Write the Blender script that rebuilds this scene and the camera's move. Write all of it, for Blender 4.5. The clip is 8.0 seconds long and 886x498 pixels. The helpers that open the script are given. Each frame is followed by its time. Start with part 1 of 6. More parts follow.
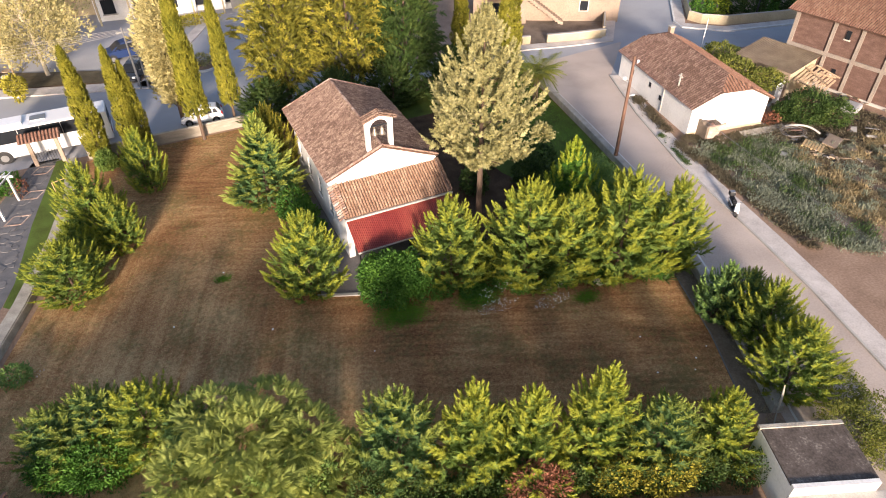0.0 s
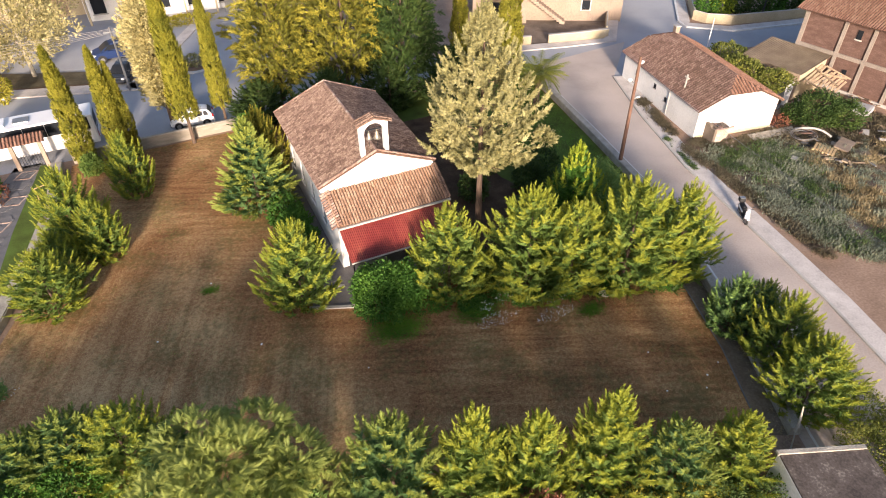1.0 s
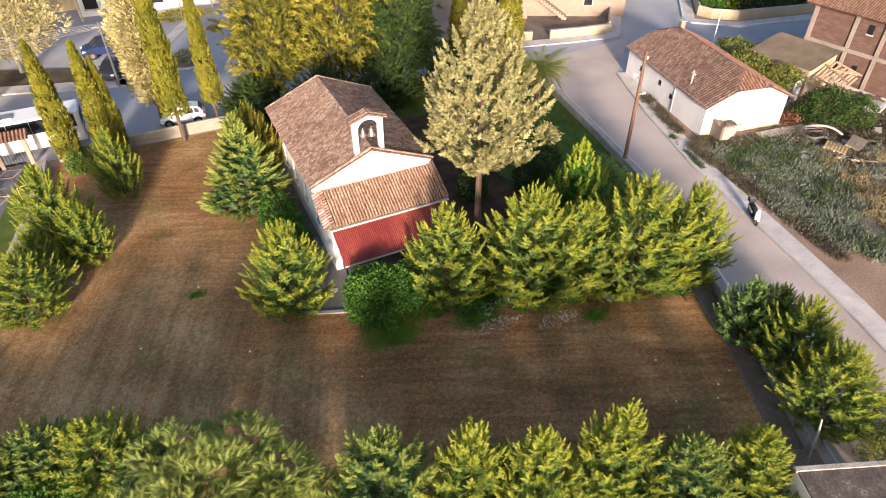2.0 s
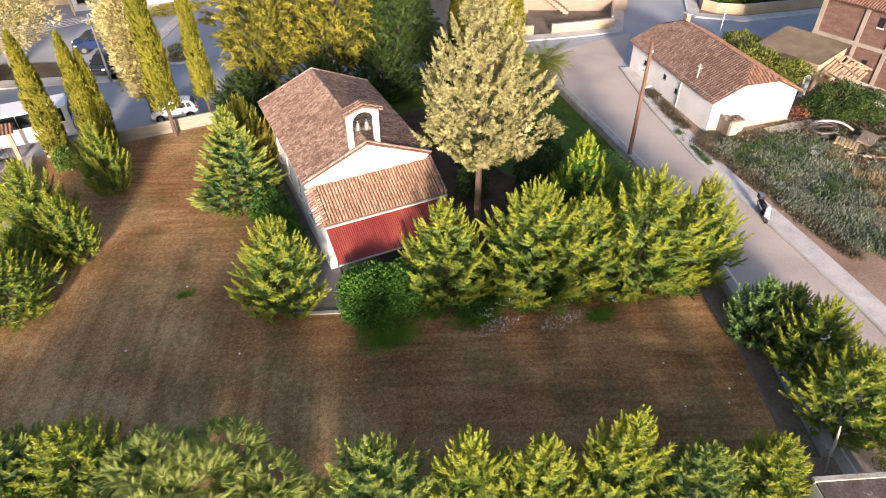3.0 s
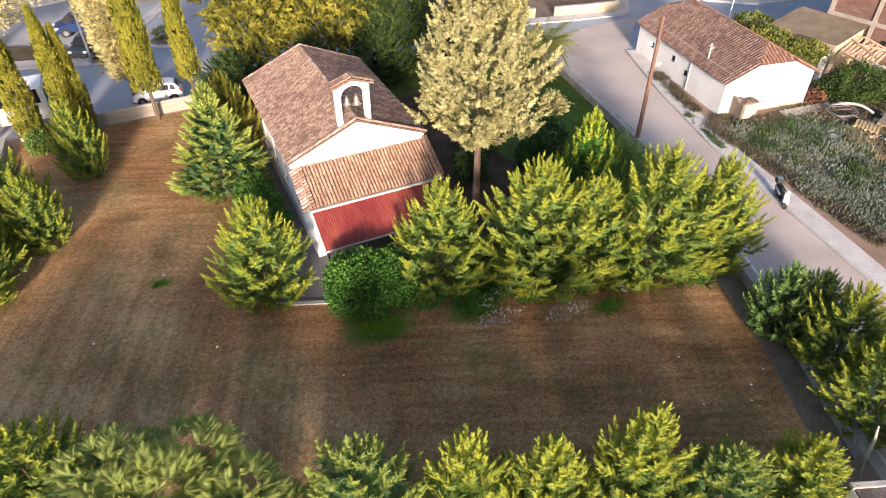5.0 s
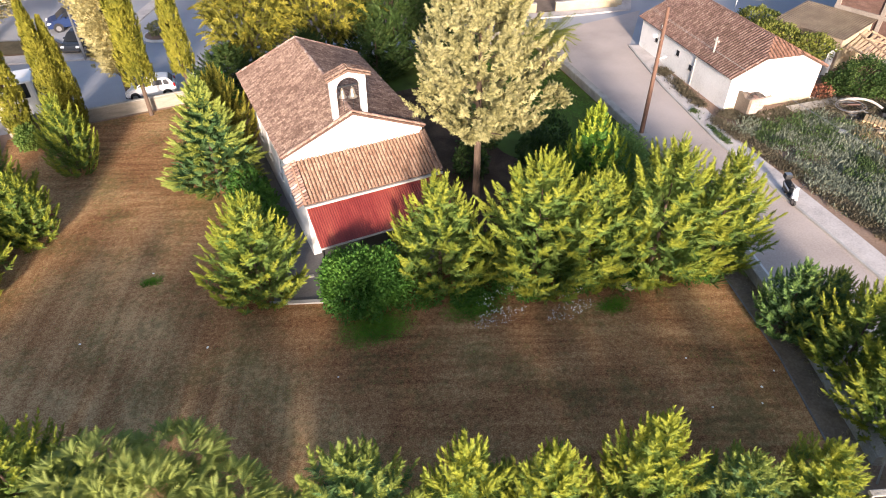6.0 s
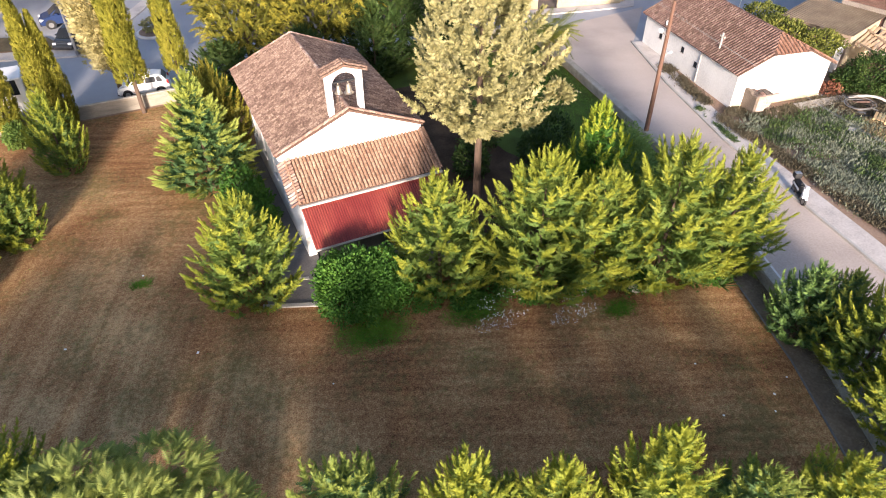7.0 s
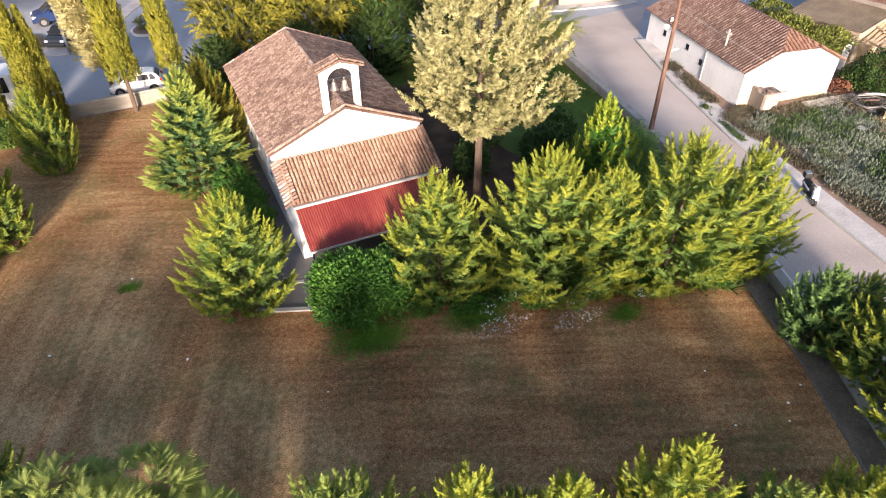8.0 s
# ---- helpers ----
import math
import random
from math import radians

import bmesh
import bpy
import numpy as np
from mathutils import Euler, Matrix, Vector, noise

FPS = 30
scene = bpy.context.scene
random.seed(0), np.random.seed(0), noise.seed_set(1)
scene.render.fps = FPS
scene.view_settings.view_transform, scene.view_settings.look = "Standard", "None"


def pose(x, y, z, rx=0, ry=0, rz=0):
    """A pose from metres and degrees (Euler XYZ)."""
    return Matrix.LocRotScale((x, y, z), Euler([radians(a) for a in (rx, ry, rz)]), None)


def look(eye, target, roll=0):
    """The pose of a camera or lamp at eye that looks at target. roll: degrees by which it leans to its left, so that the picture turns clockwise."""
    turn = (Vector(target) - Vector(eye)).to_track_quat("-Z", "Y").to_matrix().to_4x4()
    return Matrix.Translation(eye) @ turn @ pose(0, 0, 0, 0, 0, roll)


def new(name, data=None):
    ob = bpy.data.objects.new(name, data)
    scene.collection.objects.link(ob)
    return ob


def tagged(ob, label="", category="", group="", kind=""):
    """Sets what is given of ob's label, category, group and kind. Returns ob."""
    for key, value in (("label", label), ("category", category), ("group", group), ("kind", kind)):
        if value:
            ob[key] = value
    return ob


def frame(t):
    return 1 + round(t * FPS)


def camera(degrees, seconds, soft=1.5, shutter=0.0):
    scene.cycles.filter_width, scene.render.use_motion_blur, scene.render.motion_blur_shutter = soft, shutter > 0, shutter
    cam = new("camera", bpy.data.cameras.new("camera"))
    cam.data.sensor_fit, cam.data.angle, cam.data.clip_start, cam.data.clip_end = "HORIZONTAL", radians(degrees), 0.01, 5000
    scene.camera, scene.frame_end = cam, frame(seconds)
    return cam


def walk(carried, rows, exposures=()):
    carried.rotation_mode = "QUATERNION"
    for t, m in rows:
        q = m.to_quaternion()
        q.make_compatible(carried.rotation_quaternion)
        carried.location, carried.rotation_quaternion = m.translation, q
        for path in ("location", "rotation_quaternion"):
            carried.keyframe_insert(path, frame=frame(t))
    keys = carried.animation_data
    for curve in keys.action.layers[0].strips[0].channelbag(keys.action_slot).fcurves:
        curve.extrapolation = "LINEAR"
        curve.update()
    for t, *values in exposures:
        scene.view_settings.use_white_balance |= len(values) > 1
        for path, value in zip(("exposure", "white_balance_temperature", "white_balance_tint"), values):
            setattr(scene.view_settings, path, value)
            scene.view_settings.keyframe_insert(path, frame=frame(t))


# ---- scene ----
cam = camera(70.0, 8.0, soft=1.0)
PATH = [
    (0, (-10.81, -32.002, 26.033), (-10.152, -30.603, 24.763), -0.4),
    (0.5, (-10.403, -31.212, 25.943), (-9.744, -29.815, 24.673), -0.4),
    (1, (-9.978, -30.507, 25.348), (-9.319, -29.108, 24.079), -0.4),
    (1.5, (-9.594, -29.895, 24.844), (-8.936, -28.497, 23.574), -0.4),
    (3, (-8.757, -28.52, 23.499), (-8.1, -27.121, 22.229), -0.4),
    (3.5, (-8.525, -28.166, 22.816), (-7.869, -26.768, 21.545), -0.4),
    (4, (-8.323, -27.868, 22.246), (-7.667, -26.471, 20.975), -0.4),
    (4.5, (-8.13, -27.543, 21.808), (-7.474, -26.146, 20.536), -0.4),
    (6, (-7.6, -26.676, 20.652), (-6.944, -25.277, 19.381), -0.4),
    (6.5, (-7.435, -26.298, 20.35), (-6.779, -24.9, 19.079), -0.4),
    (7, (-7.233, -25.935, 20.045), (-6.577, -24.537, 18.775), -0.4),
    (7.5, (-7.061, -25.561, 19.755), (-6.404, -24.162, 18.485), -0.3),
    (8, (-6.861, -25.201, 19.454), (-6.204, -23.801, 18.185), -0.4),
]
walk(cam, [(t, look(eye, target, roll)) for t, eye, target, roll in PATH], ((0.0, 1.46, 6050.0, 20.0), (3.0, 1.53, 5950.0, 20.0), (8.0, 1.67, 5750.0, 20.0)))

# ---- world, sun, exposure ----
SUN_AZ, SUN_EL = radians(201.0), radians(13.0)
world = bpy.data.worlds.new("sky")
scene.world = world
world.use_nodes = True
wn = world.node_tree.nodes
sky = wn.new("ShaderNodeTexSky")
sky.sky_type = "NISHITA"
sky.sun_disc = False
sky.sun_elevation, sky.sun_rotation = SUN_EL, SUN_AZ
sky.ozone_density, sky.dust_density = 0.35, 1.6
world.node_tree.links.new(sky.outputs[0], wn["Background"].inputs[0])
wn["Background"].inputs[1].default_value = 0.095
sun = new("sun", bpy.data.lights.new("sun", "SUN"))
sun.data.energy, sun.data.angle, sun.data.color = 3.9, radians(7.0), (1.0, 0.83, 0.605)
to_sun = Vector((math.sin(SUN_AZ) * math.cos(SUN_EL), math.cos(SUN_AZ) * math.cos(SUN_EL), math.sin(SUN_EL)))
sun.matrix_world = look(to_sun * 200, (0, 0, 0))
scene.view_settings.exposure = 1.5


# ---- materials ----
def mat(name, colors, scale=1.0, fine=14.0, rough=0.85, bump=0.25, metal=0.0, island=0.0, objrand=0.0, translucent=0.0, mix=0.55, stretch=(1, 1, 1), spec=0.3, obj=False):
    """A surface of two noises, coarse and fine, run through a ramp of colours."""
    m = bpy.data.materials.new(name)
    m.use_nodes = True
    n, l = m.node_tree.nodes, m.node_tree.links
    p = n["Principled BSDF"]
    p.inputs["Roughness"].default_value = rough
    p.inputs["Metallic"].default_value = metal
    p.inputs["Specular IOR Level"].default_value = spec
    if obj:
        src = n.new("ShaderNodeTexCoord").outputs["Object"]
    else:
        src = n.new("ShaderNodeNewGeometry").outputs["Position"]
    mp = n.new("ShaderNodeMapping")
    mp.inputs["Scale"].default_value = stretch
    l.new(src, mp.inputs["Vector"])
    a, b = n.new("ShaderNodeTexNoise"), n.new("ShaderNodeTexNoise")
    for t, s, d in ((a, scale, 4.0), (b, scale * fine, 3.0)):
        t.inputs["Scale"].default_value = s
        t.inputs["Detail"].default_value = d
        l.new(mp.outputs[0], t.inputs["Vector"])
    mx = n.new("ShaderNodeMix")
    mx.inputs["Factor"].default_value = 1 - mix
    l.new(a.outputs["Fac"], mx.inputs["A"])
    l.new(b.outputs["Fac"], mx.inputs["B"])
    fac = mx.outputs["Result"]
    for amount, node, out in ((island, "ShaderNodeNewGeometry", "Random Per Island"), (objrand, "ShaderNodeObjectInfo", "Random")):
        if amount:
            r = n.new(node)
            k = n.new("ShaderNodeMath")
            k.operation = "MULTIPLY_ADD"
            k.inputs[1].default_value, k.inputs[2].default_value = amount, -amount / 2
            l.new(r.outputs[out], k.inputs[0])
            s = n.new("ShaderNodeMath")
            l.new(fac, s.inputs[0])
            l.new(k.outputs[0], s.inputs[1])
            fac = s.outputs[0]
    ramp = n.new("ShaderNodeValToRGB")
    e = ramp.color_ramp.elements
    while len(e) < len(colors):
        e.new(0.5)
    for i, c in enumerate(colors):
        e[i].position = 0.3 + 0.4 * i / (len(colors) - 1) if len(colors) > 1 else 0
        e[i].color = (*c, 1)
    l.new(fac, ramp.inputs[0])
    l.new(ramp.outputs[0], p.inputs["Base Color"])
    if bump:
        bp = n.new("ShaderNodeBump")
        bp.inputs["Strength"].default_value = bump
        bp.inputs["Distance"].default_value = 0.03
        l.new(b.outputs["Fac"], bp.inputs["Height"])
        l.new(bp.outputs[0], p.inputs["Normal"])
    if translucent:
        tr = n.new("ShaderNodeBsdfTranslucent")
        l.new(ramp.outputs[0], tr.inputs["Color"])
        ms = n.new("ShaderNodeMixShader")
        ms.inputs[0].default_value = translucent
        l.new(p.outputs[0], ms.inputs[1])
        l.new(tr.outputs[0], ms.inputs[2])
        l.new(ms.outputs[0], n["Material Output"].inputs["Surface"])
    return m


def leaf(name, *colors, tr=0.25, island=0.16):
    return mat(name, colors, scale=0.7, fine=8, rough=0.6, bump=0, island=island, translucent=tr, mix=0.72, spec=0.25, obj=True)


M_CONIFER = leaf("conifer_leaf", (0.165, 0.235, 0.04), (0.25, 0.283, 0.03), (0.345, 0.352, 0.037), island=0.10)
# Old leaves here and below also carry the shade of the gaps.
M_CONIFER_OLD_SHADE = leaf("old_shade_conifer_leaf", (0.07, 0.135, 0.03), (0.13, 0.195, 0.038), (0.22, 0.265, 0.05), island=0.10)
M_CONIFER3 = leaf("conifer_leaf_green", (0.11, 0.16, 0.035), (0.19, 0.24, 0.046), (0.29, 0.325, 0.06), island=0.10)
M_LAYERED = leaf("layered_leaf", (0.165, 0.22, 0.046), (0.265, 0.315, 0.058), (0.40, 0.425, 0.08), island=0.10)
M_CONIFER2 = leaf("conifer_leaf_blue", (0.10, 0.19, 0.055), (0.17, 0.27, 0.07), (0.29, 0.38, 0.095), island=0.10)
M_CONIFER2_OLD_SHADE = leaf("old_shade_blue_leaf", (0.04, 0.095, 0.035), (0.08, 0.15, 0.05), (0.14, 0.22, 0.065), island=0.10)
M_OLIVE_OLD_SHADE = leaf("old_shade_olive_leaf", (0.08, 0.085, 0.014), (0.15, 0.15, 0.02), (0.24, 0.225, 0.035), island=0.10)
M_FEATHER = leaf("feathery_leaf", (0.14, 0.185, 0.044), (0.245, 0.29, 0.064), (0.365, 0.395, 0.09), island=0.08)
M_PALE = leaf("pale_leaf", (0.17, 0.165, 0.065), (0.33, 0.312, 0.135), (0.50, 0.465, 0.24))
M_PALE2 = leaf("pale_yellow_leaf", (0.28, 0.245, 0.10), (0.47, 0.42, 0.19), (0.62, 0.56, 0.31))
M_CYPRESS = leaf("cypress_leaf", (0.10, 0.113, 0.014), (0.215, 0.208, 0.022), (0.34, 0.31, 0.04))
M_OLIVE = leaf("olive_leaf", (0.20, 0.185, 0.024), (0.345, 0.312, 0.038), (0.50, 0.44, 0.065))
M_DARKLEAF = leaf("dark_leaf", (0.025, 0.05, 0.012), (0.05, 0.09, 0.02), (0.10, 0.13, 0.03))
M_LAUREL = leaf("laurel_leaf", (0.03, 0.085, 0.013), (0.062, 0.155, 0.02), (0.12, 0.24, 0.03))
M_VINE = leaf("vine_leaf", (0.06, 0.08, 0.016), (0.14, 0.16, 0.028), (0.27, 0.27, 0.05))
M_FIG = leaf("fig_leaf", (0.02, 0.048, 0.012), (0.05, 0.092, 0.02), (0.105, 0.15, 0.034))
M_GOLD = leaf("gold_leaf", (0.10, 0.16, 0.014), (0.26, 0.33, 0.024), (0.48, 0.50, 0.045))
M_PALM = leaf("palm_leaf", (0.07, 0.095, 0.014), (0.17, 0.19, 0.024), (0.33, 0.33, 0.045))
M_WEED = leaf("weed_leaf", (0.16, 0.185, 0.13), (0.245, 0.273, 0.20), (0.325, 0.35, 0.265), tr=0.42)
M_WEED2 = leaf("green_weed", (0.05, 0.085, 0.03), (0.09, 0.14, 0.045), (0.16, 0.21, 0.07), tr=0.42)
M_DRYWEED = leaf("dry_weed", (0.20, 0.155, 0.08), (0.34, 0.275, 0.155), (0.46, 0.39, 0.235), tr=0.42)
M_BROWNWEED = leaf("brown_weed", (0.085, 0.073, 0.045), (0.15, 0.128, 0.082), (0.22, 0.19, 0.125), tr=0.42)
M_GRASS = leaf("grass_blade", (0.06, 0.15, 0.012), (0.13, 0.27, 0.02), (0.21, 0.35, 0.035))
M_STUBBLE = leaf("stubble", (0.10, 0.065, 0.03), (0.19, 0.13, 0.07), (0.30, 0.22, 0.13), tr=0.1)
M_PETAL = mat("petal", ((0.8, 0.8, 0.75), (0.9, 0.9, 0.88)), bump=0)
M_RUST = leaf("dead_leaf", (0.11, 0.045, 0.028), (0.23, 0.095, 0.058), (0.33, 0.155, 0.09))
M_BARK = mat("bark", ((0.07, 0.045, 0.03), (0.16, 0.11, 0.08)), scale=3, stretch=(1, 1, 0.2), bump=0.6)
M_BIRCH = mat("pale_bark", ((0.30, 0.26, 0.2), (0.55, 0.5, 0.42)), scale=3, bump=0.3)


def yard_material():
    """Mown dry grass: broad tan and brown patches, mower streaks, fine stubble grain and a little green."""
    m = bpy.data.materials.new("mown_dry_grass")
    m.use_nodes = True
    n, l = m.node_tree.nodes, m.node_tree.links
    p = n["Principled BSDF"]
    p.inputs["Roughness"].default_value, p.inputs["Specular IOR Level"].default_value = 0.95, 0.1
    pos = n.new("ShaderNodeNewGeometry").outputs["Position"]

    def grain(scale, detail, stretch=(1, 1, 1), turn=0.0, warp=0.0):
        mp = n.new("ShaderNodeMapping")
        mp.inputs["Scale"].default_value = stretch
        rot = n.new("ShaderNodeMapping")
        rot.inputs["Rotation"].default_value = (0, 0, turn)
        l.new(pos, rot.inputs["Vector"])
        l.new(rot.outputs[0], mp.inputs["Vector"])
        t = n.new("ShaderNodeTexNoise")
        t.inputs["Scale"].default_value, t.inputs["Detail"].default_value, t.inputs["Distortion"].default_value = scale, detail, warp
        l.new(mp.outputs[0], t.inputs["Vector"])
        return t.outputs["Fac"]

    def blend(a, b, k):
        x = n.new("ShaderNodeMix")
        x.inputs["Factor"].default_value = k
        l.new(a, x.inputs["A"])
        l.new(b, x.inputs["B"])
        return x.outputs["Result"]

    fine = grain(17.0, 8)
    clump = grain(5.5, 8, warp=0.4)
    # mower streaks run lengthwise to the south-west, where the tone is lighter, and across elsewhere
    sep = n.new("ShaderNodeSeparateXYZ")
    l.new(pos, sep.inputs[0])
    lean = n.new("ShaderNodeMath")
    lean.operation = "MULTIPLY_ADD"
    lean.inputs[1].default_value = 0.5
    l.new(sep.outputs["Y"], lean.inputs[0])
    l.new(sep.outputs["X"], lean.inputs[2])
    west = n.new("ShaderNodeMapRange")
    west.interpolation_type = "SMOOTHSTEP"
    for i, q in enumerate((-5.0, -15.0, 0.0, 1.0)):
        west.inputs[i + 1].default_value = q
    l.new(lean.outputs[0], west.inputs[0])
    mow = n.new("ShaderNodeMix")
    l.new(west.outputs[0], mow.inputs["Factor"])
    l.new(grain(2.6, 5, (1, 0.09, 1), radians(-66), 0.6), mow.inputs["A"])
    l.new(grain(2.0, 4, (1, 0.05, 1), radians(21), 0.5), mow.inputs["B"])
    fac = blend(blend(blend(grain(0.2, 6, warp=0.6), clump, 0.42), mow.outputs["Result"], 0.27), fine, 0.33)
    add = n.new("ShaderNodeMath")
    add.operation = "MULTIPLY_ADD"
    add.inputs[1].default_value = 0.045
    l.new(west.outputs[0], add.inputs[0])
    l.new(fac, add.inputs[2])
    fac = add.outputs[0]
    ramp = n.new("ShaderNodeValToRGB")
    e = ramp.color_ramp.elements
    e.new(0.5), e.new(0.5)
    for i, (q, c) in enumerate(((0.395, (0.113, 0.049, 0.021)), (0.47, (0.262, 0.127, 0.055)), (0.53, (0.385, 0.212, 0.092)), (0.61, (0.61, 0.39, 0.185)))):
        e[i].position, e[i].color = q, (*c, 1)
    l.new(fac, ramp.inputs[0])
    green = n.new("ShaderNodeValToRGB")
    green.color_ramp.elements[0].position, green.color_ramp.elements[1].position = 0.48, 0.62
    green.color_ramp.elements[1].color = (0.5, 0.5, 0.5, 1)
    l.new(blend(grain(0.35, 4), grain(3.0, 4), 0.4), green.inputs[0])
    mx = n.new("ShaderNodeMix")
    mx.data_type = "RGBA"
    l.new(green.outputs[0], mx.inputs["Factor"])
    l.new(ramp.outputs[0], mx.inputs["A"])
    mx.inputs["B"].default_value = (0.085, 0.105, 0.035, 1)
    l.new(mx.outputs["Result"], p.inputs["Base Color"])
    bp = n.new("ShaderNodeBump")
    bp.inputs["Strength"].default_value, bp.inputs["Distance"].default_value = 0.8, 0.05
    l.new(fine, bp.inputs["Height"])
    l.new(bp.outputs[0], p.inputs["Normal"])
    return m


M_YARD = yard_material()
M_EARTH = mat("earth", ((0.19, 0.128, 0.09), (0.30, 0.207, 0.15), (0.40, 0.29, 0.215)), scale=0.4, fine=18, bump=0.6, rough=0.95, spec=0.1)
M_ROAD = mat("worn_asphalt", ((0.345, 0.288, 0.25), (0.465, 0.392, 0.34), (0.555, 0.475, 0.42)), scale=0.22, fine=50, bump=0.12, mix=0.65, rough=0.9)
M_STREET = mat("street_asphalt", ((0.27, 0.275, 0.295), (0.345, 0.35, 0.37), (0.42, 0.42, 0.43)), scale=0.2, fine=60, bump=0.12, mix=0.65, rough=0.85)
M_CONC = mat("concrete", ((0.30, 0.28, 0.26), (0.42, 0.40, 0.37), (0.52, 0.49, 0.45)), scale=0.7, fine=20, bump=0.2)
# Bare soil with the shade under the tree put into the colour.
M_SOIL_SHADE = mat("shade_dark_soil", ((0.04, 0.026, 0.016), (0.08, 0.052, 0.033), (0.14, 0.095, 0.06)), scale=0.9, fine=16, bump=0.6, rough=0.95, spec=0.1)
M_PAVE = mat("worn_footway", ((0.36, 0.325, 0.30), (0.52, 0.475, 0.44), (0.63, 0.585, 0.545)), scale=0.9, fine=12, bump=0.3)
M_CONC_DARK = mat("dark_concrete", ((0.10, 0.078, 0.06), (0.165, 0.132, 0.104), (0.235, 0.192, 0.155)), scale=0.8, fine=16, bump=0.3)
M_PAVING = mat("yard_paving", ((0.12, 0.112, 0.108), (0.175, 0.165, 0.16), (0.24, 0.228, 0.22)), scale=0.9, fine=14, bump=0.3)
M_LIME = mat("limewash", ((0.60, 0.59, 0.57), (0.74, 0.73, 0.71), (0.82, 0.81, 0.79)), scale=0.6, fine=14, bump=0.12)
M_LINE = mat("road_paint", ((0.5, 0.49, 0.47), (0.75, 0.74, 0.72)), scale=2, bump=0.05)
M_TILE = mat("clay_tile", ((0.10, 0.061, 0.045), (0.155, 0.099, 0.074), (0.22, 0.148, 0.112), (0.34, 0.25, 0.195)), scale=0.7, fine=16, bump=0.3, objrand=0.24, mix=0.2)
M_TILE_JOINED = mat("clay_tile_joined", ((0.10, 0.061, 0.045), (0.155, 0.099, 0.074), (0.22, 0.148, 0.112), (0.34, 0.25, 0.195)), scale=0.7, fine=16, bump=0.3, island=0.24, mix=0.2)
# Lighter copy of the church tile; the sun on the porch is coloured in.
M_TILE_PORCH_LIT = mat("sunlit_porch_tile", ((0.18, 0.10, 0.065), (0.265, 0.155, 0.10), (0.345, 0.22, 0.148), (0.45, 0.32, 0.23)), scale=0.7, fine=16, bump=0.3, objrand=0.18, mix=0.25)
M_TILE_VERGE = mat("verge_tile", ((0.17, 0.10, 0.075), (0.27, 0.175, 0.135), (0.37, 0.27, 0.22), (0.48, 0.40, 0.34)), scale=1.1, fine=9, bump=0.3, island=0.3)
# Darker than the tiles: the shade of the channels is put into the colour.
M_PAN = mat("tile_channel_shade", ((0.06, 0.036, 0.027), (0.11, 0.066, 0.05), (0.16, 0.10, 0.075)), scale=1.5, fine=9, bump=0.4)
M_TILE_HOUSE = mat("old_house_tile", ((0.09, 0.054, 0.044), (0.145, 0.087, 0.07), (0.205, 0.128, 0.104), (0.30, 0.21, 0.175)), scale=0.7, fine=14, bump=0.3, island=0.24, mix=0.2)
# Copy of the house tile with the sun's light put into its colour.
M_TILE_LIT = mat("sunlit_house_tile", ((0.17, 0.085, 0.055), (0.27, 0.145, 0.098), (0.36, 0.21, 0.15)), scale=0.7, fine=14, bump=0.3, island=0.2, mix=0.3)
M_TILE_NEW = mat("new_red_tile", ((0.17, 0.085, 0.058), (0.225, 0.12, 0.083), (0.285, 0.165, 0.12)), scale=1.0, fine=9, bump=0.2, island=0.3)
M_RED = mat("red_sheet", ((0.12, 0.016, 0.016), (0.17, 0.026, 0.023), (0.22, 0.045, 0.034), (0.31, 0.10, 0.055)), scale=0.5, fine=9, mix=0.7, stretch=(1.6, 0.35, 0.35), rough=0.45, bump=0.04, spec=0.5)
M_METAL = mat("grey_metal", ((0.25, 0.25, 0.25), (0.4, 0.4, 0.4)), rough=0.4, metal=0.8, bump=0.05)
M_BRONZE = mat("bell_metal", ((0.35, 0.3, 0.24), (0.5, 0.45, 0.37)), rough=0.35, metal=0.7, bump=0.05)
M_DARK = mat("dark_rubber", ((0.015, 0.015, 0.016), (0.035, 0.035, 0.037)), rough=0.6, bump=0.05)
M_GLASS = mat("dark_glass", ((0.012, 0.014, 0.018), (0.02, 0.023, 0.028)), rough=0.4, bump=0, spec=0.08)
M_WHITE = mat("white_paint", ((0.72, 0.72, 0.72), (0.8, 0.8, 0.8)), rough=0.3, bump=0, spec=0.5)
M_BLUE = mat("blue_paint", ((0.012, 0.026, 0.085), (0.018, 0.038, 0.115)), rough=0.5, bump=0, spec=0.15)
M_DARKCAR = mat("dark_paint", ((0.015, 0.018, 0.022), (0.025, 0.028, 0.033)), rough=0.25, bump=0, spec=0.5)
M_LAMP = mat("lamp_lens", ((0.55, 0.55, 0.55), (0.7, 0.7, 0.7)), rough=0.15, bump=0, spec=0.6)
M_TAIL = mat("tail_lens", ((0.3, 0.01, 0.01), (0.4, 0.02, 0.02)), rough=0.2, bump=0, spec=0.6)
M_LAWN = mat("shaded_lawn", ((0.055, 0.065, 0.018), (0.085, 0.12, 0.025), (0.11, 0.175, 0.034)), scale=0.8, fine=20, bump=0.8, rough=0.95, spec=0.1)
M_PLANKWALL = mat("weathered_render", ((0.20, 0.175, 0.135), (0.30, 0.265, 0.21), (0.40, 0.36, 0.30)), scale=0.8, fine=12, bump=0.3, stretch=(1, 1, 6))
M_STONE = mat("boundary_stone", ((0.22, 0.2, 0.17), (0.36, 0.33, 0.28), (0.5, 0.46, 0.39)), scale=1.6, fine=10, bump=0.6)
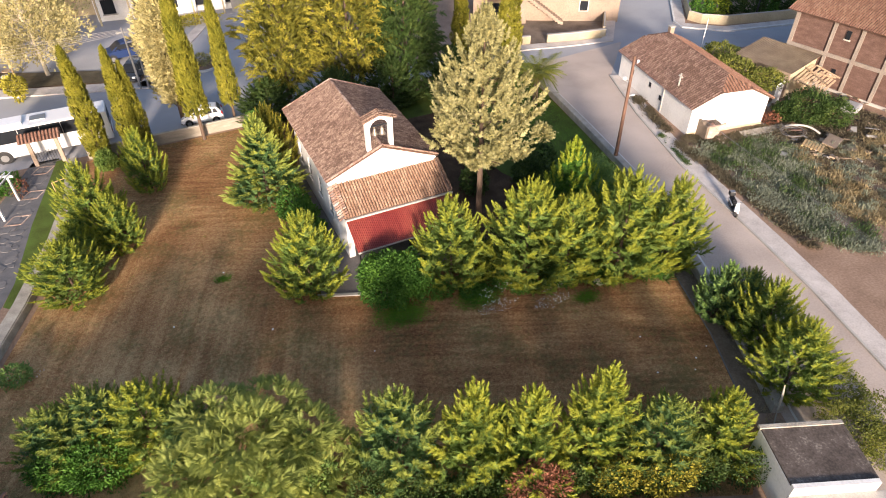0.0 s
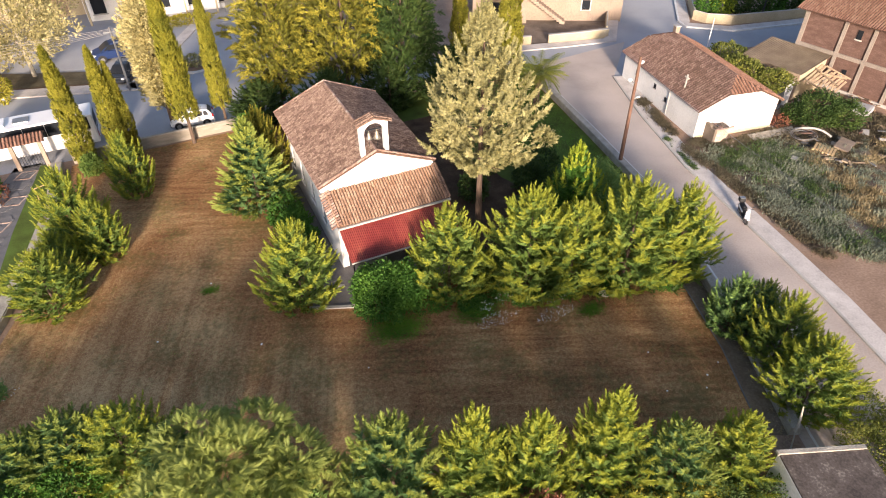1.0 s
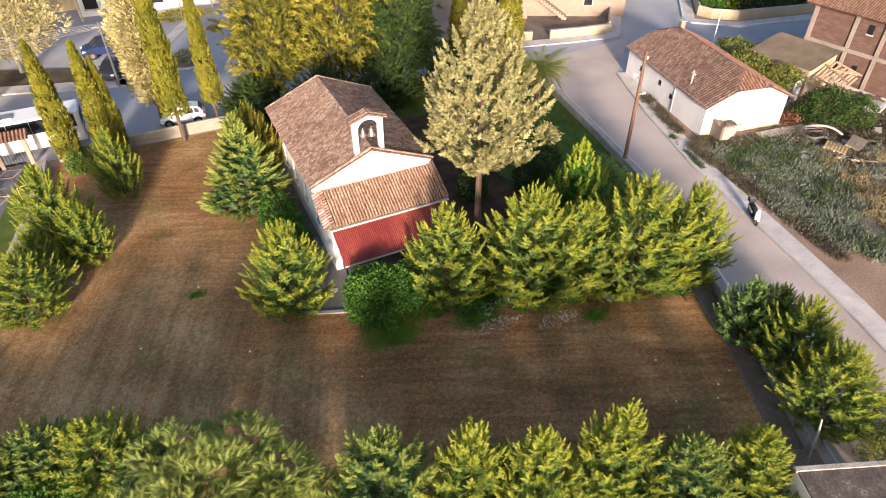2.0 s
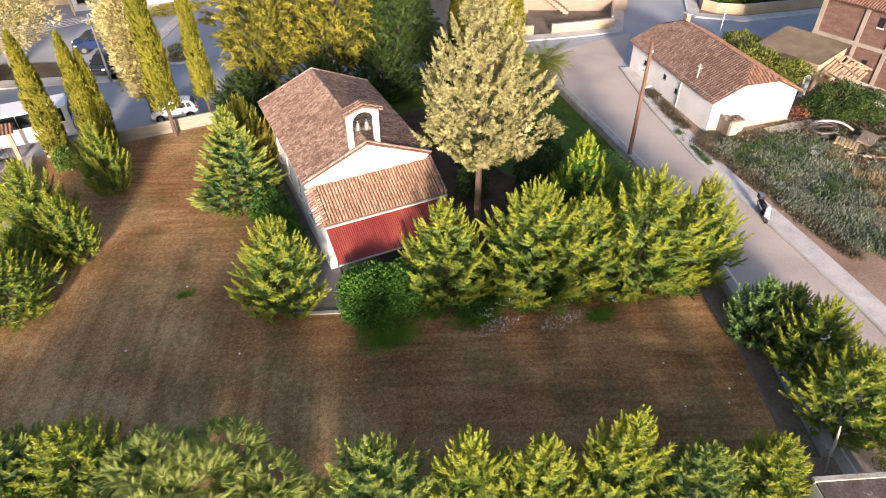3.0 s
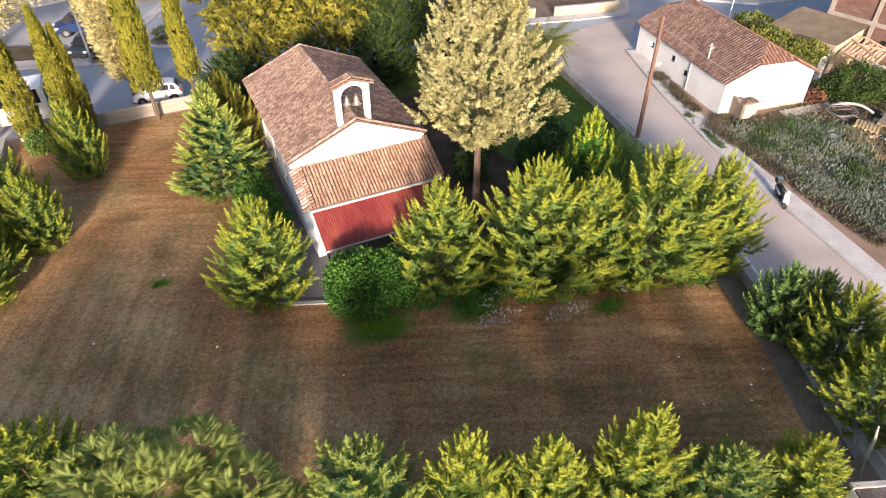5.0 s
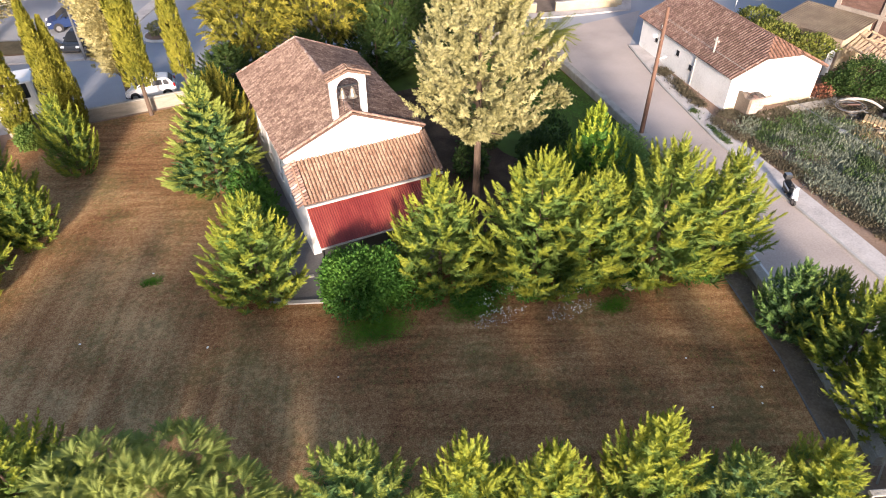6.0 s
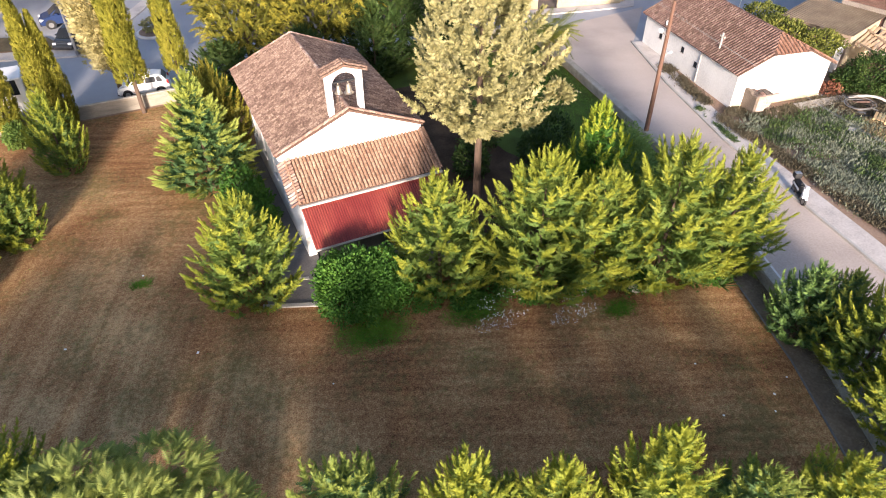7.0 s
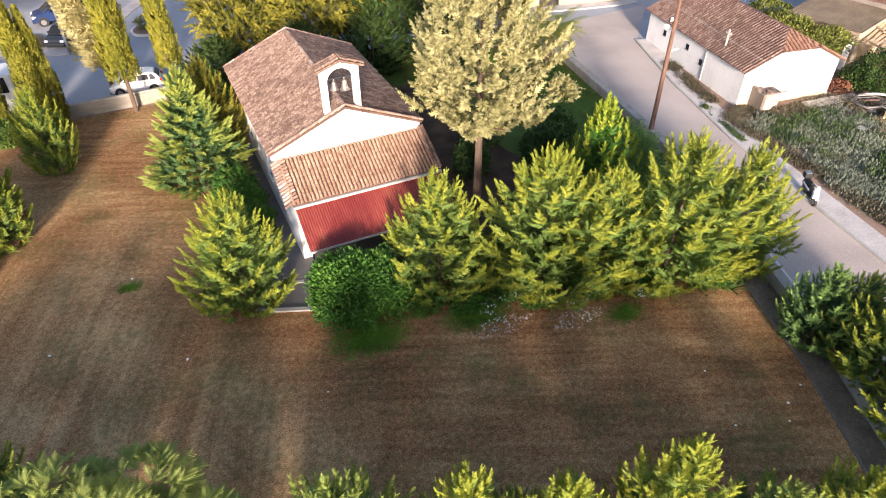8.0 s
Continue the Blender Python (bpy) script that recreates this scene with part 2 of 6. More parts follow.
M_CREAM = mat("cream_render", ((0.34, 0.28, 0.18), (0.46, 0.385, 0.255), (0.54, 0.465, 0.32)), scale=0.6, fine=14, bump=0.15)
M_BEIGE = mat("beige_render", ((0.23, 0.17, 0.13), (0.30, 0.23, 0.175), (0.37, 0.295, 0.23)), scale=0.5, fine=14, bump=0.15)
M_BRICK = mat("hollow_brick", ((0.08, 0.047, 0.038), (0.125, 0.075, 0.06), (0.185, 0.118, 0.096)), scale=1.3, fine=7, bump=0.4, stretch=(1, 1, 2.5))
M_FRAME = mat("raw_concrete_frame", ((0.18, 0.152, 0.13), (0.26, 0.222, 0.19), (0.34, 0.297, 0.255)), scale=0.8, fine=14, bump=0.2)
M_WOOD = mat("weathered_wood", ((0.2, 0.14, 0.09), (0.36, 0.27, 0.18), (0.48, 0.37, 0.25)), scale=2, stretch=(1, 1, 4), bump=0.3)
M_PALLET = mat("new_wood", ((0.42, 0.29, 0.14), (0.58, 0.43, 0.24)), scale=2, bump=0.2)
M_TAR = mat("stained_roof", ((0.05, 0.04, 0.034), (0.085, 0.067, 0.057), (0.13, 0.106, 0.09), (0.32, 0.275, 0.235)), scale=1.5, fine=7, bump=0.3, mix=0.55)
M_POLE = mat("pole_wood", ((0.09, 0.05, 0.035), (0.15, 0.085, 0.06), (0.21, 0.13, 0.095)), scale=2, stretch=(2, 2, 0.2), bump=0.3)
M_FIBRE = mat("fibre_cement", ((0.10, 0.075, 0.052), (0.17, 0.13, 0.09), (0.26, 0.205, 0.15)), scale=0.8, fine=12, bump=0.3)
# Slate grey, set darker to stand for the shade over the path.
M_FLAG = mat("flagstone", ((0.11, 0.11, 0.115), (0.15, 0.147, 0.15), (0.20, 0.19, 0.188)), scale=1.5, fine=9, bump=0.2, objrand=0.14)


# ---- building helpers ----
def part(name, bm, material, parent=None, label="", smooth=False):
    me = bpy.data.meshes.new(name)
    if smooth:
        for f in bm.faces:
            f.smooth = True
    bmesh.ops.recalc_face_normals(bm, faces=bm.faces)
    bm.to_mesh(me)
    bm.free()
    me.materials.append(material)
    ob = new(name, me)
    if parent is not None:
        ob.parent = parent
    if label:
        ob["label"] = label
    return ob


def thing(name, label, category, at=Matrix(), group="", kind=""):
    ob = new(name)
    ob.empty_display_size = 0.2
    ob.matrix_world = at
    return tagged(ob, label, category, group, kind)


def box(x0, x1, y0, y1, z0, z1, bm=None, bevel=0.0, m=None):
    fresh = bmesh.new()
    bmesh.ops.create_cube(fresh, size=1)
    bmesh.ops.transform(fresh, matrix=Matrix.LocRotScale(((x0 + x1) / 2, (y0 + y1) / 2, (z0 + z1) / 2), None, (x1 - x0, y1 - y0, z1 - z0)), verts=fresh.verts)
    if bevel:
        bmesh.ops.bevel(fresh, geom=list(fresh.edges), offset=bevel, segments=2, affect="EDGES", profile=0.6)
    if m is not None:
        bmesh.ops.transform(fresh, matrix=m, verts=fresh.verts)
    if bm is None:
        return fresh
    tmp = bpy.data.meshes.new("t")
    fresh.to_mesh(tmp)
    bm.from_mesh(tmp)
    bpy.data.meshes.remove(tmp)
    fresh.free()
    return bm


def cyl(a, b, r0, r1=None, seg=10, bm=None):
    """A tapered round bar from a to b."""
    a, b = Vector(a), Vector(b)
    r1 = r0 if r1 is None else r1
    bm = bm or bmesh.new()
    q = (b - a).to_track_quat("Z", "Y").to_matrix()
    rings = []
    for c, r in ((a, r0), (b, r1)):
        rings.append([bm.verts.new(c + q @ Vector((r * math.cos(k * math.tau / seg), r * math.sin(k * math.tau / seg), 0))) for k in range(seg)])
    for k in range(seg):
        bm.faces.new((rings[0][k], rings[0][(k + 1) % seg], rings[1][(k + 1) % seg], rings[1][k]))
    bm.faces.new(rings[0][::-1])
    bm.faces.new(rings[1])
    return bm


def prism(outline, axis, lo, hi, bm=None):
    """A flat outline of (u, v) pushed along an axis: 'x' (u=y, v=z), 'y' (u=x, v=z) or 'z' (u=x, v=y)."""
    bm = bm or bmesh.new()
    place = {"x": lambda u, v, w: (w, u, v), "y": lambda u, v, w: (u, w, v), "z": lambda u, v, w: (u, v, w)}[axis]
    a = [bm.verts.new(place(u, v, lo)) for u, v in outline]
    b = [bm.verts.new(place(u, v, hi)) for u, v in outline]
    k = len(outline)
    bm.faces.new(a[::-1])
    bm.faces.new(b)
    for i in range(k):
        bm.faces.new((a[i], a[(i + 1) % k], b[(i + 1) % k], b[i]))
    return bm


def strip(points, width_or_other, z0, z1):
    """A band of ground between two lines of points, with thickness."""
    bm = bmesh.new()
    other = width_or_other
    rows = []
    for p, q in zip(points, other):
        rows.append([bm.verts.new((p[0], p[1], z1)), bm.verts.new((q[0], q[1], z1)), bm.verts.new((q[0], q[1], z0)), bm.verts.new((p[0], p[1], z0))])
    for r, s in zip(rows, rows[1:]):
        for i in range(4):
            bm.faces.new((r[i], r[(i + 1) % 4], s[(i + 1) % 4], s[i]))
    bm.faces.new(rows[0])
    bm.faces.new(rows[-1][::-1])
    return bm


def offset_line(points, d):
    """The line moved by d metres to its right."""
    out = []
    for i, p in enumerate(points):
        a, b = Vector(points[max(i - 1, 0)]), Vector(points[min(i + 1, len(points) - 1)])
        t = (b - a).normalized()
        out.append((p[0] + t.y * d, p[1] - t.x * d))
    return out


def band(points, d, z0, z1):
    return strip(points, offset_line(points, d), z0, z1)


def mesh_object(name, verts, faces, material, parent=None, label=""):
    me = bpy.data.meshes.new(name)
    me.from_pydata(verts, [], faces)
    me.materials.append(material)
    ob = new(name, me)
    if parent is not None:
        ob.parent = parent
    if label:
        ob["label"] = label
    return ob


# ---- plants ----
def place_all(template, mats3, origins, scales):
    """Copies of a template of vertices and triangles, turned, sized and moved."""
    tv, tf = template
    n, k = len(origins), len(tv)
    v = np.einsum("nij,kj->nki", mats3, tv) * scales[:, None, None] + origins[:, None, :]
    f = tf[None, :, :] + (np.arange(n) * k)[:, None, None]
    return v.reshape(-1, 3), f.reshape(-1, 3)


def frames_from(direction, up):
    x = direction / np.linalg.norm(direction, axis=1, keepdims=True)
    y = np.cross(up, x)
    y /= np.linalg.norm(y, axis=1, keepdims=True) + 1e-9
    z = np.cross(x, y)
    return np.stack((x, y, z), axis=2)



def spray_template(seed, pairs=7, reach=0.34, lean=0.75, leaf_w=0.085, cup=0.10):
    """A flat pointed spray along +x: broad scale-like blades in pairs on an axis, shorter towards the tip."""
    rng = np.random.default_rng(seed)
    v, f = [], []
    for j in range(pairs):
        s = 0.02 + 0.86 * j / pairs
        for flank in (-1, 1):
            a = lean * (1.1 - 0.5 * s) * rng.uniform(0.85, 1.15)
            L = reach * (1.1 - 0.75 * s) * rng.uniform(0.8, 1.2)
            p = np.array((s, 0.0, 0.0))
            d = np.array((math.cos(a), flank * math.sin(a), cup * rng.normal(-0.3, 1.0)))
            w = np.array((leaf_w, 0.0, 0.0)) * (1.15 - 0.5 * s)
            b = len(v)
            v += [p - w, p + w, p + d * L]
            f.append((b, b + 1, b + 2) if flank > 0 else (b + 1, b, b + 2))
    b = len(v)
    v += [np.array((0.62, 0.055, 0)), np.array((0.62, -0.055, 0)), np.array((1.05, 0, 0.02))]
    f.append((b + 1, b + 2, b))
    return np.array(v), np.array(f)


SPRAY = spray_template(3, 4, 0.42, 0.70, 0.115, 0.12)
SPRAY_FINE = spray_template(4, 4, 0.42, 0.8, 0.13, 0.2)
SPRAY_TUFT = spray_template(5, 4, 0.46, 0.95, 0.16, 0.35)


def bough_crown(seed, height, radius, boughs, sprays, length, low=0.05, rise=0.5, top=1.3, profile=None, template=None, size=0.36, flat=0.8, curl=0.12, out_by=0.3, fill=0.3, spin=0.25, old=0.42, swell=0.10):
    """A crown of pointed plumes that lean out and up, each a limb set round with flat sprays; the second material at
    their feet and inside is old foliage, darkened for the shade in the gaps.
    """
    rng = np.random.default_rng(seed)
    template = template or SPRAY
    profile = profile or (lambda h: (1 - h) ** 0.55 * np.minimum(1.0, 0.80 + h * 1.4))
    k = rng.uniform(0, math.tau, 4)
    O, D, U, S, K = [], [], [], [], []
    for i in range(boughs):
        h = min(0.985, max(0.0, ((i + 0.5) / boughs) ** 1.15 + rng.normal(0, 0.015)))
        phi = i * 2.39996 + rng.normal(0, 0.25)
        lump = 1 + swell * (math.sin(3 * phi + 6 * h + k[0]) * math.sin(8 * h + k[1]) + 0.8 * math.sin(5 * phi - 7 * h + k[2]))
        share = float(profile(np.array(h)))
        R = radius * share * lump * rng.uniform(0.86, 1.08)
        out = np.array((math.cos(phi), math.sin(phi), 0.0))
        elev = rise + (top - rise) * h ** 1.4 + rng.normal(0, 0.13)
        turn = rng.normal(0, 0.22)
        out2 = np.array((math.cos(phi + turn), math.sin(phi + turn), 0.0))
        axis = out2 * math.cos(elev) + np.array((0, 0, math.sin(elev)))
        side = np.cross((0, 0, 1.0), out2)
        nrm = np.cross(axis, side)
        L = length * (0.62 + 0.42 * share) * rng.uniform(0.75, 1.3)
        tip = out * max(R + (out_by - 0.25) * L * math.cos(elev), 0.05)
        tip[2] = (low + (1 - low) * h) * height + 0.25 * L * math.sin(elev)
        foot = tip - axis * L
        m = max(6, int(sprays * (0.7 + 0.35 * share)))
        s = (np.arange(m) + rng.uniform(0.2, 0.8, m)) / m
        th = np.arange(m) * 2.39996 + rng.uniform(0, math.tau)
        radial = np.cos(th)[:, None] * side + np.sin(th)[:, None] * nrm * flat
        lean = 0.95 * (1 - s) ** 0.8 + 0.16
        way = axis[None, :] + np.array((0, 0, 1.0)) * (2 * curl * s)[:, None]
        way /= np.linalg.norm(way, axis=1, keepdims=True)
        d = way * np.cos(lean)[:, None] + radial * np.sin(lean)[:, None] + rng.normal(0, 0.10, (m, 3))
        p = foot + axis * (L * (0.14 + 0.80 * s))[:, None] + np.array((0, 0, 1.0)) * (curl * L * s * s)[:, None]
        O.append(p), D.append(d), U.append(radial + 0.25 * nrm + rng.normal(0, spin, (m, 3)))
        S.append(size * (0.7 + 0.4 * L / length) * (1.18 - 0.62 * s) * rng.uniform(0.8, 1.2, m))
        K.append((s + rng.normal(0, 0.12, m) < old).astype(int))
    m = int(boughs * sprays * fill)
    if m:
        grid = np.linspace(0, 1, 300)
        w = np.maximum(profile(grid), 0.02) ** 1.5
        h = np.interp(rng.uniform(0, 1, m), np.cumsum(w) / w.sum(), grid)
        phi = rng.uniform(0, math.tau, m)
        r = np.maximum(radius * profile(h) - length * 0.6, 0.15 * radius * profile(h)) * rng.uniform(0.5, 1.0, m)
        out = np.stack((np.cos(phi), np.sin(phi), np.zeros(m)), 1)
        p = out * r[:, None]
        p[:, 2] = (low + (1 - low) * h) * height * 0.93
        O.append(p), D.append(out * 0.6 + rng.normal(0, 0.3, (m, 3)) + np.array((0, 0, 0.6))), U.append(out + rng.normal(0, 0.4, (m, 3)))
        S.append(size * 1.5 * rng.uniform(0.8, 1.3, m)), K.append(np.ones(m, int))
    v, f = place_all(template, frames_from(np.concatenate(D), np.concatenate(U)), np.concatenate(O), np.concatenate(S))
    return v, f, np.repeat(np.concatenate(K), len(template[1]))


def tuft_crown(seed, height, radius, clumps, per, clump, size, low=0.3, profile=None, template=None, shell=0.55, swell=0.12, lift=0.25, fill=0.2):
    """A crown of rounded tufts, large ones behind small ones, each a half ball of short sprays that point out of it."""
    rng = np.random.default_rng(seed)
    template = template or SPRAY_TUFT
    grid = np.linspace(0, 1, 300)
    w = np.maximum(profile(grid), 0.03)
    k = rng.uniform(0, math.tau, 4)
    h = np.interp((np.arange(clumps) + 0.5) / clumps, np.cumsum(w) / w.sum(), grid) + rng.normal(0, 0.012, clumps)
    h = np.clip(h, 0, 1)
    phi = np.arange(clumps) * 2.39996 + rng.normal(0, 0.3, clumps)
    lump = 1 + swell * (np.sin(3 * phi + 6 * h + k[0]) * np.sin(8 * h + k[1]) + 0.8 * np.sin(5 * phi - 7 * h + k[2]) + 0.5 * np.sin(9 * phi + 19 * h + k[3]))
    R = radius * profile(h) * lump * rng.uniform(1 - 0.35 * shell, 1.06, clumps)
    out = np.stack((np.cos(phi), np.sin(phi), lift + 0.9 * h ** 2), 1)
    out /= np.linalg.norm(out, axis=1, keepdims=True)
    c = np.stack((np.cos(phi) * R, np.sin(phi) * R, (low + (1 - low) * h) * height), 1) - out * clump * 0.6
    big = clump * rng.uniform(0.6, 1.35, clumps) * (0.7 + 0.3 * profile(h))
    n = clumps * per
    C, A, B = np.repeat(c, per, 0), np.repeat(out, per, 0), np.repeat(big, per)
    u = rng.normal(0, 1, (n, 3))
    u /= np.linalg.norm(u, axis=1, keepdims=True)
    dot = np.einsum("ij,ij->i", u, A)
    u = np.where((dot < -0.15)[:, None], u - 2 * dot[:, None] * A, u)
    stretch = u + A * np.maximum(np.einsum("ij,ij->i", u, A), 0)[:, None] * 0.55
    p = C + stretch * (B * rng.uniform(0.45, 1.0, n))[:, None]
    d = u * 0.8 + A * 0.6 + np.array((0, 0, 0.15)) + rng.normal(0, 0.22, (n, 3))
    up = u + np.array((0, 0, 0.5)) + rng.normal(0, 0.3, (n, 3))
    v, f = place_all(template, frames_from(d, up), p, size * rng.uniform(0.65, 1.25, n))
    m = int(n * fill)
    if m:
        h = np.interp(rng.uniform(0, 1, m), np.cumsum(w) / w.sum(), grid)
        phi = rng.uniform(0, math.tau, m)
        r = radius * profile(h) * rng.uniform(0.3, 0.75, m)
        o2 = np.stack((np.cos(phi), np.sin(phi), np.zeros(m)), 1)
        p = o2 * r[:, None]
        p[:, 2] = (low + (1 - low) * h) * height * 0.96
        v2, f2 = place_all(template, frames_from(o2 + rng.normal(0, 0.5, (m, 3)), rng.normal(0, 1, (m, 3))), p, size * 1.4 * rng.uniform(0.7, 1.2, m))
        v, f = np.concatenate((v, v2)), np.concatenate((f, f2 + len(v)))
    return v, f, np.zeros(len(f), int)


def pinnate_template(seed, pairs=8, w=0.24):
    """An arching compound leaf along +x: paired slim leaflets that hang a little from the rachis."""
    rng = np.random.default_rng(seed)
    v, f = [], []
    for j in range(pairs):
        s = 0.14 + 0.82 * j / (pairs - 1)
        reach = w * math.sin(math.pi * min(0.97, 0.16 + 0.84 * s)) ** 0.7 * rng.uniform(0.88, 1.1)
        z = 0.16 * s - 0.34 * s * s
        for flank in (-1, 1):
            b = len(v)
            v += [(s - 0.05, 0, z), (s + 0.06, 0, z), (s + 0.12, flank * reach, z - 0.07)]
            f.append((b, b + 1, b + 2) if flank > 0 else (b + 1, b, b + 2))
    return np.array(v, float), np.array(f)


PINNATE = pinnate_template(2)


def feathery_crown(seed, lobes, leaves, size):
    """Compound leaves in rosettes over a wide uneven canopy of boughs (x, y, z, rx, ry, rz)."""
    rng = np.random.default_rng(seed)
    O, D, U, S = [], [], [], []
    for x, y, z, rx, ry, rz in lobes:
        ros = int(leaves * (rx * ry + rx * rz) / 3.0)
        n = rng.normal(0, 1, (ros, 3))
        n[:, 2] = np.abs(n[:, 2]) * 0.9 - 0.25
        n /= np.linalg.norm(n, axis=1, keepdims=True)
        c = np.array((x, y, z)) + n * np.array((rx, ry, rz)) * rng.uniform(0.7, 1.0, (ros, 1))
        for p, q in zip(c, n):
            m = 5
            a = np.arange(m) * math.tau / m + rng.uniform(0, 6)
            flat = np.stack((np.cos(a), np.sin(a), np.full(m, 0.15)), 1)
            d = flat * 0.55 + q * 0.9 + rng.normal(0, 0.15, (m, 3))
            O.append(np.tile(p, (m, 1))), D.append(d), U.append(np.array((0, 0, 1.0)) + q * 0.5 + rng.normal(0, 0.2, (m, 3)))
            S.append(size * rng.uniform(0.7, 1.2, m))
    v, f = place_all(PINNATE, frames_from(np.concatenate(D), np.concatenate(U)), np.concatenate(O), np.concatenate(S))
    return v, f, np.zeros(len(f), int)


def column_crown(seed, height, radius, count, size=0.5, low=0.08, profile=None):
    """The close upright sprays of a column-shaped cypress."""
    rng = np.random.default_rng(seed)
    profile = profile or (lambda h: np.minimum(1, 0.45 + 2.6 * h) * (1 - h ** 2.2) ** 0.8)
    h = low + (1 - low) * rng.uniform(0, 1, count) ** 0.9
    phi = rng.uniform(0, math.tau, count)
    lump = 1 + 0.12 * np.sin(phi * 3 + h * 17 + seed) + 0.08 * np.sin(phi * 5 - h * 31)
    r = radius * profile(h) * rng.uniform(0.7, 1.03, count) * lump
    org = np.stack((r * np.cos(phi), r * np.sin(phi), h * height - 0.25), 1)
    d = np.stack((np.cos(phi) * 0.35, np.sin(phi) * 0.35, np.ones(count)), 1) + rng.normal(0, 0.16, (count, 3))
    up = np.stack((np.cos(phi), np.sin(phi), np.zeros(count)), 1) + rng.normal(0, 0.45, (count, 3))
    return place_all(SPRAY_FINE, frames_from(d, up), org, size * rng.uniform(0.6, 1.2, count))


def clump_crown(seed, lobes, count, size, template=None):
    """Leaves over rounded lobes (x, y, z, rx, ry, rz)."""
    rng = np.random.default_rng(seed)
    template = template or (np.array([(0, 0, 0), (0.5, 0.28, 0.05), (1, 0, 0), (0.5, -0.28, 0.05)]), np.array([(0, 1, 2), (0, 2, 3)]))
    weights = np.array([l[3] * l[4] + l[3] * l[5] + l[4] * l[5] for l in lobes])
    which = rng.choice(len(lobes), count, p=weights / weights.sum())
    n = rng.normal(0, 1, (count, 3))
    n /= np.linalg.norm(n, axis=1, keepdims=True)
    L = np.array(lobes)[which]
    lump = 1 + 0.13 * np.sin(n[:, 0] * 7 + which) * np.sin(n[:, 1] * 6 + 2 * which) + 0.1 * np.sin(n[:, 2] * 9)
    org = L[:, :3] + n * L[:, 3:] * (rng.uniform(0.72, 1.03, count) * lump)[:, None]
    keep = org[:, 2] > 0.02
    d = n + rng.normal(0, 0.6, (count, 3)) + np.array((0, 0, 0.35))
    up = n + rng.normal(0, 0.5, (count, 3))
    return place_all(template, frames_from(d, up)[keep], org[keep], (size * rng.uniform(0.6, 1.3, count))[keep])


def trunk_mesh(height, r, seed, limbs=14, reach=1.2, low=0.12, bend=0.0):
    rng = random.Random(seed)
    bm = bmesh.new()
    pts = [Vector((bend * math.sin(k * 1.3 + seed) * k / 5, bend * math.cos(k * 1.7) * k / 5, height * k / 5)) for k in range(6)]
    for k in range(5):
        cyl(pts[k], pts[k + 1], r * (1 - 0.18 * k), r * (1 - 0.18 * (k + 1)), 8, bm)
    for k in range(limbs):
        h = low + (0.9 - low) * k / limbs
        a = k * 2.4 + rng.uniform(-0.3, 0.3)
        i = min(int(h * 5), 4)
        p = pts[i].lerp(pts[i + 1], h * 5 - i)
        L = reach * (1 - 0.8 * h) * rng.uniform(0.7, 1.1)
        q = p + Vector((math.cos(a) * L, math.sin(a) * L, L * 0.45))
        cyl(p, q, r * 0.32 * (1 - 0.6 * h), r * 0.08, 5, bm)
    return bm


crown_data, crowns_kept = {}, []


def tree(name, label, category, at, crown, leafmat, trunk, barkmat=M_BARK, group="", oldmat=None):
    t = thing(name, label, category, at, group)
    part("trunk", trunk, barkmat, t)
    key = (id(crown[0]), leafmat.name)
    if key in crown_data:
        new("crown", crown_data[key]).parent = t
    else:
        data = crown_data[key] = mesh_object("crown", crown[0].tolist(), crown[1].tolist(), leafmat, t).data
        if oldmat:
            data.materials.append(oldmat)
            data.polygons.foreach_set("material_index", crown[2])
        crowns_kept.append(crown)
    return t


def put(x, y, z=0.0, turn=0.0, s=1.0, sz=None):
    return Matrix.LocRotScale((x, y, z), Euler((0, 0, radians(turn))), (s, s, sz or s))

# ---- ground, roads, boundary walls ----
def sheet(name, outline, z, material, label, kind="structure", category=""):
    bm = bmesh.new()
    bm.faces.new([bm.verts.new((x, y, z)) for x, y in outline])
    return tagged(part(name, bm, material), label, category or name, "", kind)


sheet("ground", [(-1500, -1500), (1500, -1500), (1500, 1500), (-1500, 1500)], 0.0, M_EARTH, "bare earth with sparse dry growth round the plots")
sheet("lawn", [(-22.6, -2.0), (-20.8, 2.6), (-19.0, 8.0), (-17.8, 18.6), (21.9, 18.6), (20.6, 10.0), (18.6, 0.0), (15.4, -12.0), (13.4, -17.5), (10.2, -22.6), (7.6, -24.6), (-2.5, -20.2), (-23.4, -11.0)], 0.006, M_YARD, "dry mown brown grass of the churchyard")
WALL_IN = [(21.6, 18.9), (21.0, 13.0), (20.0, 6.0), (18.7, -2.0), (17.4, -6.8), (15.7, -11.7), (13.9, -17.0), (11.7, -21.8), (8.2, -31.0), (3.0, -44.0)]
RD_L = offset_line(WALL_IN, -0.5)
RD_R = [(35.0, 20.0), (28.6, 13.4), (25.9, 6.0), (23.6, -2.0), (22.9, -6.0), (21.8, -12.0), (20.9, -16.5), (19.3, -22.5), (16.0, -32.0), (11.0, -44.0)]
tagged(part("road", strip(RD_L, RD_R, -0.2, 0.02), M_ROAD), "worn pale asphalt side road beside the churchyard", "road", "", "structure")
tagged(part("road_line", strip(offset_line(RD_L, -0.5), offset_line(RD_L, -0.62), 0.0, 0.026), M_LINE), "faded white edge line on the road", "road line", "", "structure")
tagged(part("pavement", band(RD_R[1:], -1.3, -0.1, 0.13), M_PAVE), "pale concrete footway along the side road", "pavement", "", "structure")
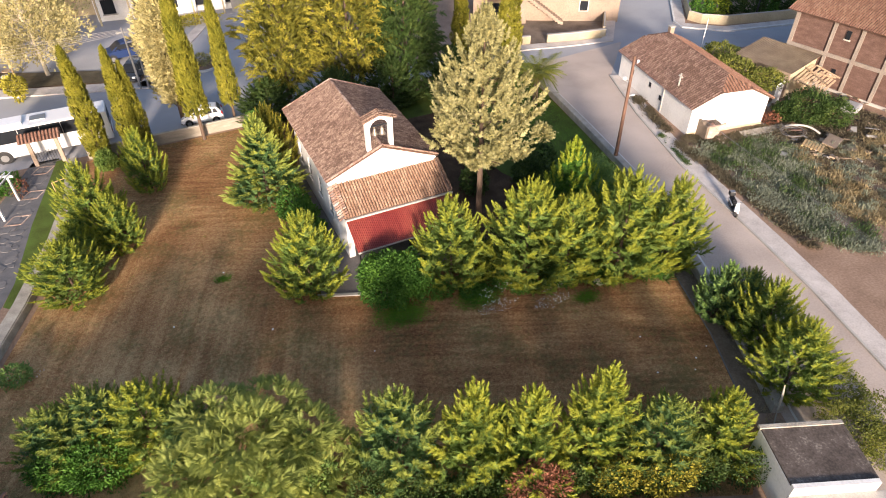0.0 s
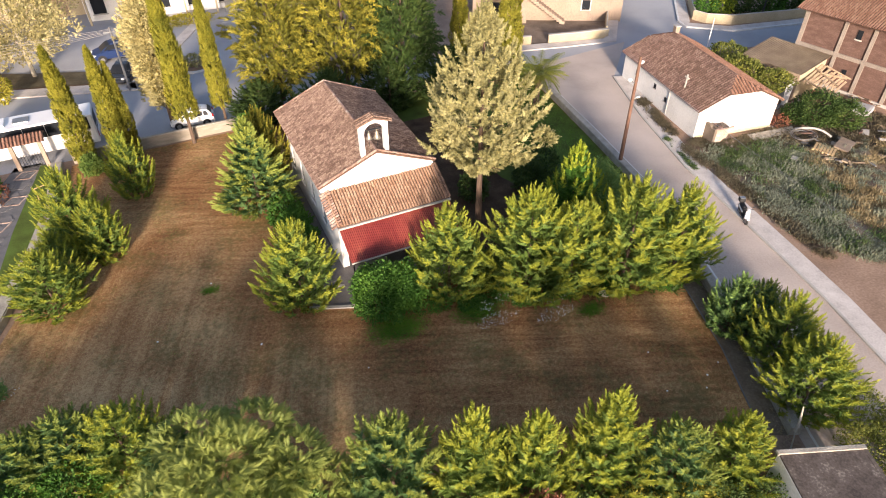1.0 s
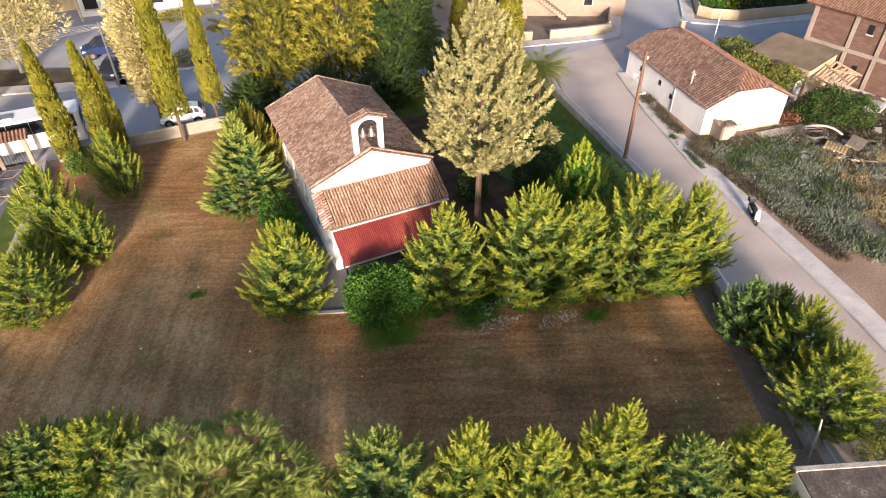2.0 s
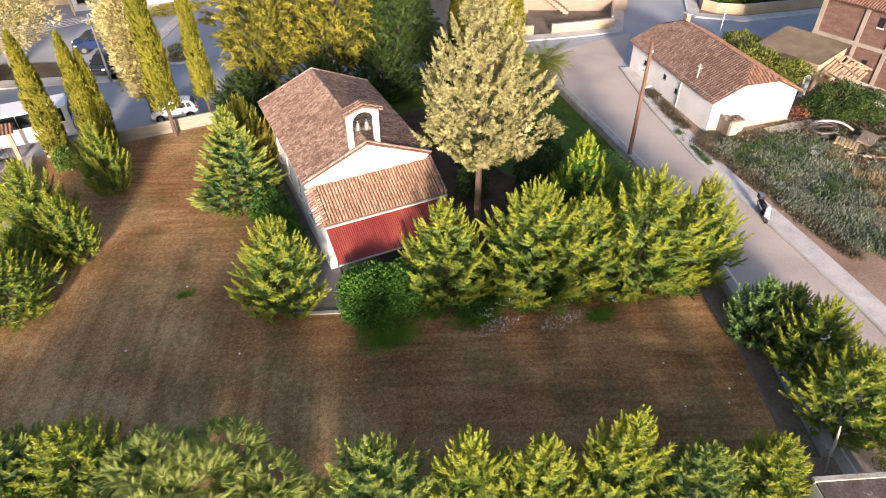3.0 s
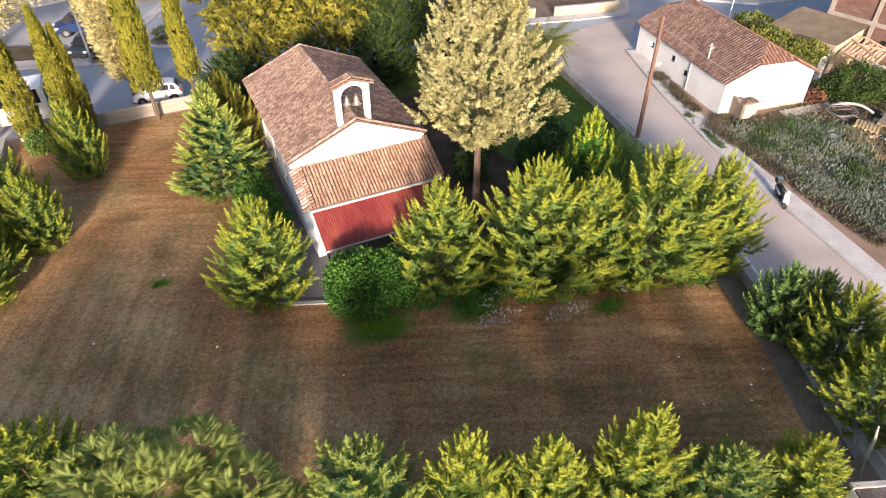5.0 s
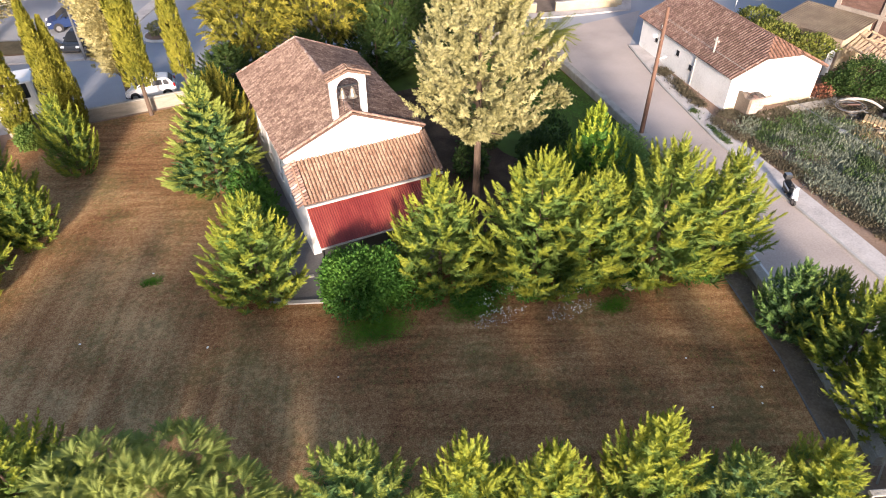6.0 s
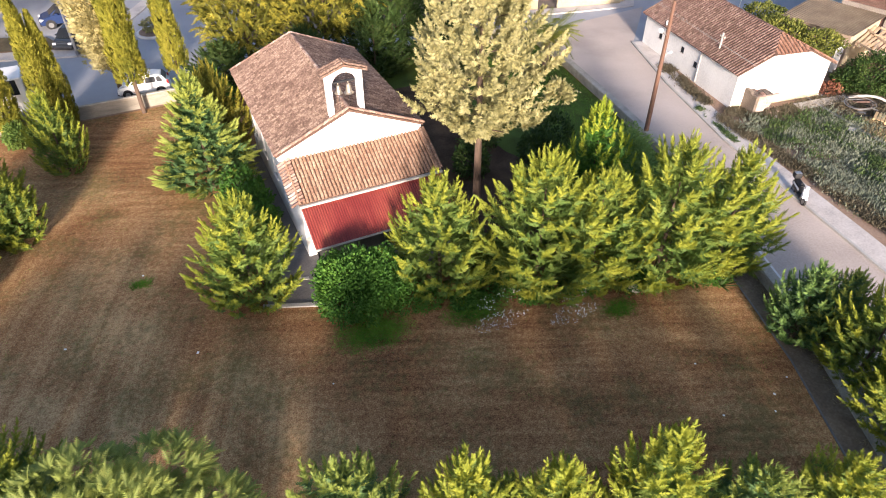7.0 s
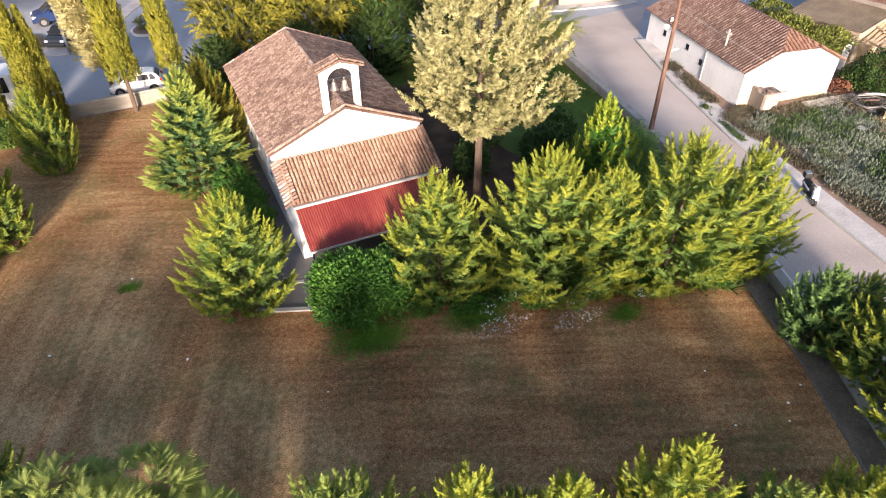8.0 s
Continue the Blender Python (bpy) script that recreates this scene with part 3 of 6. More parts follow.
tagged(part("kerb", band(RD_R[1:], 0.14, -0.1, 0.135), M_CONC), "pale concrete kerb of the footway", "kerb", "", "structure")
# the street behind the churchyard and the crossing
sheet("street", [(-90, 20.2), (-13, 19.4), (21.5, 20.0), (22.0, 17.5), (24.0, 13.4), (28.6, 13.4), (33.0, 13.5), (40.0, 14.6), (52.0, 11.6), (90, 4.0), (90, 10.2), (55.1, 15.8), (47.3, 17.4), (43.8, 20.5), (44.2, 22.0), (47.9, 26.75), (70, 56), (62, 64), (42.0, 31.0), (34.2, 21.4), (28.6, 22.2), (25.0, 23.4), (0, 27.5), (2.0, 46.0), (4.0, 80.0), (-8.0, 80.0), (-4.0, 46.0), (-8.0, 38.0), (-12.0, 30.2), (-24.6, 34.0), (-90, 52)], 0.012, M_STREET, "blue-grey asphalt street behind the church", category="street")
sheet("parking_place", [(-32.0, 44.0), (-19.0, 37.6), (-11.4, 33.6), (-8.8, 38.0), (-5.2, 46.0), (-4.4, 60.0), (-32.0, 60.0)], 0.009, M_STREET, "worn grey asphalt parking place beyond the street", category="parking place")
for pts, d, h, nm, lb in (
    ([(-90, 52), (-24.6, 34.0), (-12.0, 30.2)], -1.6, 0.14, "pavement", "pale footway along the far side of the street"),
    ([(-3.4, 80), (-3.6, 46.0), (-7.6, 38.4), (-12.0, 30.4)][::-1], -1.2, 0.14, "pavement", "pale footway round the parking place"),
    ([(22.0, 23.0), (28.6, 21.4), (34.2, 20.4), (42.6, 30.6), (62.6, 63.6)], -1.3, 0.14, "pavement", "pale footway round the corner house"),
    ([(70, 56), (47.8, 26.75), (44.1, 22.0), (43.7, 20.4), (47.3, 17.3), (55.1, 15.7), (90, 10.0)], -1.1, 0.16, "pavement", "white-edged footway at the crossing"),
):
    tagged(part(nm, band(pts, d, -0.1, h), M_PAVE), lb, "pavement", "", "structure")
tagged(part("kerb", band([(70, 56), (47.8, 26.75), (44.1, 22.0), (43.7, 20.4), (47.3, 17.3), (55.1, 15.7), (90, 10.0)], 0.2, -0.1, 0.17), M_LINE), "white painted kerb at the crossing", "kerb", "", "structure")


def wall_line(name, pts, thick, h, material, label, coping=None, cop_h=0.07, over=0.05):
    w = tagged(part(name, band(pts, thick, -0.3, h), material), label, "wall", "", "structure")
    if coping:
        part("coping", strip(offset_line(pts, -over), offset_line(pts, thick + over), h, h + cop_h), coping, w)
    return w


wall_line("wall_back", [(-17.6, 18.8), (-13.4, 18.8), (-6.8, 18.9), (21.8, 18.9)], -0.3, 0.85, M_PLANKWALL, "low weathered cream wall along the street", M_STONE)
wall_line("wall_east", WALL_IN[:8], -0.55, 0.5, M_STONE, "low weathered concrete wall beside the side road", M_STONE, 0.06, 0.03)
tagged(part("wall_path", strip(offset_line(WALL_IN[4:8], 0.0), offset_line(WALL_IN[4:8], 1.1), -0.05, 0.03), M_FIBRE), "dark brown strip along the foot of the road wall", "path", "", "structure")
tagged(part("path_edge", strip(offset_line(WALL_IN[4:8], 1.1), offset_line(WALL_IN[4:8], 1.17), -0.05, 0.05), M_PAVING), "thin weathered concrete edging", "edging", "", "structure")
wall_line("wall_south", [(-24.0, -11.4), (-2.75, -20.9), (4.3, -24.05), (7.65, -25.5)], 0.25, 0.85, M_CREAM, "low cream wall with a pale coping", M_CONC)
wall_line("wall_west", [(-24.2, -7.0), (-22.9, -2.0), (-21.4, 2.0), (-19.6, 8.0), (-18.6, 13.0), (-18.3, 18.6)], -0.8, 0.5, M_STONE, "rough stone boundary wall with a grey top", M_STONE)

# ---- the church ----
CX, EX = 0.16, 3.68
EAVE, RIDGE, Y0, Y1 = 5.02, 6.58, -0.12, 10.25
church = thing("church", "white limewashed church with clay tile roof and belfry", "church")
WL, WR, WB = CX - 3.2, CX + 3.2, 10.0
SLOPE = (RIDGE - EAVE) / EX


def roof_z(x):
    return RIDGE - SLOPE * abs(x - CX)


# side walls with arched window openings
def wall_with_windows(x0, x1, ys, z0, z1, half, sill, head):
    bm = bmesh.new()
    edges = [0.45] + [e for y in ys for e in (y - half, y + half)] + [WB - 0.45]
    for a, b in zip(edges[::2], edges[1::2]):
        box(x0, x1, a, b, z0, z1, bm)
    for y in ys:
        box(x0, x1, y - half, y + half, z0, sill, bm)
        arc = [(y + half * math.cos(math.pi * k / 10), head + half * math.sin(math.pi * k / 10)) for k in range(11)]
        prism([(y + half, z1)] + arc + [(y - half, z1)], "x", x0, x1, bm)
    return bm


WINS = (1.6, 4.0, 6.4, 8.7)
part("wall", wall_with_windows(WL, WL + 0.5, WINS, -0.2, 4.86, 0.38, 1.5, 2.75), M_LIME, church)
part("wall", wall_with_windows(WR - 0.5, WR, WINS, -0.2, 4.86, 0.38, 1.5, 2.75), M_LIME, church)
for x in (WL + 0.12, WR - 0.12):
    for y in WINS:
        win = part("window", box(x - 0.03, x + 0.03, y - 0.36, y + 0.36, 1.5, 3.05), M_GLASS, church, "dark arched window with a pale blue frame")
        fr = bmesh.new()
        for a, b in ((-0.38, -0.31), (0.31, 0.38), (-0.03, 0.03)):
            box(x - 0.05, x + 0.05, y + a, y + b, 1.5, 2.95, fr)
        for z in (1.5, 2.05, 2.7):
            box(x - 0.045, x + 0.045, y - 0.38, y + 0.38, z, z + 0.06, fr)
        part("frame", fr, M_WHITE, win)
        part("sill", box(x - 0.2, x + 0.06, y - 0.46, y + 0.46, 1.42, 1.5), M_LIME, win)
gable = [(WL, -0.2), (WR, -0.2), (WR, 4.5), (CX + 3.6, 4.72), (CX + 3.6, roof_z(CX + 3.6) - 0.11), (CX, RIDGE - 0.11), (CX - 3.6, roof_z(CX - 3.6) - 0.11), (CX - 3.6, 4.72), (WL, 4.5)]
part("gable_wall", prism(gable, "y", 0.0, 0.45), M_LIME, church, "bright white front gable wall")
part("gable_wall", prism(gable, "y", WB - 0.45, WB), M_LIME, church)
part("cornice", box(WL - 0.14, WL, 0.46, WB - 0.46, 4.66, 4.84, bevel=0.03), M_LIME, church)
part("cornice", box(WR, WR + 0.14, 0.46, WB - 0.46, 4.66, 4.84, bevel=0.03), M_LIME, church)


def tile_mesh(length=0.42, r=0.088, taper=0.8, seg=5):
    """One half-round clay tile along -x (down the slope), with a lip at its lower end."""
    v, f = [], []
    for x, rr in ((0.0, r * taper), (-length, r)):
        for k in range(seg + 1):
            a = math.pi * k / seg
            v.append((x, rr * math.cos(a), rr * math.sin(a)))
    for k in range(seg + 1):
        a = math.pi * k / seg
        v.append((-length, (r - 0.018) * math.cos(a), (r - 0.018) * math.sin(a) - 0.006))
    n = seg + 1
    for k in range(seg):
        f.append((k, k + 1, n + k + 1, n + k))
        f.append((n + k, n + k + 1, 2 * n + k + 1, 2 * n + k))
    return v, f


TV, TF = tile_mesh()
tile_data = bpy.data.meshes.new("tile")
tile_data.from_pydata(TV, [], TF)
tile_data.materials.append(M_TILE)
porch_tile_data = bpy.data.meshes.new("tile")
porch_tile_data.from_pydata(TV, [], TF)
porch_tile_data.materials.append(M_TILE_PORCH_LIT)


def tile_places(top, down, along, n_along, n_down, step_a, step_d, rng, lift=0.045):
    """Poses of tiles: rows down a slope from top, columns along the ridge."""
    down, along = Vector(down).normalized(), Vector(along).normalized()
    nrm = along.cross(down) if along.cross(down).z > 0 else down.cross(along)
    out = []
    for i in range(n_along):
        for j in range(n_down):
            p = Vector(top) + along * (step_a * (i + 0.5) + rng.uniform(-0.012, 0.012)) + down * (step_d * j + rng.uniform(-0.02, 0.02)) + nrm * (lift + rng.uniform(0, 0.012))
            x = -down + nrm * 0.10 + along * rng.uniform(-0.03, 0.03)
            x.normalize()
            y = nrm.cross(x).normalized()
            z = x.cross(y)
            out.append(Matrix(((x.x, y.x, z.x, p.x), (x.y, y.y, z.y, p.y), (x.z, y.z, z.z, p.z), (0, 0, 0, 1))))
    return out


def joined_tiles(name, places, material, parent):
    tv = np.array(TV)
    R = np.array([np.array(m)[:3, :3] for m in places])
    o = np.array([np.array(m)[:3, 3] for m in places])
    v = (np.einsum("nij,kj->nki", R, tv) + o[:, None, :]).reshape(-1, 3)
    k = len(tv)
    faces = [tuple(a + i * k for a in q) for i in range(len(places)) for q in TF]
    ob = mesh_object(name, v.tolist(), faces, material, parent)
    ob["kind"] = "stuff"
    return ob


TILE_JOBS = []
rt = random.Random(5)
slope_len = math.hypot(EX, RIDGE - EAVE)
for side in (-1, 1):
    deck = prism([(CX, RIDGE - 0.12), (CX, RIDGE), (CX + side * EX, EAVE), (CX + side * EX, EAVE - 0.1)], "y", Y0, Y1)
    roof = part("roof", deck, M_PAN, church, "brown weathered clay tile roof slope")
    places = tile_places((CX, Y0 + 0.02, RIDGE), (side * EX, 0, EAVE - RIDGE), (0, 1, 0), 56, 16, (Y1 - Y0 - 0.04) / 56, (slope_len - 0.38) / 15, rt)
    if side < 0:
        TILE_JOBS.append((places[:300], roof, tile_data))
        joined_tiles("tiles", places[300:], M_TILE_JOINED, roof)
    else:
        joined_tiles("tiles", places, M_TILE_JOINED, roof)
    # verge tiles along the front and back gable
    for y in (Y0, Y1):
        verge = tile_places((CX, y - 0.09, RIDGE + 0.05), (side * EX, 0, EAVE - RIDGE), (0, 1, 0), 1, 12, 0.2, (slope_len - 0.38) / 11, rt)
        joined_tiles("verge_tiles", verge, M_TILE_VERGE, roof)
ridge_places = [Matrix.Translation((CX, Y0 + 0.4 + 0.34 * k, RIDGE + 0.03)) @ Euler((0, 0, radians(90))).to_matrix().to_4x4() @ Matrix.Diagonal((1, 1.25, 1.2, 1)) for k in range(30)]
joined_tiles("ridge_tiles", ridge_places, M_TILE_VERGE, church)

# belfry
BC, BW = 0.12, 0.84
bel = part("belfry", box(BC - BW - 0.03, BC + BW + 0.03, -0.02, 0.38, 5.95, 6.3, bevel=0.02), M_LIME, church, "white arched bell gable with a tiled cap")
arch = [(BC + 0.6 * math.cos(math.pi * k / 14), 7.72 + 0.6 * math.sin(math.pi * k / 14)) for k in range(15)]
left_half = [(BC - BW, 6.05), (BC - 0.6, 6.05)] + arch[::-1][:8] + [(BC, 8.62), (BC - BW - 0.02, 8.32)]
right_half = [(BC + 0.6, 6.05), (BC + BW, 6.05), (BC + BW + 0.02, 8.32), (BC, 8.62)] + arch[::-1][7:]
b = prism(left_half, "y", 0.0, 0.36)
part("pillar", b, M_LIME, bel)
part("pillar", prism(right_half, "y", 0.0, 0.36), M_LIME, bel)
for s in (-1, 1):
    cap = prism([(BC, 8.62), (BC, 8.74), (BC + s * 1.08, 8.36), (BC + s * 1.08, 8.26)], "y", -0.15, 0.5)
    c = part("cap", cap, M_TILE_JOINED, bel)
    joined_tiles("cap_tiles", tile_places((BC, -0.15, 8.75), (s * 1.08, 0, -0.38), (0, 1, 0), 3, 3, 0.215, 0.36, rt), M_TILE_JOINED, bel)
part("bell_beam", box(BC - 0.55, BC + 0.55, 0.18, 0.26, 7.78, 7.86), M_DARK, bel)


def bell_mesh(r, h):
    bm = bmesh.new()
    prof = [(0.0, h), (0.28, h), (0.42, h * 0.86), (0.5, h * 0.6), (0.6, h * 0.3), (0.82, h * 0.08), (1.0, 0.0), (0.9, 0.02), (0.5, h * 0.3)]
    rings = [[bm.verts.new((r * p * math.cos(math.tau * k / 16), r * p * math.sin(math.tau * k / 16), z)) for k in range(16)] for p, z in prof[1:]]
    for q, w in zip(rings, rings[1:]):
        for k in range(16):
            bm.faces.new((q[k], q[(k + 1) % 16], w[(k + 1) % 16], w[k]))
    bm.faces.new(rings[0])
    return bm


for x, r in ((BC - 0.25, 0.2), (BC + 0.23, 0.24)):
    bb = bell_mesh(r, r * 1.9)
    cyl((0, 0, r * 1.9), (0, 0, r * 1.9 + 0.14), 0.035, 0.035, 8, bb)
    ob = part("bell", bb, M_BRONZE, bel, "dull bronze bell", True)
    ob.location = (x, 0.22, 7.8 - r * 1.9 - 0.12)
    part("bell_rope", cyl((x, 0.22, 6.42), (x, 0.22, 7.4), 0.012), M_DARK, bel)

# porch: side walls, tiled lean-to roof, gutter, red sheet canopy
for x0, x1 in ((WL, WL + 0.4), (WR - 0.4, WR)):
    part("porch_wall", prism([(-1.55, -0.1), (0.0, -0.1), (0.0, 4.3), (-1.55, 3.5)], "x", x0, x1), M_LIME, church)
PX0, PX1 = CX - 3.38, CX + 3.72
porch = part("porch_roof", prism([(0.0, 4.52), (0.0, 4.62), (-2.15, 3.55), (-2.15, 3.45)], "x", PX0, PX1), M_PAN, church, "lean-to porch roof of clay tiles, coloured lighter as sunlit")
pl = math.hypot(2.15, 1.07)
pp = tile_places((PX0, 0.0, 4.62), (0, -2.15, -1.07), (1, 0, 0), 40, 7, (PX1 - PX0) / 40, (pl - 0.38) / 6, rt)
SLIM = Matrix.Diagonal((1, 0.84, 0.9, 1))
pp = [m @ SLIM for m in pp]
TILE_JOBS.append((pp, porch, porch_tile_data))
hip = [m @ SLIM for m in tile_places((PX0 + 0.34, 0.05, 4.74), (-1, 0, -0.42), (0, -2.15, -1.07), 14, 2, pl / 14, 0.26, rt)]
joined_tiles("hip_tiles", hip, M_TILE_VERGE, porch)
for x in (PX1 - 0.22,):
    joined_tiles("verge_tiles", tile_places((x - 0.05, 0.0, 4.7), (0, -2.15, -1.07), (1, 0, 0), 2, 7, 0.16, (pl - 0.38) / 6, rt), M_TILE_JOINED, porch)
part("gutter", box(PX0, PX1, -2.3, -2.16, 3.38, 3.5, bevel=0.03), M_CONC, church, "pale gutter along the porch eave")
part("beam", box(PX0 + 0.1, PX1 - 0.1, -1.95, -1.75, 3.15, 3.4), M_LIME, church)


def corrugated(x0, x1, y0, z0, y1, z1, pitch, amp, thick=0.012):
    n = int((x1 - x0) / pitch * 6)
    xs = np.linspace(x0, x1, n + 1)
    wave = np.clip(np.sin(xs / pitch * math.tau) * 1.6, -1, 1) * amp
    v, f = [], []
    for dz in (0, -thick):
        for (y, z) in ((y0, z0), ((y0 + y1) / 2, (z0 + z1) / 2), (y1, z1)):
            v += [(float(x), y, float(z + w + dz)) for x, w in zip(xs, wave)]
    k = n + 1
    for s in (0, 3 * k):
        for r in (0, k):
            f += [(s + r + i, s + r + i + 1, s + r + k + i + 1, s + r + k + i) for i in range(n)]
    f += [(2 * k + i, 2 * k + i + 1, 5 * k + i + 1, 5 * k + i) for i in range(n)]
    return v, f


v, f = corrugated(PX0 + 0.08, PX1 - 0.05, -2.1, 3.36, -4.02, 2.3, 0.115, 0.02)
mesh_object("canopy", v, f, M_RED, church, "red corrugated sheet canopy over the entrance")
part("canopy_edge", box(PX0 + 0.08, PX1 - 0.05, -4.06, -4.0, 2.2, 2.29), M_CONC, church)
for x in (PX0 + 0.2, CX, PX1 - 0.2):
    part("post", cyl((x, -3.95, 0.0), (x, -3.95, 2.22), 0.045), M_DARK, church, "dark metal post")
part("door", box(CX - 0.9, CX + 0.9, -0.06, 0.02, 0, 2.5, bevel=0.02), M_WOOD, church)

# paving round the church
sheet("paving", [(-5.7, -4.1), (-3.35, -5.0), (3.9, -5.0), (3.9, -1.6), (3.6, 10.6), (-4.9, 10.6), (-5.2, 0.0)], 0.014, M_PAVING, "grey stained concrete paving round the church", category="paving")
tagged(part("paving_joint", strip([(-5.4, -2.5), (-3.5, -3.0)], [(-5.42, -2.68), (-3.52, -3.18)], 0.0, 0.05), M_CONC), "pale raised joint across the paving", "edging", "", "structure")
tagged(part("paving_edge", strip([(-5.9, -4.0), (-3.3, -5.05), (0.5, -5.1)], [(-5.97, -4.2), (-3.37, -5.25), (0.5, -5.3)], -0.05, 0.09), M_CONC), "pale concrete edging of the paving", "edging", "", "structure")

# ---- the old house across the side road ----
def tiled_slope(name, corners, material, parent, step_a=0.26, step_d=0.4, thick=0.1, label=""):
    """A roof slope over a convex outline whose last two corners are the eave, laid with rows of tiles."""
    pts = [Vector(c) for c in corners]
    e1, e0 = pts[-2], pts[-1]
    mid = sum(pts, Vector()) / len(pts)
    along = (e1 - e0).normalized()
    nrm = along.cross(mid - e0).normalized()
    if nrm.z < 0:
        nrm = -nrm
    bm = bmesh.new()
    top = [bm.verts.new(p) for p in pts]
    bot = [bm.verts.new(p - nrm * thick) for p in pts]
    bm.faces.new(top), bm.faces.new(bot[::-1])
    for i in range(len(pts)):
        j = (i + 1) % len(pts)
        bm.faces.new((top[i], bot[i], bot[j], top[j]))
    roof = part(name, bm, M_PAN, parent, label)
    down = nrm.cross(along)
    if down.z > 0:
        down = -down
    n = int((e1 - e0).length / step_a)
    step = (e1 - e0).length / n
    places = []
    edges = [(pts[i], pts[i + 1]) for i in range(len(pts) - 1)]
    edges = [(u, w) for u, w in edges if (u - e1).length > 1e-6 or (w - e0).length > 1e-6]
    for i in range(n):
        foot = e0 + along * (i + 0.5) * step
        reach = 99.0
        for u, w in edges + [(e0, pts[0])]:
            ed = w - u
            side = ed.cross(nrm)
            den = (-down).dot(side)
            if abs(den) > 1e-6:
                t = (u - foot).dot(side) / den
                q = foot - down * t
                s = (q - u).dot(ed) / ed.length_squared
                if t > 0.02 and -0.01 <= s <= 1.01:
                    reach = min(reach, t)
        if reach > 90 or reach < 0.3:
            continue
        rows = max(int(reach / step_d + 0.6), 1)
        places += tile_places(foot - down * reach - along * step / 2, down, along, 1, rows, step, (reach - 0.36) / max(rows - 1, 1), rt)
    if places:
        joined_tiles("tiles", places, material, roof)
    return roof


HA = Vector((27.05, 1.25, 0))
HX = (Vector((34.0, 0.15, 0)) - HA)
HLEN, HWID = 11.6, HX.length
hang = math.degrees(math.atan2(HX.y, HX.x))
house = thing("house", "low white house with an old clay tile roof", "house", pose(HA.x, HA.y, 0, 0, 0, hang - 1.5))
HE, HR = 2.55, 4.25
o = 0.3
part("wall", box(0, 0.4, 0.4, HLEN, -0.2, HE), M_LIME, house)
part("wall", box(HWID - 0.4, HWID, 0.4, HLEN, -0.2, HE), M_LIME, house)
jk = 1.5
gz = HE + (HR - HE) * (1 - (jk / (HWID / 2)))
end = [(0, -0.2), (HWID, -0.2), (HWID, HE), (HWID / 2 + jk, gz), (HWID / 2 - jk, gz), (0, HE)]
part("wall", prism(end, "y", 0, 0.4), M_LIME, house, "bright white end wall")
part("plinth", box(0.1, HWID, -0.03, 0.0, -0.1, 0.3, bevel=0.01), M_CREAM, house, "stained yellowish foot of the wall")
part("wall", prism(end, "y", HLEN, HLEN + 0.4), M_LIME, house)
sl = (HR - HE) / (HWID / 2)
c = HWID / 2
y0, y1, jy = -0.25, HLEN + 0.65, 1.6
ez = HE - sl * o + 0.1
HR2, gz2 = HR + 0.1, gz + 0.1
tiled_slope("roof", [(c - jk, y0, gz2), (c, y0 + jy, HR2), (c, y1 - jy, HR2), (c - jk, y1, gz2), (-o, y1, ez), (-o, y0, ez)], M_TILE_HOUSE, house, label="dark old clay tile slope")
tiled_slope("roof", [(c + jk, y1, gz2), (c, y1 - jy, HR2), (c, y0 + jy, HR2), (c + jk, y0, gz2), (HWID + o, y0, ez), (HWID + o, y1, ez)], M_TILE_LIT, house, label="tile slope coloured orange-brown for the sun on it")
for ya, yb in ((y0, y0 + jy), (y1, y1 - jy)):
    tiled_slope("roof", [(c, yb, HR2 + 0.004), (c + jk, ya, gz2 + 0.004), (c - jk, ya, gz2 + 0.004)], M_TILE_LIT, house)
rp = [Matrix.Translation((c, y0 + jy + 0.4 * k + 0.3, HR2 + 0.04)) @ Euler((0, 0, radians(90))).to_matrix().to_4x4() @ Matrix.Diagonal((1, 1.3, 1.2, 1)) for k in range(int((y1 - y0 - 2 * jy) / 0.4))]
joined_tiles("ridge_tiles", rp, M_TILE_HOUSE, house)
for y, z0, z1, hw in ((6.5, 1.4, 1.8, 0.17), (4.65, 1.0, 1.4, 0.17), (9.6, 1.3, 1.7, 0.17)):
    w = part("window", box(-0.02, 0.05, y - hw, y + hw, z0, z1), M_GLASS, house)
    part("frame", box(-0.05, 0.0, y - hw - 0.06, y + hw + 0.06, z0 - 0.06, z0), M_CONC, w)
ch = part("chimney", box(c + 0.45, c + 0.87, HLEN - 0.6, HLEN - 0.15, HR - 0.6, HR + 0.45, bevel=0.03), M_BEIGE, house)
part("chimney_cap", box(c + 0.39, c + 0.93, HLEN - 0.66, HLEN - 0.09, HR + 0.45, HR + 0.53, bevel=0.02), M_CONC, ch)
fl = part("flue", cyl((0.5, 3.2, 2.4), (0.5, 3.2, 4.0), 0.07), M_CONC, house, "pale flue pipe with a cross head")
part("flue_head", cyl((0.5, 2.95, 3.75), (0.5, 3.45, 3.75), 0.07), M_CONC, fl)
part("drainpipe", cyl((-0.05, 4.2, 0.1), (-0.05, 4.2, 2.5), 0.035), M_CONC, house)
part("wall_lamp", cyl((-0.1, 8.9, 2.6), (-0.1, 8.9, 2.9), 0.13, 0.13, 12), M_WHITE, house)

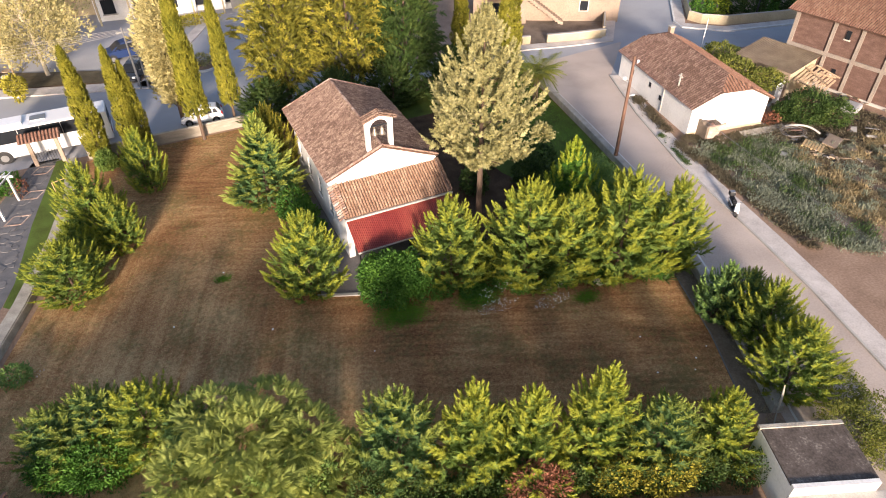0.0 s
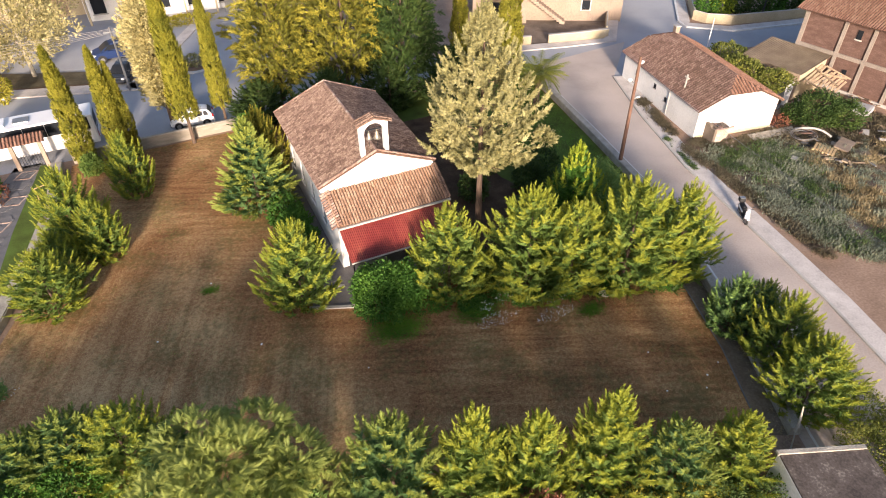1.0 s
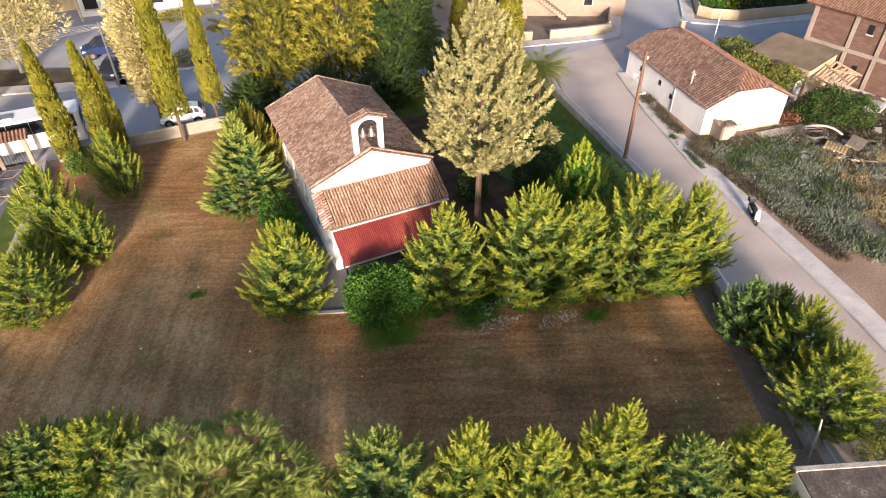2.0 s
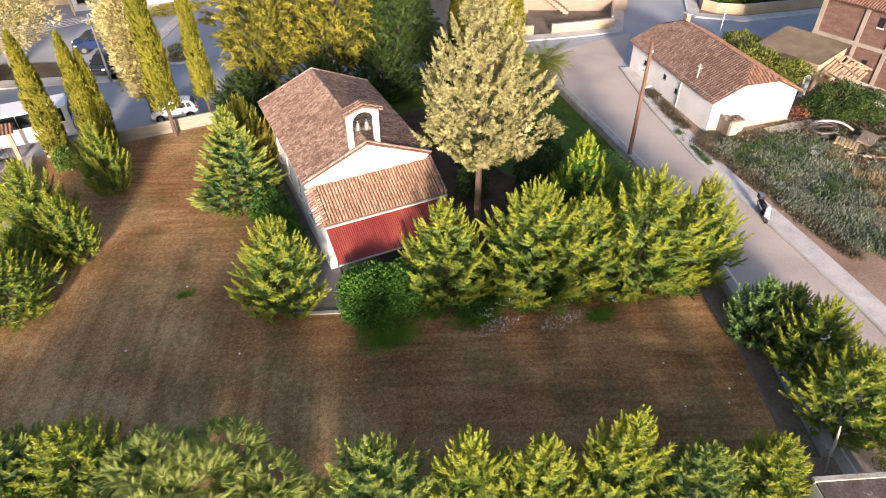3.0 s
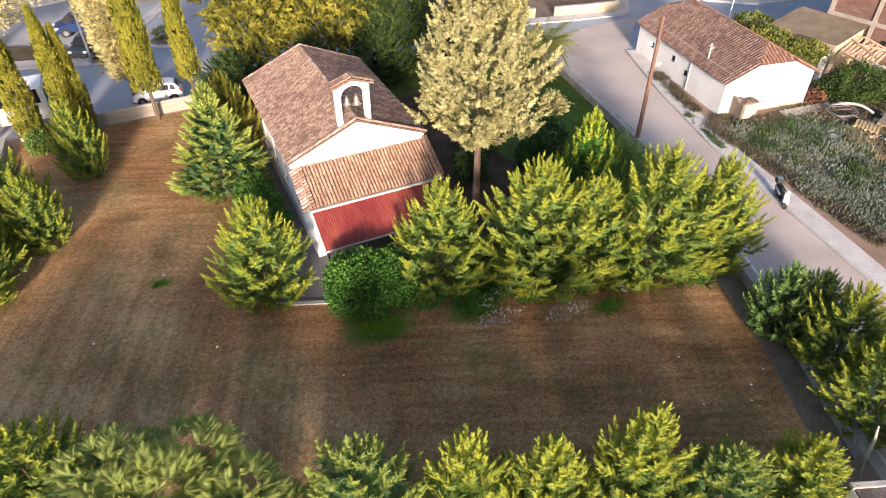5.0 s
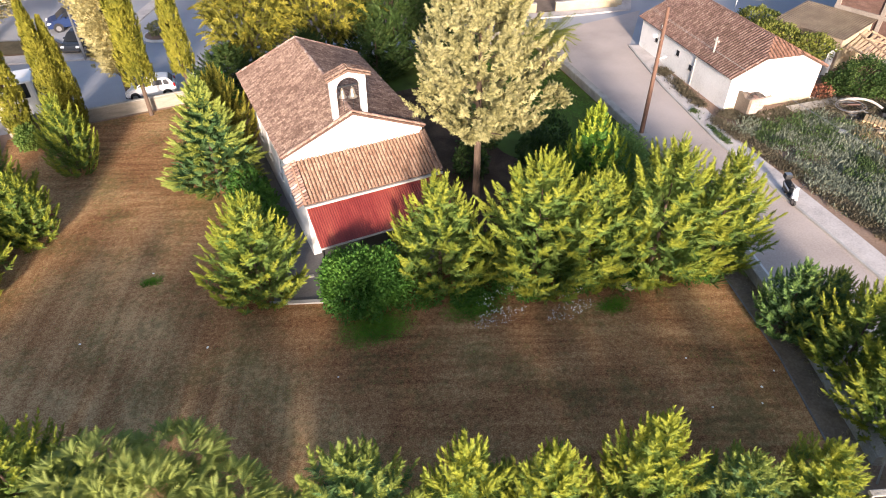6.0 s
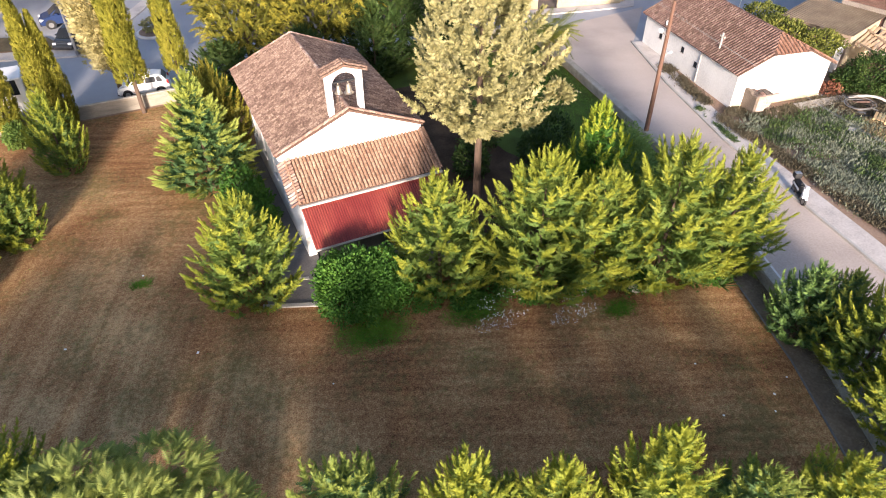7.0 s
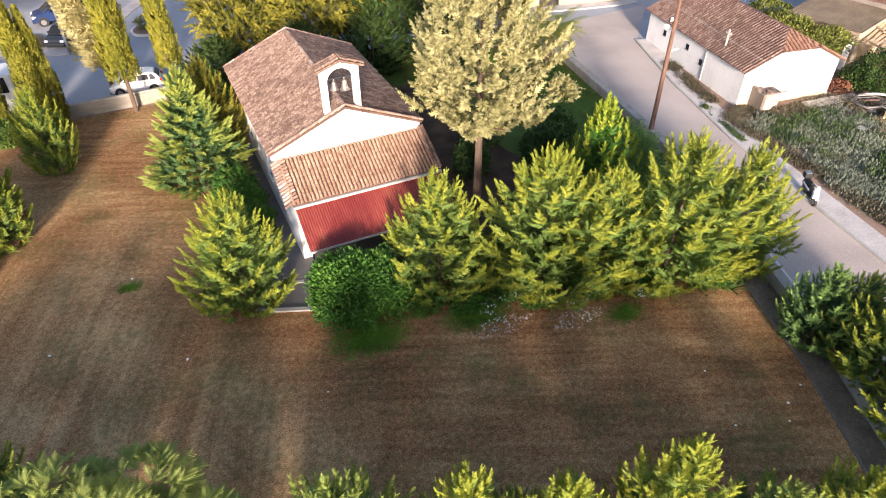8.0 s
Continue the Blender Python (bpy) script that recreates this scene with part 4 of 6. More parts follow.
# ---- unfinished brick building ----
brick = thing("brick_building", "unfinished building of red brick panels in a concrete frame", "building", pose(43.6, 7.0, 0, 0, 0, 12.0 - 0.5))
BL, BD = 26.0, 14.0
cols = (0.0, 3.66, 6.1, 8.7, 11.4, 14.2, 17.0, 19.8, 22.9, 26.0)
part("panel", box(0.12, 0.3, -BL, 0, 0, 6.2), M_BRICK, brick)
part("panel", box(0.3, BD, -0.3, -0.12, 0, 6.2), M_BRICK, brick)
for yy in cols:
    part("column", box(0.0, 0.34, -yy - (0.15 if yy else 0.35), -yy + (0.15 if yy else 0.0), 0, 6.2), M_FRAME, brick)
for x in (4.6, 9.2, 13.8):
    part("column", box(x - 0.2, x + 0.2, -0.34, 0.0, 0, 6.2), M_FRAME, brick)
for z in (2.9, 5.95):
    part("slab", box(-0.02, BD, -BL, 0.02, z, z + 0.32), M_FRAME, brick, "pale concrete floor edge")
part("slab", box(-0.01, BD, -BL, 0.01, -0.1, 0.25), M_CONC, brick)
# A dark plate paints the unlit inside of each opening.
for yy, z0, z1, hw in ((4.95, 4.75, 5.5, 0.2), (4.9, 1.5, 2.0, 0.18), (10.3, 3.6, 5.2, 0.6), (15.6, 3.6, 5.2, 0.6)):
    w = part("window", box(0.05, 0.14, -yy - hw, -yy + hw, z0, z1), M_GLASS, brick, "dark plate for an unglazed window opening")
    part("frame", box(0.06, 0.13, -yy - hw - 0.1, -yy + hw + 0.1, z0 - 0.12, z0), M_CONC, w)
tiled_slope("roof", [(7.0, 0.6, 9.0), (7.0, -BL - 0.6, 9.0), (-0.7, -BL - 0.6, 6.2), (-0.7, 0.6, 6.2)], M_TILE_NEW, brick, 0.22, 0.4, label="new red tile roof")
tiled_slope("roof", [(7.0, -BL - 0.6, 9.0), (7.0, 0.6, 9.0), (14.7, 0.6, 6.2), (14.7, -BL - 0.6, 6.2)], M_TILE_NEW, brick, 0.6, 1.0)

# ---- trees and shrubs ----
EGG = lambda h: np.interp(h, (0, 0.08, 0.2, 0.38, 0.58, 0.78, 0.92, 1), (0.60, 0.80, 0.95, 1.0, 0.82, 0.51, 0.24, 0.06))
CON = [bough_crown(sd, 6.0, r, n, 26, L, rise=u, low=0.06, curl=cu, profile=EGG, old=0.27, size=0.35, flat=0.6, out_by=0.4, fill=0.2) for sd, r, n, L, u, cu in ((11, 2.4, 145, 1.45, 0.60, 0.12), (12, 2.25, 130, 1.4, 0.72, 0.14), (13, 2.6, 155, 1.45, 0.50, 0.12), (14, 2.05, 122, 1.4, 0.85, 0.12))]
CON.append(bough_crown(15, 6.0, 2.6, 190, 22, 1.15, rise=-0.08, top=1.2, low=0.08, curl=0.16, flat=0.35, out_by=0.25, spin=0.2, old=0.22, size=0.36, fill=0.2, profile=lambda h: (1 - h) ** 0.75 * np.minimum(1.0, 0.85 + h * 1.2)))
CON.append(bough_crown(16, 6.0, 2.2, 112, 30, 1.75, rise=0.7, top=1.42, low=0.06, curl=0.12, out_by=0.55, flat=0.6, swell=0.2, old=0.28, size=0.37, fill=0.16, profile=lambda h: (1 - h) ** 0.8 * np.minimum(1.0, 0.85 + h)))
OLD = {"conifer_leaf": M_CONIFER_OLD_SHADE, "layered_leaf": M_CONIFER2_OLD_SHADE, "conifer_leaf_green": M_CONIFER2_OLD_SHADE, "conifer_leaf_blue": M_CONIFER2_OLD_SHADE, "olive_leaf": M_OLIVE_OLD_SHADE, "dark_leaf": M_DARKLEAF}
conifers = {}


def conifer(x, y, h, r, kind, turn, label, leafmat=M_CONIFER, group="", name="conifer_tree"):
    key = (kind, leafmat.name)
    base_r = (2.3, 2.15, 2.45, 1.95, 2.3, 2.1)[kind]
    m = Matrix.LocRotScale((x, y, 0), Euler((0, 0, radians(turn))), (r / base_r, r / base_r, h / 6.0))
    if key not in conifers:
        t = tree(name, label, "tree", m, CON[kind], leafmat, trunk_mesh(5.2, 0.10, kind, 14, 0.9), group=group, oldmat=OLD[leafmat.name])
        conifers[key] = t
    else:
        t = conifers[key].copy()
        scene.collection.objects.link(t)
        for o in conifers[key].children:
            k = o.copy()
            scene.collection.objects.link(k)
            k.parent = t
        t.matrix_world = m
        tagged(t, label, "tree", group)
    return t


LIT = "bushy golden-green conifer with upturned sprays"
G1, G2, G3, G4 = "conifers before the church", "conifers along the front wall", "conifers beside the road", "conifers along the west wall"
for x, y, h, r, k, a, lb in (
    (-6.1, -3.6, 5.8, 2.2, 0, 20, "rounded golden-green conifer beside the paving"),
    (1.8, -6.3, 6.1, 2.3, 1, 80, "golden-green conifer beside the dark laurel"),
    (6.0, -7.9, 6.8, 3.0, 2, 140, LIT),
    (8.4, -8.8, 5.9, 2.4, 1, 200, LIT),
    (11.4, -9.9, 7.2, 2.95, 0, 260, "broad dense green conifer beside the road wall"),
    (14.5, -10.6, 6.3, 2.3, 3, 310, LIT),
):
    conifer(x, y, h, r, k, a, lb, group=G1)
for x, y, h, r, k, a in ((-5.9, -16.9, 5.6, 2.1, 3, 10), (-3.0, -18.3, 6.2, 2.1, 5, 70), (-0.8, -19.4, 6.0, 2.1, 5, 130), (2.3, -20.0, 6.3, 2.1, 5, 190), (4.7, -21.4, 4.6, 1.8, 3, 250), (7.6, -22.1, 4.3, 1.9, 5, 300), (-1.4, -17.9, 3.4, 1.2, 3, 33)):
    conifer(x, y, h, r, k, a, LIT + " in the front row", M_CONIFER3 if k == 3 else M_CONIFER, G2)
# Leaf colour paints the light: gold in the sun, darker where shaded.
for x, y, h, r, k, a in ((14.1, -15.5, 3.9, 1.4, 3, 15), (14.8, -16.5, 4.0, 1.5, 1, 95), (14.4, -18.3, 4.8, 1.9, 0, 170), (13.5, -20.9, 4.7, 2.1, 2, 240)):
    conifer(x, y, h, r, k, a, "conifer beside the road wall, leaf colour set by how lit it stands", M_CONIFER if y < -18 else M_CONIFER3 if y < -16 else M_CONIFER2, G3)
for x, y, h, r, k, a in ((-18.8, 2.1, 4.1, 2.2, 2, 25), (-17.1, 7.4, 5.8, 2.1, 0, 110), (-15.9, 5.8, 4.2, 1.6, 1, 200), (-13.6, 12.3, 5.0, 1.5, 3, 290), (-18.3, 4.6, 3.5, 1.6, 1, 75)):
    conifer(x, y, h, r, k, a, "golden-green conifer beside the west wall", group=G4)
conifer(-6.2, 6.6, 6.8, 2.8, 4, 45, "yellow-green layered conifer beside the church", M_LAYERED)
conifer(-4.9, 9.6, 6.0, 1.8, 1, 145, "olive conifer behind the blue-green one", M_OLIVE)
for x, y, h, r, k, a in ((-15.7, -10.7, 4.3, 2.1, 1, 60), (-17.8, -9.6, 3.8, 2.0, 0, 160), (-19.5, -9.6, 3.5, 1.8, 3, 40), (-13.9, -12.3, 3.9, 1.8, 3, 220)):
    conifer(x, y, h, r, k, a, "green conifer in the corner of the yard", M_CONIFER if k == 1 else M_CONIFER3, G2)
FEATHER = feathery_crown(31, ((0, 0, 4.1, 1.9, 1.7, 1.2), (-1.9, 0.6, 3.6, 1.6, 1.5, 1.1), (1.8, 0.4, 3.6, 1.6, 1.5, 1.1), (0.3, 1.9, 3.9, 1.5, 1.3, 1.0), (-0.8, -1.8, 3.4, 1.7, 1.5, 1.2), (1.8, -1.6, 3.2, 1.5, 1.4, 1.1), (-3.0, -0.6, 2.6, 1.3, 1.3, 1.1), (1.6, -2.8, 1.5, 1.5, 1.4, 1.2), (2.7, -2.5, 1.2, 1.2, 1.2, 1.0), (0, 0, 2.4, 2.7, 2.5, 1.3)), 92, 0.46)
tree("feathery_tree", "large feathery green tree with drooping compound leaves", "tree", put(-12.0, -14.7, 0, 30, 1.0, 0.88), FEATHER, M_FEATHER, trunk_mesh(3.4, 0.16, 7, 9, 1.6, 0.3))
# the pale conifer beside the church
PALE = bough_crown(41, 14.6, 3.35, 470, 22, 1.05, low=0.345, rise=0.36, top=1.3, size=0.31, flat=1.0, curl=0.18, swell=0.22, out_by=0.2, fill=0.05, spin=0.35, template=SPRAY_TUFT, profile=lambda h: np.interp(h, (0, 0.05, 0.14, 0.25, 0.36, 0.5, 0.66, 0.82, 0.93, 1), (0.3, 0.55, 0.84, 1.0, 0.97, 0.80, 0.58, 0.35, 0.19, 0.06)))
stub = tuft_crown(43, 1.0, 0.55, 26, 14, 0.3, 0.24, low=0.2, fill=0, profile=lambda h: 1 - 0.6 * h)
stub[0][:] = stub[0] + np.array((3.55, -1.3, 6.3))
PALE = (np.concatenate((PALE[0], stub[0])), np.concatenate((PALE[1], stub[1] + len(PALE[0]))), None)
tree("pale_conifer", "tall pale silvery-yellow conifer on a bare trunk", "tree", put(6.0, -1.9, 0, 0), PALE, M_PALE, trunk_mesh(14.0, 0.24, 3, 0))
pale = [o for o in scene.objects if o.name == "pale_conifer"][0]
for k in range(26):
    h = 0.32 + 0.6 * k / 26
    L = 3.0 * (1 - 0.85 * h)
    part("limb", cyl((0, 0, 14 * h), (math.cos(k * 2.4) * L, math.sin(k * 2.4) * L, 14 * h + 0.35 * L), 0.07 * (1.1 - h), 0.02, 6), M_BARK, pale)

# column cypresses
CYP = [column_crown(s, 10.0, 0.92, 3400, 0.38, low=lo) for s, lo in ((51, 0.02), (52, 0.02), (53, 0.2))]
for i, (x, y, h, r, k, lb) in enumerate(((-16.6, 18.0, 9.3, 0.92, 0, "tall slim olive-gold cypress by the gate"), (-14.0, 17.6, 9.0, 0.82, 1, "slim olive-gold cypress near the street wall"), (-13.3, 18.1, 7.6, 0.7, 0, "slim dark-gold cypress near the street wall"), (-8.9, 18.1, 13.2, 1.0, 2, "very tall gold cypress against the street wall"), (-6.0, 19.6, 11.2, 0.8, 2, "tall narrow gold cypress by the street"), (21.0, 20.2, 10.5, 1.2, 1, "gold cypress behind the church"), (16.6, 22.0, 9.5, 0.9, 0, "dark slim cypress behind the church"))):
    tree("cypress", lb, "tree", Matrix.LocRotScale((x, y, 0), Euler((0, 0, i * 1.1)), (r / 0.95, r / 0.95, h / 10)), CYP[k], M_CYPRESS, trunk_mesh(9.0, 0.14, i, 4, 0.3))

# big trees behind the church
BROAD = lambda h: np.interp(h, (0, 0.1, 0.3, 0.55, 0.8, 1), (0.55, 0.85, 1.0, 0.92, 0.62, 0.1))
BIGA = bough_crown(61, 12.0, 3.9, 320, 22, 1.25, low=0.14, rise=0.2, top=1.0, size=0.37, flat=0.9, curl=-0.3, swell=0.24, out_by=0.15, fill=0.42, old=0.2, profile=BROAD)
BIGB = bough_crown(62, 12.0, 4.2, 340, 22, 1.25, low=0.14, rise=0.25, top=1.0, size=0.37, flat=0.9, curl=-0.32, swell=0.24, out_by=0.15, fill=0.42, old=0.2, profile=BROAD)
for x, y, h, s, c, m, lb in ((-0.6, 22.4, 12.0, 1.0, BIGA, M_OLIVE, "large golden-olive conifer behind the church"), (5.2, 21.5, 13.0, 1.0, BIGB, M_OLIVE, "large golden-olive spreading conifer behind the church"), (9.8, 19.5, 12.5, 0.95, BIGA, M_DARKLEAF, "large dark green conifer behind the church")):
    tree("big_conifer", lb, "tree", Matrix.LocRotScale((x, y, 0), None, (s, s, h / 12)), c, m, trunk_mesh(11.0, 0.25, 5, 20, 1.4), oldmat=M_OLIVE_OLD_SHADE if m is M_OLIVE else M_DARKLEAF)
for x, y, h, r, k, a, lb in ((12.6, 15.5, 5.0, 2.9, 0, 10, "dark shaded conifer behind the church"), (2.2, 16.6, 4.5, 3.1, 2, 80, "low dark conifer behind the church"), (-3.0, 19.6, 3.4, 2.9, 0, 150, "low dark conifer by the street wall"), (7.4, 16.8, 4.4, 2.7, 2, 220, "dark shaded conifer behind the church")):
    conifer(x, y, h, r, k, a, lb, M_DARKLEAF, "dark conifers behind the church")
# pale trees by the street
tree("pale_street_tree", "pale yellow-leaved tree beside the street", "tree", put(-10.0, 21.6), tuft_crown(71, 11.5, 1.62, 260, 30, 0.55, 0.29, low=0.2, profile=lambda h: np.minimum(1, 0.55 + h * 1.2) * np.maximum(1 - h ** 3, 0) ** 0.7), M_PALE2, trunk_mesh(8.5, 0.2, 8, 14, 1.5))
tree("pale_street_tree", "thinly leaved pale tree beyond the street", "tree", put(-20.6, 37.5), tuft_crown(72, 9.0, 5.0, 420, 28, 0.8, 0.25, low=0.25, shell=1.2, swell=0.2, fill=0.05, profile=lambda h: np.minimum(1, 0.55 + h) * np.maximum(1 - h ** 3, 0) ** 0.7), M_PALE2, trunk_mesh(8.0, 0.22, 9, 26, 4.2, 0.15), M_BIRCH)

# bushes
def bush(name, label, x, y, lobes, count, size, material):
    v, f = clump_crown(int(x * 10 + y * 7 + 500), lobes, count, size)
    if count > 8000:
        t = thing(name, label, "bush", put(x, y))
        mesh_object("foliage", v.tolist(), f.tolist(), material, t)
        for k, q in enumerate(lobes):
            part("stem", cyl((q[0] * 0.3, q[1] * 0.3, -0.1), q[:3], 0.06, 0.03, 7), M_BARK, t)
        return t
    ob = mesh_object(name, v.tolist(), f.tolist(), material)
    ob.location = (x, y, 0)
    return tagged(ob, label, "bush")


bush("laurel_bush", "rounded dark green laurel bush before the porch", -2.3, -6.2, [(0, 0, 1.5, 1.55, 1.5, 1.65), (1.3, 0.2, 1.3, 1.35, 1.3, 1.45), (-0.5, 0.5, 1.9, 0.9, 0.9, 1.0), (0.9, -0.5, 1.6, 0.9, 0.8, 1.0)], 24000, 0.15, M_LAUREL)
tree("gold_thuja", "pointed gold-green thuja with upright sprays", "bush", put(11.0, -4.8, 0, 0, 1.25, 1.1), bough_crown(58, 6.1, 2.35, 130, 28, 1.5, low=0.02, rise=1.3, top=1.52, size=0.32, flat=0.5, old=0.35, out_by=0.3, curl=0.05, fill=0.2, profile=lambda h: np.minimum(1, 0.8 + 1.2 * h) * (1 - h) ** 0.75), M_GOLD, trunk_mesh(5.0, 0.08, 4, 4, 0.3), oldmat=M_LAUREL)
bush("leafy_bush", "dense mid-green leafy bush beside the feathery tree", -10.0, -15.1, [(0, 0, 1.1, 1.3, 1.1, 1.3), (-1.2, 0.5, 1.0, 1.2, 1.1, 1.2), (0.5, -0.8, 0.9, 1.0, 0.9, 1.0)], 9000, 0.16, M_CONIFER2)
bush("dark_bush", "round dark green bush beside the thuja", 13.6, -3.8, [(0, 0, 1.9, 1.8, 1.7, 2.1), (1.0, 0.9, 1.5, 1.4, 1.4, 1.6)], 12000, 0.16, M_CONIFER2)
for x, y, s in ((9.4, -2.6, 1.2), (11.6, 1.0, 1.1), (9.6, 4.6, 1.3), (13.4, 2.2, 1.2), (7.6, 1.8, 1.0), (-4.7, 3.0, 1.0), (-4.6, 1.3, 0.9), (-5.0, 4.6, 1.1), (4.0, -6.0, 1.0), (8.6, -6.4, 1.3), (-4.4, 16.0, 1.4)):
    bush("shrub", "low dark green shrub", x, y, [(0, 0, s * 0.8, s, s, s)], 1600, 0.22, M_LAUREL if x < 0 else M_DARKLEAF)
bush("white_flower_bush", "small bush with white flowers by the west wall", -21.8, -3.5, [(0, 0, 0.42, 0.75, 0.7, 0.5)], 1200, 0.14, M_CONIFER2)
bush("fig_bush", "broad dark green fig bush amid the rubble", 37.6, -1.0, [(0.3, 0, 1.15, 2.0, 1.8, 1.35), (-1.2, 0.9, 0.7, 0.9, 1.0, 0.8), (2.0, -1.4, 0.9, 1.5, 1.4, 1.1)], 13000, 0.16, M_FIG)
bush("vine", "yellow-green vine over the lean-to", 36.6, 6.4, [(0, 0, 2.2, 1.6, 2.2, 0.7), (1.6, 3.0, 2.1, 1.6, 1.8, 0.7), (0.8, -3.0, 2.0, 1.6, 1.4, 0.8)], 7900, 0.2, M_VINE)
# The first shrub is made taller to block the sun in the gap.
for k in range(9):
    bush("undergrowth", "low dark green shrub among the front conifers", -7.6 + k * 1.95, -17.9 - k * 0.75, [(0, 0, 0.7, 1.1, 0.65, 0.9 if k else 1.7), (0.7, 0.2, 0.5, 0.9, 0.6, 0.7 if k else 1.3)], 3000, 0.115, M_DARKLEAF)
for x, y, q in ((0.2, -7.0, 0.7), (3.9, -7.8, 0.8), (7.4, -9.2, 0.75), (9.9, -10.2, 0.7), (13.0, -11.2, 0.8), (5.2, -8.9, 0.5), (2.3, -7.9, 0.5)):
    bush("undergrowth", "low dark shrub at the foot of the conifers", x, y, [(0, 0, q * 0.7, q * 1.3, q * 0.9, q), (0.6, -0.2, q * 0.5, q, q * 0.8, q * 0.7)], 3000, 0.11, M_LAUREL)

for x, y, q in ((-16.3, 16.9, 0.8), (-14.4, 16.6, 0.8)):
    bush("shrub", "dark green shrub at the foot of a cypress", x, y, [(0, 0, q * 0.7, q * 0.9, q * 0.9, q)], 2200, 0.2, M_CONIFER_OLD_SHADE)

# ---- vehicles ----
def wheel(parent, x, y, r, w):
    t = part("wheel", cyl((x, y - w / 2, r), (x, y + w / 2, r), r, r, 20), M_DARK, parent)
    part("rim", cyl((x, y - w / 2 - 0.012, r), (x, y + w / 2 + 0.012, r), r * 0.62, r * 0.62, 14), M_METAL, t)
    return t


def taper_prism(outline, half, top_half, z_lo, z_hi, bevel=0.05):
    """A side outline of (x, z) pushed to both sides, narrowing towards the top."""
    bm = prism(outline, "y", -half, half)
    for v in bm.verts:
        k = min(1, max(0, (v.co.z - z_lo) / (z_hi - z_lo)))
        v.co.y *= 1 - (1 - top_half / half) * k
    bmesh.ops.bevel(bm, geom=list(bm.edges), offset=bevel, segments=2, affect="EDGES")
    return bm


def hatchback(label, paint, at, group=""):
    """A small five-door car, nose towards -x, 3.7 m long."""
    c = thing("car", label, "car", at, group)
    low = [(-1.85, 0.30), (-1.88, 0.52), (-1.80, 0.70), (-1.55, 0.82), (-0.95, 0.94), (1.62, 1.00), (1.84, 0.92), (1.88, 0.50), (1.80, 0.28)]
    body = part("body", taper_prism(low, 0.84, 0.79, 0.3, 1.0, 0.09), paint, c)
    cab = [(-1.12, 0.92), (-0.55, 1.30), (-0.15, 1.46), (0.35, 1.52), (1.0, 1.50), (1.42, 1.42), (1.62, 1.20), (1.78, 0.95)]
    part("cabin", taper_prism(cab, 0.77, 0.56, 0.94, 1.52, 0.06), paint, c)
    part("windscreen", prism([(-1.10, 0.97), (-0.56, 1.335), (-0.30, 1.43), (-0.28, 1.40), (-1.02, 0.93)], "y", -0.60, 0.60), M_GLASS, c)
    part("rear_window", prism([(1.44, 1.43), (1.64, 1.22), (1.70, 1.10), (1.72, 1.12), (1.66, 1.25), (1.47, 1.45)], "y", -0.55, 0.55), M_GLASS, c)
    part("bonnet_line", box(-1.50, -1.10, -0.62, 0.62, 0.862, 0.872, m=pose(0, 0, 0.03, 0, -9, 0)), M_METAL, c)
    for s in (-1, 1):
        for a, b2, t0, t1 in ((-0.86, 0.16, -0.40, 0.16), (0.22, 0.98, 0.22, 0.96), (1.04, 1.50, 1.04, 1.30)):
            bm = bmesh.new()
            q = [(a, 1.01, 0.765), (b2, 1.03, 0.76), (t1, 1.39, 0.63), (t0, 1.37, 0.635)]
            o0 = [bm.verts.new((x, s * (y + 0.012), z)) for x, z, y in q]
            o1 = [bm.verts.new((x, s * (y - 0.03), z)) for x, z, y in q]
            bm.faces.new(o0), bm.faces.new(o1[::-1])
            for i in range(4):
                bm.faces.new((o0[i], o0[(i + 1) % 4], o1[(i + 1) % 4], o1[i]))
            part("side_window", bm, M_GLASS, c)
        for x in (-1.18, 1.2):
            part("wheel_arch", cyl((x, s * 0.70, 0.33), (x, s * 0.845, 0.33), 0.36, 0.36, 18), M_DARK, c)
            wheel(c, x, s * 0.765, 0.30, 0.19)
        part("headlight", box(-1.84, -1.55, s * 0.62 - 0.14, s * 0.62 + 0.14, 0.6, 0.76, bevel=0.04), M_LAMP, c)
        part("tail_light", box(1.7, 1.86, s * 0.66 - 0.08, s * 0.66 + 0.08, 0.75, 1.05, bevel=0.03), M_TAIL, c)
        part("mirror", box(-0.7, -0.5, s * 0.86 - 0.09, s * 0.86 + 0.09, 0.95, 1.08, bevel=0.03), paint, c)
    part("bumper", box(-1.9, -1.78, -0.7, 0.7, 0.25, 0.45, bevel=0.04), M_DARK, c)
    part("bumper", box(1.78, 1.9, -0.7, 0.7, 0.25, 0.5, bevel=0.04), paint, c)
    return c


hatchback("small white hatchback parked along the churchyard wall", M_WHITE, pose(-8.45, 21.4, 0.012, 0, 0, -7) @ Matrix.Scale(0.93, 4))
hatchback("dark blue hatchback parked across the street", M_BLUE, pose(-13.3, 39.2, 0.012, 0, 0, 6) @ Matrix.Scale(1.15, 4))
hatchback("dark car parked beside the blue one", M_DARKCAR, pose(-12.9, 33.6, 0.012, 0, 0, 65))


